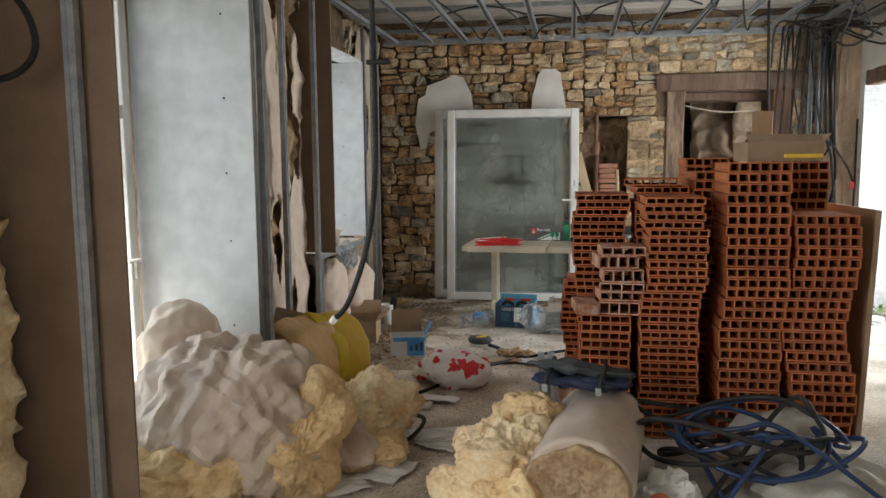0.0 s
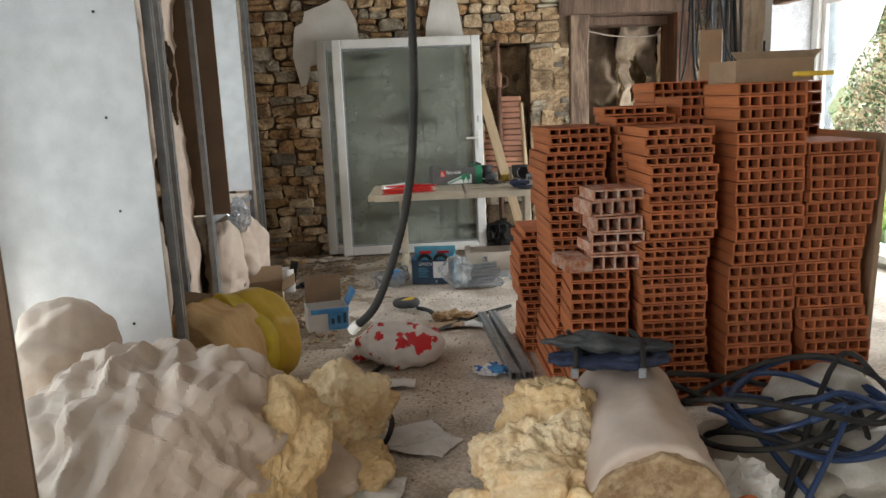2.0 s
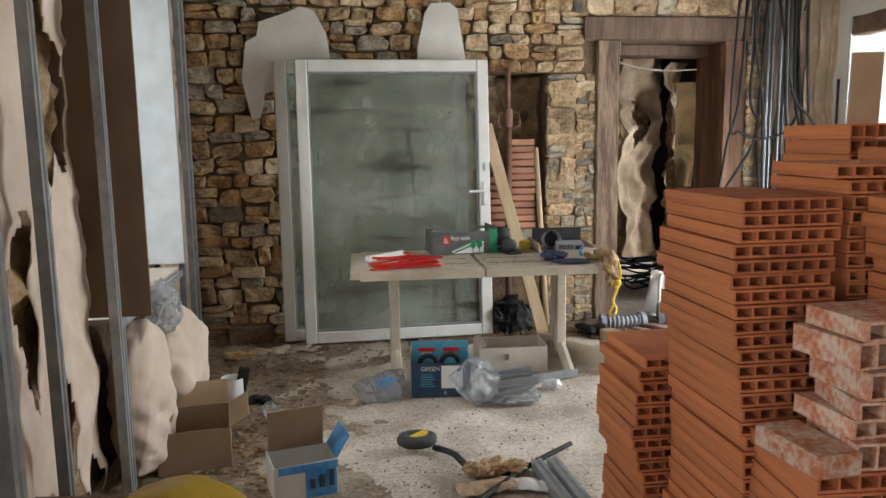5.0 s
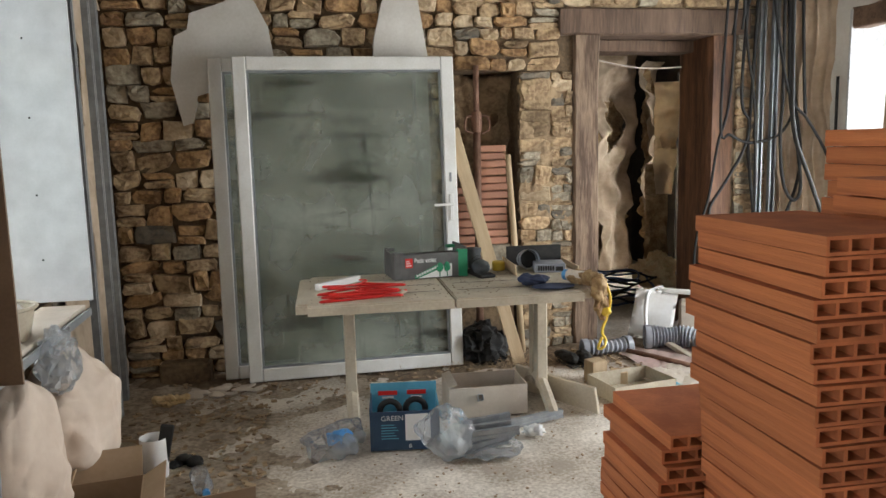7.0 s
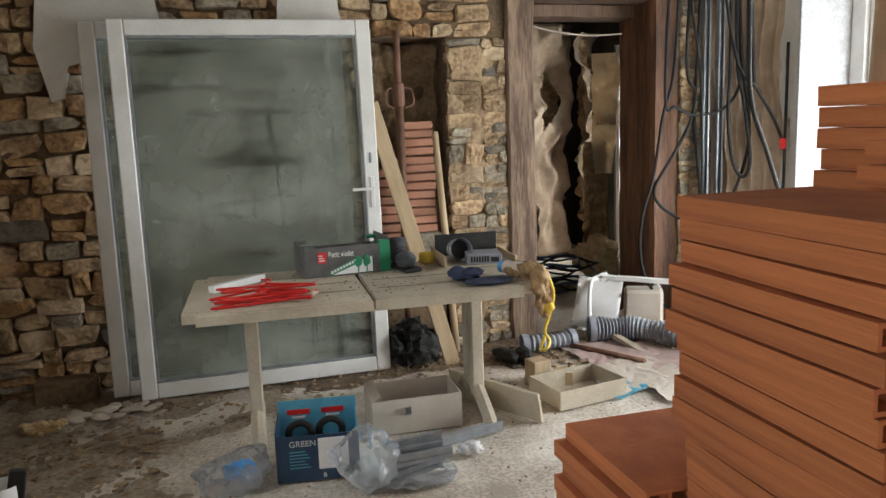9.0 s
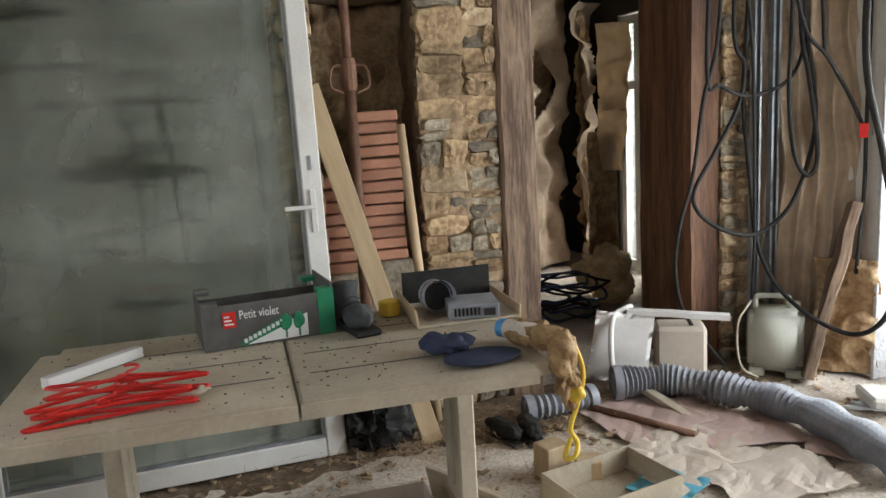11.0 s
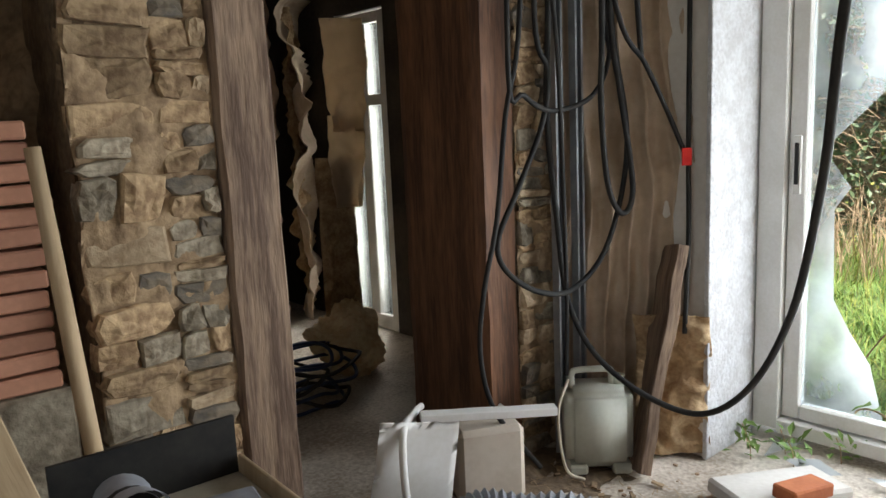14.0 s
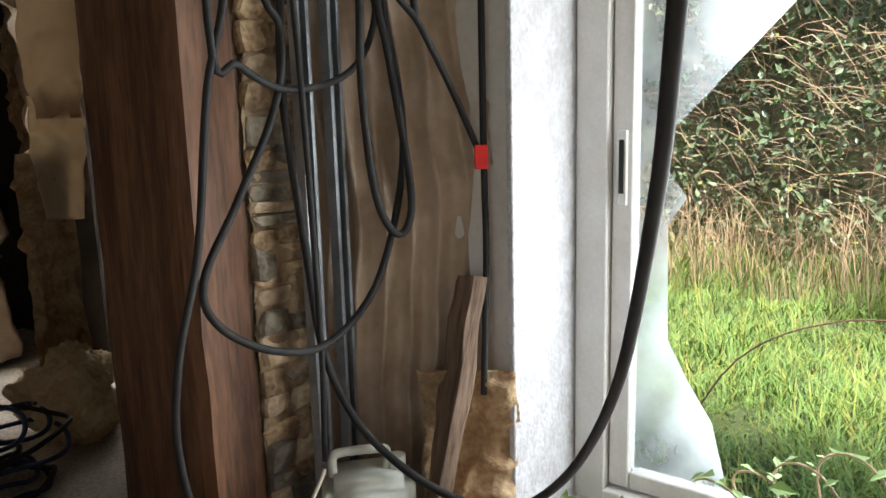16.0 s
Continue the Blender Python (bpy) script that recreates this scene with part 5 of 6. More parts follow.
# cartons, tub and bottle by the window
c = open_carton(0.32, 0.36, 0.20, M_CARD, "open brown cardboard box with scraps", (("left", 0.1, -50), ("right", 0.1, 60), ("back", 0.12, 30)))
c.matrix_world = pose(-1.92, 5.98, 0.004, 0, 0, 8)
c = open_carton(0.27, 0.20, 0.16, M_WHITE, "white and blue printed appliance carton with open flaps", ())
c.matrix_world = pose(-1.38, 5.62, 0.004, 0, 0, 14)
part("flap", box(0.0, 0.24, 0, 0.005, 0, 0.19), M_CARD, c, "brown raised flap", pose(0.01, 0.19, 0.16, 10, 0, 0))
part("flap", box(0, 0.005, 0, 0.18, 0, 0.11), M_BLUE, c, "blue printed flap", pose(0.265, 0.01, 0.16, 0, 32, 0))
part("print_panel", box(0.13, 0.262, -0.003, 0, 0.01, 0.15), M_BLUE, c, "blue picture panel")
part("print_panel", box(0.02, 0.27, -0.002, 0.0, 0.125, 0.158), M_BLUE, c)
for k in range(3):
    part("print_mark", box(0.15 + 0.04 * k, 0.17 + 0.04 * k, -0.006, -0.003, 0.05, 0.09 + 0.015 * k), M_NAVY, c)
tub = thing("white_plastic_tub", -1.69, 6.80, 0.004, "tall white plastic tub holding a black tool", "tub")
part("tub", tube([Vector((0, 0, z)) for z in (0, 0.005, 0.20)], [0.05, 0.055, 0.065], 20, None, False), M_WHITE_P, tub, "", None, True)
part("base", tube([Vector((0, 0, 0.0)), Vector((0, 0, 0.01))], 0.055, 20), M_WHITE_P, tub)
part("tool", box(-0.03, 0.03, -0.01, 0.01, 0.02, 0.27, 0.006), M_BLACK, tub, "black tool handle", pose(0.01, 0, 0, 8, 12, 10))
pot = thing("cooking_pot", -1.86, 6.83, 0.004, "old enamel pot with dirty crockery in it", "pot")
part("pot", tube([Vector((0, 0, z)) for z in (0, 0.01, 0.13, 0.135)], [0.10, 0.12, 0.13, 0.135], 24, None, False), M_CARD, pot, "", None, True)
part("base", tube([Vector((0, 0, 0)), Vector((0, 0, 0.012))], 0.10, 24), M_CARD, pot)
part("bowl", tube([Vector((0.03, 0, z)) for z in (0.05, 0.08, 0.15)], [0.03, 0.06, 0.08], 20, None, False), M_CREAM, pot, "", pose(0, 0, 0, 20, 0, 0), True)
bot = thing("water_bottle", -1.49, 6.70, 0.05, "clear plastic water bottle lying on the floor", "bottle", turn=-75)
part("bottle", tube([Vector((x, 0, 0)) for x in (0, 0.01, 0.08, 0.10, 0.16, 0.20, 0.22)], [0.03, 0.042, 0.042, 0.039, 0.042, 0.018, 0.014], 16), M_POLY, bot, "", None, True)
part("cap", tube([Vector((0.215, 0, 0)), Vector((0.24, 0, 0))], 0.016, 12), M_BLUE, bot, "blue screw cap")
for x, y, s in ((-1.58, 6.95, 0.05), (-1.62, 6.88, 0.04), (-1.52, 6.9, 0.045)):
    tagged(mesh_ob("dark_scrap", lump(s, s, s * 0.6, int(s * 900), 0.02, 10, 0.01, 3), M_BLACK, True), "dark scrap of rubbish on the floor", "scrap", "scraps").matrix_world = pose(x, y, s * 0.5)
bin_ = thing("cream_bucket", -2.12, 6.35, 0.80, "cream plastic bucket standing on the sill", "bucket")
part("bucket", tube([Vector((0, 0, z)) for z in (0, 0.01, 0.13)], [0.09, 0.10, 0.125], 24, None, False), M_CREAM, bin_, "", None, True)
part("rim", tube([Vector((0.13 * math.cos(a), 0.13 * math.sin(a), 0.13)) for a in np.linspace(0, 6.283, 33)], 0.008, 6), M_CREAM, bin_, "", None, True)
part("contents", lump(0.10, 0.10, 0.06, 78, 0.03, 8, 0.02, 4), M_WHITE_P, bin_, "", pose(0, 0, 0.10), True)
part("base", tube([Vector((0, 0, 0)), Vector((0, 0, 0.012))], 0.09, 24), M_CREAM, bin_)
tagged(mesh_ob("hanging_plastic_bag", crumple(0.07, 0.10, 0.14, 79, 0.03), M_POLY, True), "clear plastic bag hanging over the sill edge", "bag").matrix_world = pose(-1.93, 6.35, 0.72)
tagged(mesh_ob("plaster_block", bx(bmesh.new(), -0.16, 0.16, -0.06, 0.06, 0, 0.15, 0.015), M_MORTAR), "dusty pale block against the stone wall", "block").matrix_world = pose(-1.75, 8.28, 0.0, 0, 0, -4)
for i in range(9):
    tagged(mesh_ob("plaster_shard", lump(0.07, 0.035, 0.012, 80 + i, 0.015, 12, 0, 3), M_CARD_P), "broken piece of pale plaster on the floor", "plaster shard", "plaster shards").matrix_world = pose(-1.65 + 0.09 * (i % 5) + RAND.uniform(-0.03, 0.03), 7.95 + 0.06 * (i // 3), 0.012, 0, RAND.uniform(-8, 8), RAND.uniform(0, 180))
tagged(mesh_ob("wool_tuft", lump(0.12, 0.06, 0.04, 90, 0.05, 9, 0.02, 5), M_WOOL, True), "small tuft of yellow mineral wool on the floor", "insulation").matrix_world = pose(-1.78, 7.85, 0.035)

# middle of the floor
rb = thing("red_white_carrier_bag", -0.77, 4.98, 0.0, "crumpled white carrier bag with red print", "bag", turn=-12)
part("bag", creased(0.26, 0.17, 0.13, 92, 0.010, 0.06, 6, 7), M_PRINT_R, rb, "", pose(0, 0, 0.115), True)
part("handle_loop", creased(0.10, 0.06, 0.05, 104, 0.010, 0.06, 5, 9), M_PRINT_R, rb, "", pose(-0.24, 0.02, 0.05, 0, 0, 15), True)
ch = thing("steel_rails", -0.12, 4.62, 0.0, "pair of galvanised rails lying by the bricks", "steel rail", turn=3)
for x in (-0.045, 0.03):
    part("rail", c_profile(1.2, 0.05, 0.045), M_STEEL, ch, "", pose(x, 1.18, 0.003, 90, 0, 0) @ pose(0, 0, 0, 0, 0, 180) @ pose(0, -0.045, 0))
for x, y, w, d, sd, turn, mt, lb in ((-0.72, 3.98, 0.30, 0.20, 1, 20, M_WHITE, "folded sheets of white paper on the floor"), (-0.66, 3.86, 0.2, 0.26, 2, 60, M_WHITE, "folded sheets of white paper on the floor"), (-1.25, 3.25, 0.30, 0.21, 3, -10, M_WHITE, "creased white paper sheet on the floor"),
                                (-1.05, 3.3, 0.21, 0.28, 4, 30, M_WHITE, "creased white paper sheet on the floor"), (-0.87, 3.46, 0.2, 0.26, 5, -15, M_WHITE, "creased white paper sheet on the floor"), (-0.95, 4.45, 0.22, 0.12, 6, 10, M_CARD_P, "dirty paper scrap on the floor"),
                                (-0.82, 4.62, 0.24, 0.14, 7, -10, M_WHITE, "dirty paper scrap on the floor"), (-0.31, 5.6, 0.16, 0.1, 8, -20, M_WHITE, "white envelope on the floor"), (-1.15, 4.75, 0.34, 0.2, 9, 8, M_PINK, "dusty piece of card on the floor"),
                                (-0.5, 5.62, 0.25, 0.12, 10, 5, M_CARD, "crumpled brown paper on the floor"), (1.35, 7.55, 0.55, 0.42, 11, 20, M_CARD_P, "large sheet of dirty pale card"), (1.75, 7.65, 0.40, 0.35, 12, -15, M_PINK, "pinkish folded cloth on the floor"),
                                (2.05, 7.35, 0.35, 0.3, 13, 40, M_PINK, "pinkish torn card on the floor"), (1.15, 7.35, 0.25, 0.22, 14, 30, M_TEAL, "torn piece of bluish printed paper"), (1.55, 7.25, 0.5, 0.35, 15, 0, M_CARD_P, "sheet of dirty pale card on the floor"), (1.5, 8.0, 0.6, 0.5, 16, 10, M_PINK, "thin dusty board lying on the floor")):
    tagged(mesh_ob("paper_sheet", sheet(w, d, sd, 0.014, 5, 14, 0.012), mt), lb, "paper", "papers on the floor").matrix_world = pose(x, y, 0.012, 0, 0, turn)
tagged(mesh_ob("patterned_rag", lump(0.12, 0.10, 0.025, 120, 0.03, 8, 0.03, 5, 0.1), M_PRINT_B, True), "crumpled blue and white plastic wrapper", "wrapper").matrix_world = pose(-0.28, 4.72, 0.022)
tagged(mesh_ob("blue_wrapper", lump(0.07, 0.05, 0.02, 121, 0.02, 9, 0.02, 4), M_BLUE, True), "scrap of blue plastic wrapper", "wrapper").matrix_world = pose(-0.24, 4.70, 0.04)
ring = thing("tape_reel", -0.74, 6.10, 0.0, "half-unrolled reel of dull tape", "tape")
part("reel", tube([Vector((0.07 * math.cos(a), 0.05 * math.sin(a), 0.055)) for a in np.linspace(0, 6.283, 25)], [0.03] * 25, 8), M_DENIM, ring, "", None, True)
part("core", tube([Vector((-0.03, -0.02, 0.05)), Vector((0.05, 0.03, 0.06))], 0.032, 12), M_YELLOW, ring)
part("tail", tube(spline([(0.08, -0.03, 0.02), (0.16, -0.12, 0.02), (0.22, -0.28, 0.015), (0.38, -0.36, 0.015)]), 0.016, 6), M_DENIM, ring, "", None, True)
tagged(mesh_ob("brown_rag", lump(0.16, 0.08, 0.04, 124, 0.04, 7, 0.03, 5), M_WOOL_B, True), "brown crumpled rag on the floor", "rag").matrix_world = pose(-0.42, 5.76, 0.035)
for x, y, s in ((-0.98, 5.30, 0.04), (-1.02, 5.18, 0.05), (-0.93, 5.36, 0.03), (-0.95, 5.12, 0.035)):
    tagged(mesh_ob("dark_scrap", lump(s * 1.5, s, s * 0.7, int(s * 1000), 0.02, 10, 0.02, 3), M_BLACK, True), "dark plastic scrap on the floor", "scrap", "scraps").matrix_world = pose(x, y, s * 0.6)
cable("floor_conduit", [(-1.5, 4.2, 0.02), (-1.2, 4.55, 0.02), (-0.95, 4.72, 0.025), (-0.7, 5.3, 0.02), (-0.3, 5.75, 0.02), (0.0, 6.0, 0.02)], 0.012, M_BLACK, "black conduit lying along the floor", "conduit")
cable("floor_conduit", [(-0.98, 4.3, 0.02), (-0.82, 4.1, 0.06), (-0.83, 3.85, 0.05), (-0.93, 3.72, 0.02)], 0.012, M_BLACK, "black conduit loop beside the wool", "conduit")

# ---- right-hand floor: broken chair, duct, canister ----
chair = thing("broken_plastic_chair", 1.62, 8.36, 0, "broken white plastic chair lying on its side", "chair")
bm = drape(0.30, 0.38, 131, 0.006, 2, 0, 12, 12)
for v in bm.verts:
    v.co.y += 0.5 * v.co.x ** 2 + 0.3 * v.co.z ** 2
part("seat", bm, M_WHITE_P, chair, "", pose(-0.07, 0.0, 0.21, 6, 8, -22), True)
part("seat_rim", tube(spline([(-0.06, -0.12, 0.02), (-0.14, -0.05, 0.10), (-0.12, 0.0, 0.36), (-0.02, 0.06, 0.40), (0.05, 0.10, 0.40)]), 0.014, 8), M_WHITE_P, chair, "", None, True)
part("leg", beam(0.055, 0.03, 0.50, 5, 0.002), M_WHITE_P, chair, "", look((-0.02, 0.02, 0.40), (0.26, -0.16, 0.385)) @ pose(0, 0, 0, 180, 0, 0))
part("leg", beam(0.05, 0.03, 0.55, 6, 0.002), M_CREAM, chair, "", look((-0.1, 0.0, 0.10), (-0.02, -0.45, 0.02)) @ pose(0, 0, 0, 180, 0, 0))
part("leg", beam(0.05, 0.03, 0.42, 7, 0.002), M_WHITE_P, chair, "", look((0.10, 0.12, 0.05), (0.35, 0.05, 0.25)) @ pose(0, 0, 0, 180, 0, 0))
tagged(mesh_ob("white_block", bx(bmesh.new(), -0.13, 0.13, -0.09, 0.09, 0, 0.30, 0.02), M_CARD_P), "pale dusty aerated block behind the chair", "block").matrix_world = pose(1.90, 8.36, 0, 0, 0, -28)
can = thing("jerrycan", 2.38, 8.20, 0.0, "milky white plastic jerrycan on the floor", "jerrycan", turn=-42)
bm = bx(bmesh.new(), -0.135, 0.135, -0.10, 0.10, 0.03, 0.36)
bmesh.ops.bevel(bm, geom=bm.edges[:], offset=0.035, segments=4, affect="EDGES")
part("body", bm, M_JERRY, can, "", None, True)
part("handle", tube(spline([(-0.10, 0, 0.35), (-0.10, 0, 0.405), (-0.07, 0, 0.42), (0.04, 0, 0.42), (0.06, 0, 0.405), (0.06, 0, 0.35)]), 0.014, 8), M_JERRY, can, "", None, True)
part("cap", tube([Vector((0.09, 0, 0.35)), Vector((0.09, 0, 0.395))], 0.026, 14), M_JERRY, can)
for x in (-0.09, 0.09):
    part("foot", box(x - 0.04, x + 0.04, -0.09, 0.09, 0, 0.045, 0.01), M_JERRY, can)
cable("thin_hose", [(2.22, 8.14, 0.02), (2.12, 8.15, 0.1), (2.14, 8.2, 0.3), (2.25, 8.24, 0.40)], 0.006, M_CREAM, "thin pale hose beside the jerrycan", "hose")


def duct(name, pts, r, ribs, label):
    """A ribbed hose with plain cuffs at both ends."""
    sp = spline(pts, ribs)
    ob = thing(name, *pts[0][:2], 0.0, label, "duct")
    back = Matrix.Translation((-pts[0][0], -pts[0][1], 0))
    part("hose", tube(sp, [r * (1.0 if k % 2 else 0.80) * (0.9 + 0.1 * math.sin(k * 0.37)) for k in range(len(sp))], 18), M_GREY_D, ob, "", back)
    for a, b in ((sp[0], sp[1]), (sp[-1], sp[-2])):
        d = (a - b).normalized()
        part("cuff", tube([a + d * 0.012, a, a - d * 0.03], [r * 1.0, r * 1.03, r * 1.03], 18, None, False), M_GREY_D, ob, "", back, True)
    return ob


duct("flexible_duct", [(1.42, 8.20, 0.10), (1.68, 8.12, 0.10), (1.90, 7.85, 0.09), (2.0, 7.55, 0.085), (1.98, 7.25, 0.09), (1.98, 7.02, 0.075)], 0.085, 22, "grey flexible ventilation duct snaking over the floor")
duct("flexible_duct", [(0.93, 8.16, 0.065), (1.10, 8.15, 0.065), (1.27, 8.17, 0.065)], 0.062, 10, "short dark length of flexible duct")
tagged(mesh_ob("broom_stick", tube([Vector((1.2, 8.2, 0.03)), Vector((1.35, 7.95, 0.03)), Vector((1.5, 7.66, 0.03))], 0.018, 8), M_RUST, True), "brown wooden stick on the floor", "stick")
shoe = thing("black_shoe", 0.76, 8.03, 0.0, "worn black shoe lying on debris", "shoe", turn=-70)
part("upper", lump(0.12, 0.05, 0.05, 141, 0.02, 9, 0.01, 4, 0.1), M_BLACK, shoe, "", pose(0, 0, 0.05), True)
part("sole", box(-0.12, 0.12, -0.045, 0.045, 0, 0.016, 0.005), M_BLACK, shoe)
copy_thing(shoe, pose(0.87, 8.0, 0.0, 0, 0, -95))
tagged(mesh_ob("black_rubbish_bag", crumple(0.16, 0.14, 0.16, 143, 0.05), M_BLACK, True), "crumpled black plastic under the niche", "bag").matrix_world = pose(0.20, 8.18, 0.14)
for x, y, w, h, t in ((0.80, 7.62, 0.11, 0.14, 12), (0.93, 7.56, 0.10, 0.08, -20)):
    tagged(mesh_ob("wooden_block", bx(bmesh.new(), -w / 2, w / 2, -0.05, 0.05, 0, h, 0.004), M_PINE), "sawn offcut of pale timber on the floor", "timber offcut").matrix_world = pose(x, y, 0.003, 0, 0, t)
drawer = open_carton(0.42, 0.30, 0.10, M_CREAM, "shallow pale drawer on the floor", ())
drawer.matrix_world = pose(0.74, 7.18, 0.004, 0, 0, 10)
tagged(mesh_ob("leaning_shelf", box(0, 0.62, 0, 0.02, 0, 0.16, 0.003), M_CREAM), "long cream shelf board on edge by the table leg", "board").matrix_world = pose(0.30, 7.62, 0.0, 12, 0, -62)
for i in range(10):
    bm = bmesh.new()
    n = RAND.randint(3, 5)
    bm.faces.new([bm.verts.new((0.14 * RAND.uniform(0.5, 1) * math.cos(6.283 * k / n), 0.09 * RAND.uniform(0.5, 1) * math.sin(6.283 * k / n), 0)) for k in range(n)])
    bmesh.ops.solidify(bm, geom=bm.faces[:], thickness=0.004)
    tagged(mesh_ob("glass_shard", bm, M_GLASS_W), "broken shard of window glass on the floor", "glass shard", "glass shards").matrix_world = pose(RAND.uniform(2.3, 3.05), RAND.uniform(7.0, 7.85), 0.03, RAND.uniform(-10, 10), RAND.uniform(-10, 10), RAND.uniform(0, 180))
tagged(mesh_ob("white_slab", bx(bmesh.new(), -0.24, 0.24, -0.11, 0.11, 0, 0.06, 0.012), M_PLASTER), "broken white plaster slab by the window", "slab").matrix_world = pose(2.62, 7.55, 0.005, 0, 4, -25)
tagged(mesh_ob("red_brick", bx(bmesh.new(), -0.10, 0.10, -0.05, 0.05, 0, 0.05, 0.006), M_BRICK), "single orange brick on the plaster slab", "brick").matrix_world = pose(2.56, 7.44, 0.072, 0, 4, -15)

# loose grit and straw
grit = bmesh.new()
for i in range(2600):
    y = RAND.uniform(3.2, 8.4)
    x = RAND.uniform(-1.9, 2.6) if y > 6.3 else RAND.uniform(-1.9, 0.0)
    s = RAND.uniform(0.002, 0.006) * (2.0 if y > 7.6 else 1)
    bx(grit, -s, s, -s * 0.7, s * 0.7, 0, s * 0.9, 0, pose(x, y, 0.0, RAND.uniform(-20, 20), RAND.uniform(-20, 20), RAND.uniform(0, 180)))
tagged(mesh_ob("floor_grit", grit, M_CARD), "grit and small plaster crumbs on the floor", "debris", kind="stuff")
verts, faces = [], []
for i in range(1100):
    cx, cy = (RAND.gauss(0.35, 0.35), RAND.gauss(8.15, 0.12)) if i < 600 else (RAND.uniform(0.6, 2.5), RAND.uniform(7.2, 8.3))
    a, ln, z = RAND.uniform(0, 3.14), RAND.uniform(0.03, 0.11), RAND.uniform(0.004, 0.05 if i < 600 else 0.015)
    dx, dy = math.cos(a) * ln, math.sin(a) * ln
    nx, ny = -math.sin(a) * 0.002, math.cos(a) * 0.002
    k = len(verts)
    verts += [(cx - dx + nx, cy - dy + ny, z), (cx - dx - nx, cy - dy - ny, z), (cx, cy, z + RAND.uniform(0.004, 0.02)), (cx + dx - nx, cy + dy - ny, z), (cx + dx + nx, cy + dy + ny, z)]
    faces += [(k, k + 1, k + 2), (k + 2, k + 3, k + 4)]
me = bpy.data.meshes.new("straw")
me.from_pydata(verts, [], faces)
me.materials.append(M_TWIG)
tagged(new("straw_litter", me), "dry straw and twig litter along the wall", "litter", kind="stuff")
rub = bmesh.new()
bmesh.ops.create_grid(rub, x_segments=90, y_segments=24, size=0.5, matrix=Matrix.Translation((0.1, 8.2, 0)) @ Matrix.Diagonal((4.6, 0.75, 1, 1)))
for v in rub.verts:
    e = max(0, 1 - abs(v.co.y - 8.3) / 0.36)
    v.co.z = -0.012 + 0.05 * e * (0.6 + noise.fractal(v.co * 6, 0.9, 2, 5))
tagged(mesh_ob("rubble_bank", rub, M_RUBBLE, True), "low bank of earth and rubble along the wall", "rubble", kind="stuff")

dirt = bmesh.new()
bmesh.ops.create_grid(dirt, x_segments=90, y_segments=110, size=0.5, matrix=Matrix.Translation((-1.35, 6.85, 0)) @ Matrix.Diagonal((1.5, 3.1, 1, 1)))
for v in dirt.verts:
    e = max((-1.25 - v.co.x) * 1.5, (v.co.y - 7.75) * 1.6)
    v.co.z = 0.004 + 0.016 * min(1, max(-1, e - 0.5 + 1.1 * noise.fractal(v.co * 2.2, 0.8, 2, 5))) + 0.004 * noise.noise(v.co * 25)
tagged(mesh_ob("trodden_dirt", dirt, M_DIRT, True), "dark trodden earth and litter along the walls", "dirt", kind="stuff")
chips = bmesh.new()
for i in range(700):
    y = RAND.uniform(5.4, 8.35)
    x = RAND.uniform(-1.95, -1.2) if y < 7.7 else RAND.uniform(-1.9, 2.6)
    a, b, h = RAND.uniform(0.006, 0.026), RAND.uniform(0.005, 0.014), RAND.uniform(0.003, 0.012)
    bx(chips, -a, a, -b, b, 0, h, 0, pose(x, y, 0.008, RAND.uniform(-15, 15), RAND.uniform(-15, 15), RAND.uniform(0, 180)))
tagged(mesh_ob("stone_chips", chips, M_EARTH), "small stone and plaster chips on the dirt", "debris", kind="stuff")

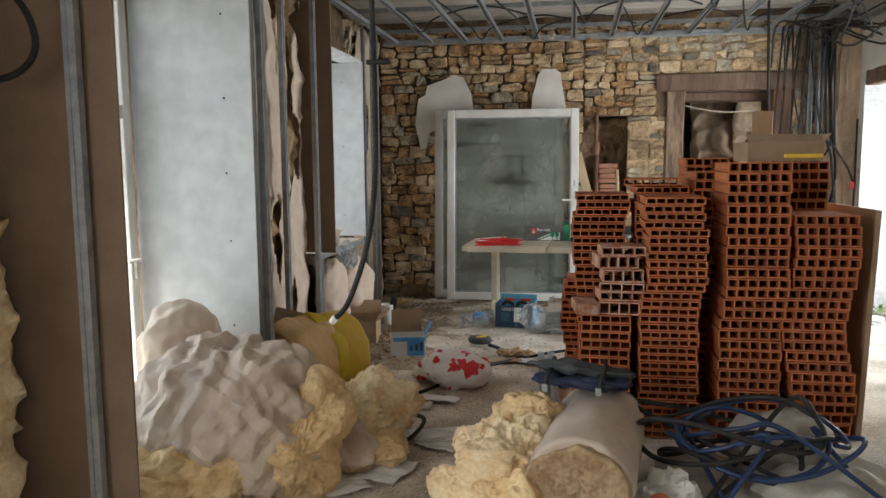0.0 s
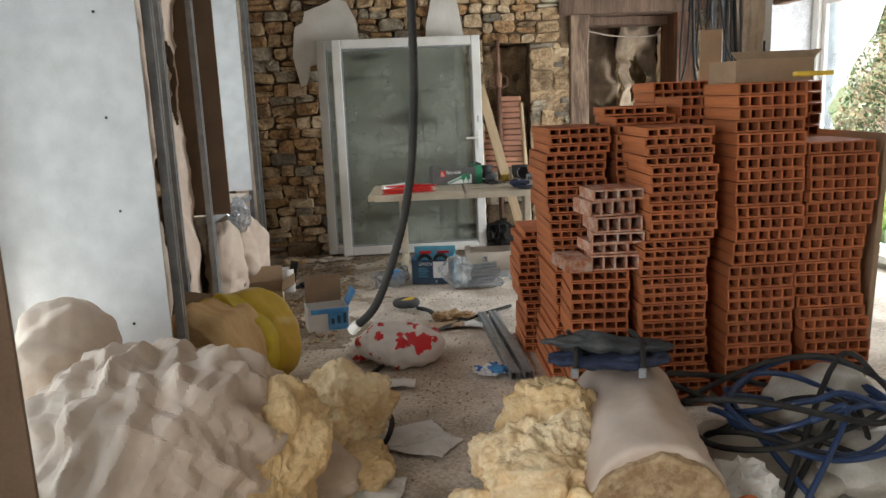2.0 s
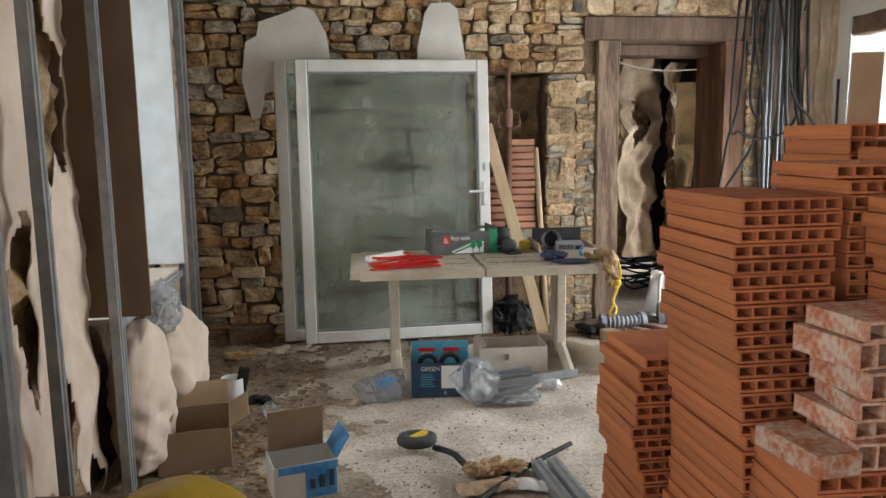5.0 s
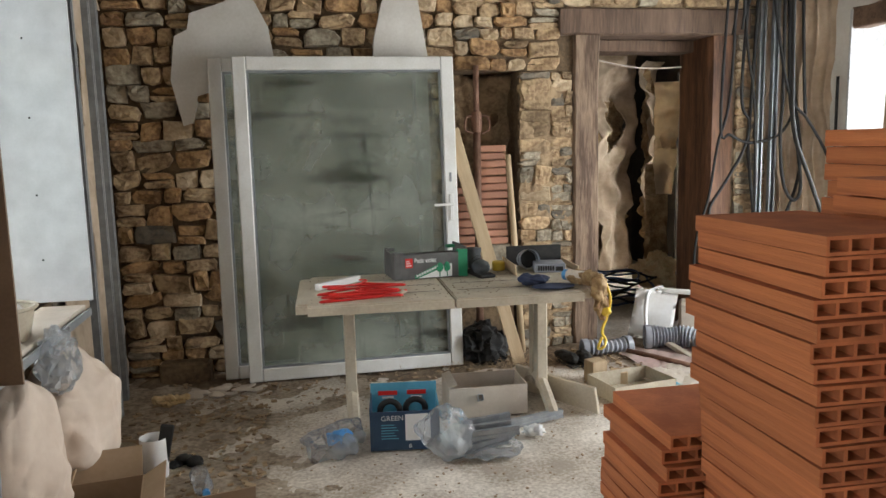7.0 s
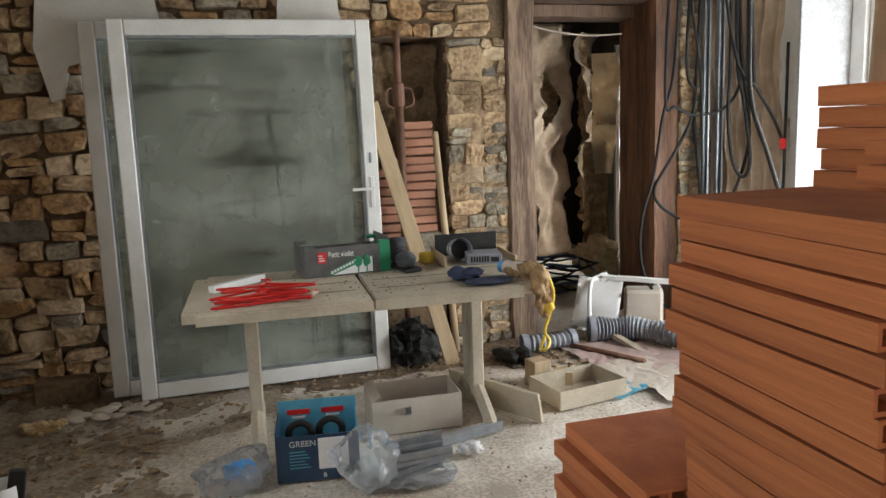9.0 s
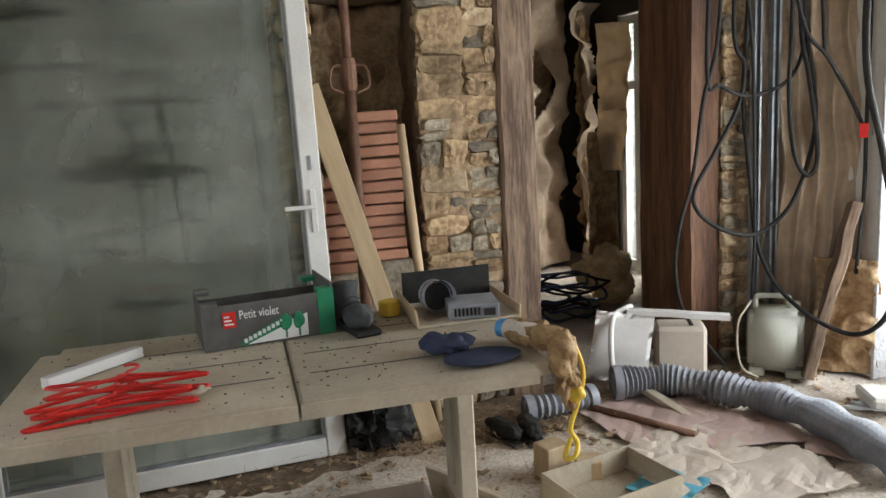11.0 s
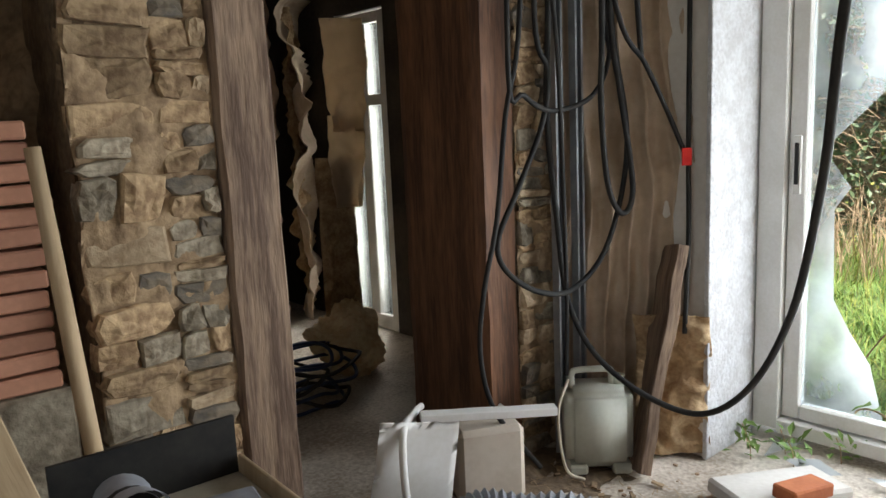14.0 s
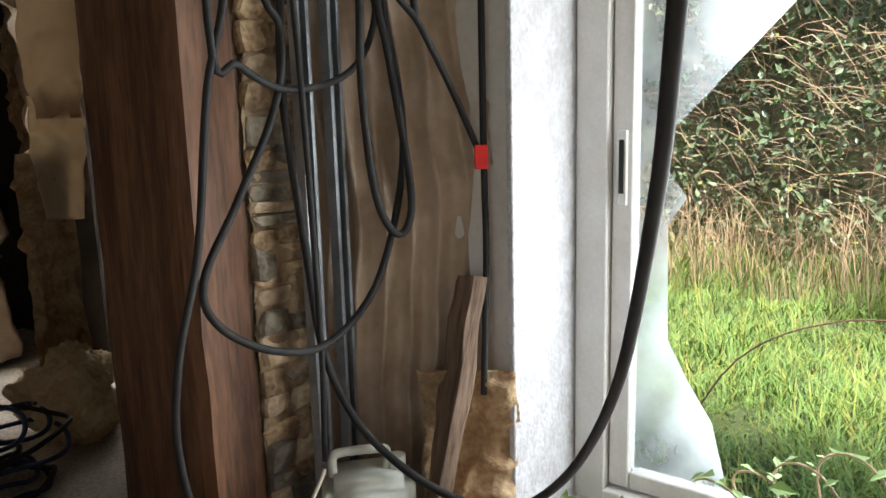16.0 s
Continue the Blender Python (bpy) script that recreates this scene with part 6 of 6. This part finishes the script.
# ---- conduits hanging in the corner ----
CORNER = (
    ([(2.13, 8.3, 2.85), (2.09, 8.3, 1.82), (2.0, 8.3, 1.45), (1.94, 8.3, 1.08), (1.86, 8.3, 0.82), (1.85, 8.32, 0.58), (1.90, 8.3, 0.35), (2.12, 8.28, 0.06)], 0.010),
    ([(2.25, 8.32, 2.85), (2.19, 8.32, 1.83), (2.26, 8.32, 1.61), (2.22, 8.32, 1.41), (2.08, 8.32, 1.18), (1.96, 8.32, 0.99), (1.99, 8.3, 0.87), (2.15, 8.28, 0.77), (2.33, 8.26, 0.76), (2.5, 8.22, 0.93), (2.60, 8.2, 1.33), (2.56, 8.25, 1.86), (2.5, 8.25, 2.85)], 0.011),
    ([(2.42, 8.2, 2.85), (2.44, 8.2, 1.84), (2.43, 8.2, 1.48), (2.47, 8.2, 1.16), (2.54, 8.18, 1.04), (2.58, 8.16, 1.15), (2.55, 8.2, 1.54), (2.49, 8.2, 1.84), (2.46, 8.2, 2.85)], 0.012),
    ([(2.08, 8.31, 2.85), (2.02, 8.3, 1.62), (2.1, 8.3, 1.52), (2.26, 8.3, 1.46), (2.46, 8.27, 1.51), (2.55, 8.25, 1.66), (2.55, 8.27, 1.86), (2.5, 8.3, 2.85)], 0.010),
    ([(2.32, 8.33, 2.85), (2.28, 8.33, 1.84), (2.26, 8.33, 1.45), (2.31, 8.33, 1.02), (2.33, 8.3, 0.71), (2.37, 8.2, 0.49), (2.42, 8.0, 0.35), (2.5, 7.8, 0.3), (2.47, 7.6, 0.46), (2.22, 7.35, 0.82), (1.91, 7.15, 1.24), (1.72, 7.05, 1.53), (1.66, 7.0, 1.9), (1.62, 6.97, 2.85)], 0.012),
    ([(2.32, 8.2, 2.6), (2.42, 8.12, 1.83), (2.55, 8.08, 1.62), (2.66, 8.05, 1.43), (2.71, 8.0, 1.26)], 0.010),
    ([(2.71, 7.99, 1.9), (2.71, 7.99, 1.26), (2.70, 7.98, 0.96), (2.66, 7.97, 0.55)], 0.010),
    ([(2.52, 8.15, 2.8), (2.54, 8.12, 2.0), (2.55, 8.1, 1.65)], 0.011),
    ([(2.16, 8.28, 2.85), (2.2, 8.29, 2.2), (2.28, 8.29, 1.7), (2.3, 8.28, 0.8), (2.29, 8.28, 0.4)], 0.009),
)
for pts, r in CORNER:
    cable("black_conduit", pts, r, M_BLACK, "black corrugated conduit hanging in loops", "conduit", "conduits in the corner", 10)
tagged(mesh_ob("red_tag", box(-0.02, 0.02, -0.003, 0.003, -0.035, 0.035, 0.003), M_RED), "bright red tag on a conduit", "tag").matrix_world = pose(2.69, 7.985, 1.26, 0, 0, -45)
for i in range(13):
    x0, y0 = RAND.uniform(1.9, 2.6), RAND.uniform(8.0, 8.35)
    x1, y1 = RAND.uniform(1.9, 2.7), RAND.uniform(4.6, 6.6)
    sag = RAND.uniform(0.05, 0.4)
    cable("ceiling_cable", [(x0, y0, RAND.uniform(2.2, 2.7)), (x0, y0 - 0.25, 2.8), ((x0 + x1) / 2 + RAND.uniform(-0.2, 0.4), (y0 + y1) / 2, 2.85 - sag), (x1, y1, 2.88)], 0.009, M_BLACK, "black cable sagging from the ceiling grid", "cable", "ceiling cables")
for i in range(8):
    x0 = -1.7 + 0.5 * i
    y0 = RAND.uniform(6.3, 8.0)
    cable("ceiling_cable", [(x0, y0 - 1.2, 2.9), (x0 + 0.2, y0 - 0.3, 2.83), (x0 + 0.3, y0, 2.72), (x0 + 0.42, y0 + 0.1, 2.86), (x0 + 0.9, y0 - 0.2, 2.89), (x0 + 1.3, y0 + 0.2, 2.87)], 0.008, M_BLACK, "thin black cable looped over the ceiling grid", "cable", "ceiling cables")
cable("door_wire", [(1.16, 8.72, 2.12), (1.4, 8.7, 2.06), (1.65, 8.7, 2.03), (1.93, 8.72, 2.04)], 0.006, M_CARD_P, "pale wire strung across the doorway", "wire")
cable("black_cable", [(-1.98, 2.30, 3.06), (-1.95, 2.30, 2.3), (-1.80, 2.34, 2.0), (-1.82, 2.36, 1.86), (-1.95, 2.33, 1.8), (-2.05, 2.2, 1.9)], 0.012, M_BLACK, "dark cable looped on the stone wall", "cable")
tagged(mesh_ob("short_beam", beam(0.12, 0.14, 0.9, 19), M_WOOD_H), "old timber lintel over the window", "beam", kind="structure").matrix_world = pose(2.80, 7.92, 2.28, 90, 0, 0)

# ---- room beyond the doorway ----
for x, y, w, h, turn, sd, mt, lb in ((1.95, 11.45, 0.62, 2.5, 8, 61, M_KRAFT, "paper-faced insulation hanging in the dim room"), (2.48, 11.35, 0.60, 2.4, 20, 62, M_KRAFT, "brown insulation hanging in the dim room"), (2.92, 11.25, 0.34, 2.3, 40, 64, M_KRAFT, "narrow brown insulation strip hanging in the dim room")):
    b = thing("hanging_insulation", x, y, 0.0, lb, "insulation")
    part("paper_facing", drape(w, h, sd, 0.13, 1.5, 0.42), mt, b, "", pose(0, 0, 0.04 + h / 2, 0, 0, turn), True)
    part("wool", wool_slab(w * 0.9, h * 0.95, sd + 3, 0.08), M_WOOL_B, b, "", pose(0.0, 0.12, 0.04 + h / 2, 0, 0, turn), True)
b = thing("torn_insulation", 2.47, 10.02, 0.0, "torn pale paper facing over brown wool", "insulation")
for z, h, w, sd in ((1.72, 0.62, 0.24, 63), (1.24, 0.52, 0.20, 67)):
    bm = drape(w, h, sd, 0.05, 2.6, 0, 20, 30)
    for v in bm.verts:
        v.co.x *= 1.0 - 0.75 * max(0.0, -v.co.z / h - 0.05) + 0.2 * noise.noise(Vector((v.co.z * 9, sd, 0)))
    part("paper_facing", bm, M_THIN, b, "thin pale torn paper", pose(0, -0.03 * (z > 1.5), z, 0, 0, -30), True)
part("wool", wool_slab(0.22, 1.2, 71, 0.08), M_WOOL_B, b, "", pose(-0.03, 0.09, 0.66, 0, 0, -30), True)
tagged(mesh_ob("loose_wool", fluff(0.24, 0.22, 0.22, 151, 0.14), M_WOOL_P, True), "heap of loose pale wool beyond the doorway", "insulation").matrix_world = pose(2.42, 10.05, 0.19)
for i in range(9):
    r, cx, cy = RAND.uniform(0.16, 0.30), 1.85 + RAND.uniform(-0.15, 0.15), 9.75 + RAND.uniform(-0.15, 0.15)
    cable("cable_coil", [(cx + r * math.cos(a + i), cy + r * math.sin(a + i), 0.03 + 0.03 * i + 0.02 * math.sin(3 * a)) for a in np.linspace(0, 7, 14)], 0.010, M_BLACK if i % 2 else M_BLUE_H, "heaped black cables beyond the doorway", "cable", "cables in the back room")
window_unit("window_4", 3.14, 10.45, 10.98, 0.0, 2.18, "white glazed door at the side of the back room", 0.1)

# ---- outside ----
gr = bmesh.new()
bmesh.ops.create_grid(gr, x_segments=2, y_segments=2, size=400)
for v in gr.verts:
    v.co.z = -0.28
ground = structure("ground", gr, M_SOIL, "grassy ground outside the house", "ground")
bank = bmesh.new()
bmesh.ops.create_grid(bank, x_segments=60, y_segments=60, size=0.5, matrix=Matrix.Translation((9.32, 9.0, 0)) @ Matrix.Diagonal((12, 14, 1, 1)))
for v in bank.verts:
    v.co.z = -0.03 + 0.03 * noise.noise(v.co * 1.5) + max(0, v.co.x - 6.6) * 0.16
lawn = structure("lawn", bank, M_SOIL, "rough grass bank rising from the house", "lawn")


def blades(count, area, height, width, material, name, label, lean=0.5):
    verts, faces = [], []
    for _ in range(count):
        x, y = RAND.uniform(*area[:2]), RAND.uniform(*area[2:])
        z = -0.05 + max(0, x - 6.6) * 0.16
        h, a, w = height * RAND.uniform(0.4, 1.3) * (1 + 0.9 * noise.noise(Vector((x * 2.3, y * 2.3, 1)))), RAND.uniform(0, 6.283), width * RAND.uniform(0.6, 1.3)
        dx, dy, l = math.cos(a), math.sin(a), lean * RAND.uniform(0.2, 1.2) * h
        k = len(verts)
        verts += [(x - dy * w, y + dx * w, z), (x + dy * w, y - dx * w, z), (x + dx * l * 0.3 + dy * w * 0.7, y + dy * l * 0.3 - dx * w * 0.7, z + h * 0.6), (x + dx * l * 0.3 - dy * w * 0.7, y + dy * l * 0.3 + dx * w * 0.7, z + h * 0.6), (x + dx * l, y + dy * l, z + h)]
        faces += [(k, k + 1, k + 2, k + 3), (k + 3, k + 2, k + 4)]
    me = bpy.data.meshes.new(name)
    me.from_pydata(verts, [], faces)
    me.materials.append(material)
    return tagged(new(name, me), label, "grass", kind="stuff")


blades(52000, (3.5, 7.6, 5.6, 11.5), 0.10, 0.0038, M_GRASS, "grass", "long bright green grass outside the window", 1.5)
blades(9000, (3.5, 7.6, 5.6, 11.5), 0.15, 0.003, M_LEAF_Y, "pale_grass", "yellowish grass among the green outside", 1.3)
blades(2500, (6.4, 7.6, 5.6, 12.5), 0.5, 0.004, M_TWIG, "dead_grass", "straw-coloured dead grass at the hedge foot", 0.8)


def hedge_point(front):
    y = RAND.uniform(4.5, 15.5)
    z = RAND.random() ** 0.8 * 4.6
    bulge = 0.5 * noise.noise(Vector((y * 0.7, z * 0.9, 3))) + 0.25 * noise.noise(Vector((y * 2, z * 2, 5)))
    x = 7.3 + 0.28 * z - bulge + (RAND.random() ** 2) * 0.7 * (1 if front else 1.6)
    return x, y, z


def leaves(count, size, material, name, label):
    verts, faces = [], []
    for _ in range(count):
        p = Vector(hedge_point(True))
        if noise.noise(p * 0.9 + Vector((7, 0, 0))) < RAND.uniform(-0.5, 0.25) and RAND.random() < 0.55:
            continue
        s = size * RAND.uniform(0.5, 1.3)
        q = Euler((RAND.uniform(-0.9, 0.9), RAND.uniform(-1.3, 0.1), RAND.uniform(0, 6.283))).to_matrix()
        k = len(verts)
        for c in ((-s, 0, 0), (-0.2 * s, -0.5 * s, 0.12 * s), (s, 0, 0), (-0.2 * s, 0.5 * s, 0.12 * s)):
            verts.append(p + q @ Vector(c))
        faces += [(k, k + 1, k + 2), (k, k + 2, k + 3)]
    me = bpy.data.meshes.new(name)
    me.from_pydata(verts, [], faces)
    me.materials.append(material)
    return tagged(new(name, me), label, "hedge", kind="stuff")


leaves(62000, 0.044, M_LEAF, "bramble_leaves", "dark green bramble and ivy leaves in the hedge")
leaves(4000, 0.03, M_LEAF_Y, "young_leaves", "sparse yellow-green young leaves in the hedge")
verts, faces = [], []
for _ in range(12000):
    p = Vector(hedge_point(True))
    d = Vector((RAND.gauss(0, 0.35), RAND.gauss(0, 0.8), RAND.gauss(0.35, 0.6))).normalized() * RAND.uniform(0.15, 0.55)
    w = RAND.uniform(0.0015, 0.004)
    mid = p + d * 0.5 + Vector((0, 0, 0.05))
    k = len(verts)
    for q in (p, mid, p + d):
        verts += [q + Vector((0, 0, w)), q + Vector((-w, w, -w))]
    faces += [(k, k + 1, k + 3, k + 2), (k + 2, k + 3, k + 5, k + 4)]
me = bpy.data.meshes.new("stems")
me.from_pydata(verts, [], faces)
me.materials.append(M_TWIG)
tagged(new("bramble_stems", me), "tangle of dry brown bramble stems in the hedge", "hedge", kind="stuff")
# backing sheet behind the leaves, coloured as the hedge's shaded depth
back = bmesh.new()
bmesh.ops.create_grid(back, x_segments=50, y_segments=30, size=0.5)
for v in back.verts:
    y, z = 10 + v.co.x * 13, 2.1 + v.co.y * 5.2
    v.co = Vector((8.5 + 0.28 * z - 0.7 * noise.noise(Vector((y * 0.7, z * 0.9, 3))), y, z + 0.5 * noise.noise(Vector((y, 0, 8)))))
tagged(mesh_ob("undergrowth", back, M_SHADE, True), "brown backing sheet for growth and shade inside the hedge", "hedge", kind="stuff")
pole = tagged(mesh_ob("pale_pole", tube([Vector((6.0, 7.2, 0.0)), Vector((6.0, 7.2, 0.9)), Vector((6.0, 7.18, 2.6))], 0.018, 8), M_WHITE_P, True), "thin pale pole standing in the grass", "pole")
van = thing("white_trailer", 5.5, 5.2, 0.0, "rusty white trailer parked outside", "trailer")
part("body", box(0, 1.6, 0, 1.69, 0.53, 2.6, 0.03), M_PVC, van, "white panel with rust at the edges")
part("rusty_edge", box(-0.012, 0.02, 1.66, 1.705, 0.52, 2.6, 0.004), M_RUST, van)
part("chassis", box(0.1, 1.5, 0.1, 1.5, 0.38, 0.53), M_BLACK, van)
for y in (0.35, 1.35):
    part("wheel", tube([Vector((0.1, y, 0.22)), Vector((0.28, y, 0.22))], 0.24, 20), M_BLACK, van)

# broken pane left in the sash, and brambles growing in
for name, pts, mt in (("pane", ((7.72, 2.2), (7.72, 0.15), (7.39, 0.17), (7.45, 0.4), (7.53, 0.52), (7.60, 0.65), (7.61, 1.02), (7.55, 1.11), (7.66, 1.26), (7.52, 1.40), (7.27, 1.66), (7.0, 1.9), (6.85, 2.2)), M_GLASS_W),):
    bm = bmesh.new()
    f = bm.faces.new([bm.verts.new((0, y - 6.6, z)) for y, z in pts])
    bmesh.ops.solidify(bm, geom=[f], thickness=0.004)
    part(name, bm, mt, window_1, "jagged remains of a broken pane, whitened for dust and sky reflection").visible_shadow = False
part("mullion_pane", box(-0.003, 0.003, -1.09, 0.10, 0.12, 2.24), M_GLASS, window_1).visible_shadow = False
for i in range(4):
    y = 7.45 - 0.12 * i
    pts = [(3.3, y, -0.02), (3.18, y + 0.05, 0.18 + 0.05 * i), (3.05, y - 0.1, 0.25 + 0.06 * i), (2.95, y - 0.3, 0.12 + 0.02 * i)]
    br = thing("bramble_shoot", 0, 0, 0, "bramble shoot growing in through the broken window", "bramble", group="bramble shoots")
    part("stem", tube(spline(pts), 0.004, 5), M_TWIG, br, "", None, True)
    for q in spline(pts)[3::2]:
        bm = bmesh.new()
        s = RAND.uniform(0.02, 0.045)
        bm.faces.new([bm.verts.new(c) for c in ((-s, 0, 0), (-0.2 * s, -0.6 * s, 0.2 * s), (s, 0, 0), (-0.2 * s, 0.6 * s, 0.2 * s))])
        part("leaf", bm, M_GRASS, br, "", Matrix.Translation(q) @ pose(0, 0, 0.01, RAND.uniform(-40, 40), RAND.uniform(-40, 40), RAND.uniform(0, 360)))

# weeds rooted in the sill corner, and one long arching shoot outside
for i, (x, y) in enumerate(((2.86, 7.78), (3.0, 7.70), (2.95, 7.84), (3.06, 7.5), (2.9, 7.62))):
    weed = thing("weed", x, y, 0.01, "small green weed growing at the window sill", "weed", group="weeds at the sill")
    for k in range(13):
        bm = bmesh.new()
        q = RAND.uniform(0.018, 0.04)
        bm.faces.new([bm.verts.new(c) for c in ((0, 0, 0), (q, -0.45 * q, 0.25 * q), (2 * q, 0, 0.1 * q), (q, 0.45 * q, 0.25 * q))])
        part("leaf", bm, M_GRASS, weed, "", pose(RAND.uniform(-0.06, 0.06), RAND.uniform(-0.06, 0.06), RAND.uniform(0.0, 0.10), RAND.uniform(-30, 30), RAND.uniform(-60, 10), RAND.uniform(0, 360)))
    part("stem", tube(spline([(0, 0, -0.01), (0.01, 0.01, 0.05), (-0.01, 0.02, 0.10)]), 0.0025, 5), M_TWIG, weed)
cable("arching_bramble", [(3.55, 7.75, 0.0), (3.75, 7.55, 0.42), (4.0, 7.25, 0.56), (4.3, 6.95, 0.50), (4.5, 6.75, 0.34)], 0.0035, M_RUST, "long arching bramble stem outside the window", "bramble")

# ---- stones of the walls ----


def stone_mesh(w, h, seed, proud):
    """One rough stone: a jagged four-sided outline and a broken, tilted face towards -y."""
    bm = bmesh.new()
    rr = random.Random(seed)
    tx, tz = rr.uniform(-0.16, 0.16), rr.uniform(-0.28, 0.28)
    outline = []
    for cx, cz in ((-1, -1), (0, -1), (1, -1), (1, 0), (1, 1), (0, 1), (-1, 1), (-1, 0)):
        f = rr.uniform(0.66, 1.0) if cx and cz else rr.uniform(0.88, 1.02)
        slip = rr.uniform(-0.45, 0.45)
        outline.append(((cx * f + (0 if cx else slip)) * w / 2, (cz * f + (0 if cz else slip * 0.6)) * h / 2))
    rings = []
    for scale, depth, rag in ((1.0, -0.035, 0.0), (0.985, proud * 0.62, 0.2), (0.90, proud, 0.16), (0.48, proud * 1.06, 0.2)):
        rings.append([bm.verts.new((x * scale, -(depth + (x * tx + z * tz) * (depth > 0)) + proud * rr.uniform(-rag, rag), z * scale)) for x, z in outline])
    n = len(outline)
    for a, b in zip(rings, rings[1:]):
        for k in range(n):
            bm.faces.new((a[k], a[(k + 1) % n], b[(k + 1) % n], b[k]))
    cen = bm.verts.new((0, -proud * rr.uniform(0.9, 1.2), 0))
    for k in range(n):
        bm.faces.new((rings[-1][k], rings[-1][(k + 1) % n], cen))
    return bm


def lay_stones(x0, x1, z0, z1, size, ratio=0.62):
    """Random rubble courses over a stretch of wall: (x, z, width, height, turn)."""
    out, z = [], z0
    while z < z1 - 0.02:
        h = min(RAND.uniform(0.7, 1.35) * size * ratio, z1 - z)
        x = x0
        while x < x1 - 0.01:
            w = RAND.uniform(0.65, 1.8) * size
            if x1 - x - w < 0.5 * size:
                w = x1 - x
            hh = h * RAND.uniform(0.9, 1.14)
            cx, cz = x + w / 2, z + h / 2 + RAND.uniform(-0.01, 0.01)
            if w > 1.2 * size and RAND.random() < 0.35:
                k = RAND.uniform(0.4, 0.6)
                out += [(cx, cz - hh * (1 - k) / 2, w, hh * k * 0.97, RAND.gauss(0, 2)), (cx + RAND.uniform(-0.01, 0.01), cz + hh * k / 2, w * 0.95, hh * (1 - k) * 0.97, RAND.gauss(0, 2))]
            else:
                out.append((cx, cz, w, hh, RAND.gauss(0, 4)))
            x += w
        z += h
    return out


def clad(stones, wall, place, mats, limit, label):
    rest = {}
    for i, (x, z, w, h, tw) in enumerate(stones):
        m = mats(x, z)
        bm = stone_mesh(w * 1.02, h * 1.04, i * 31 + 7, RAND.uniform(0.022, 0.06) * (0.5 if x > 0.55 else 1.0))
        mm = place @ pose(x, 0, z, 0, tw, 0)
        if i < limit:
            part("stone", bm, m, wall, "", mm, False)
        else:
            me = bpy.data.meshes.new("tmp")
            bm.to_mesh(me), bm.free()
            me.transform(mm)
            rest.setdefault(m.name, (m, bmesh.new()))[1].from_mesh(me)
            bpy.data.meshes.remove(me)
    for m, bm in rest.values():
        tagged(part("stones", bm, m, wall, label), kind="stuff")


def back_mats(x, z):
    r = RAND.random()
    if x > 0.55:
        return M_STONE_G if r < 0.28 else M_STONE_D if r > 0.86 else M_STONE_L if r > 0.68 else M_STONE
    return M_STONE_G if r < 0.08 else M_STONE_D if r > 0.96 else M_STONE_L if r > 0.80 else M_STONE_O if r > 0.52 else M_STONE


st = (lay_stones(-2.15, 0.11, 0.0, 2.95, 0.15, 0.68) + lay_stones(0.11, 0.88, 2.0, 2.95, 0.14) + lay_stones(0.57, 0.81, 0.0, 1.99, 0.17, 0.68) + lay_stones(0.81, 0.97, 0.0, 1.99, 0.09, 0.75) + lay_stones(0.885, 2.40, 2.45, 2.95, 0.15)
      + lay_stones(2.245, 2.75, 0.0, 2.44, 0.12) + lay_stones(2.41, 2.75, 2.45, 2.95, 0.13))
for x, z, w, h, sd in ((0.775, 1.0, 0.39, 1.98, 41), (2.50, 1.22, 0.50, 2.44, 42), (0.46, 2.68, 0.86, 0.50, 43), (1.6, 2.68, 1.5, 0.50, 44)):
    part("pointing", drape(w, h, sd, 0.014, 9, 0, 40, 70), M_EARTH, wall_north, "tan earth mortar pressed between the stones", pose(x, 8.497, z), True)
st.sort(key=lambda s: -s[0] + (3 if s[1] > 2.3 else 0))
clad(st, wall_north, pose(0, 8.5, 0), back_mats, 300, "joined rubble stones of the wall")
sw = lay_stones(0.5, 2.45, 0.0, 2.95, 0.2)
clad(sw, wall_west, pose(-2.18, 0, 0, 0, 0, 90), back_mats, 30, "joined rubble stones of the outer wall")
sw = lay_stones(7.15, 8.4, 0.0, 2.95, 0.16)
clad(sw, wall_west, pose(-2.18, 0, 0, 0, 0, 90), back_mats, 20, "joined rubble stones of the outer wall")
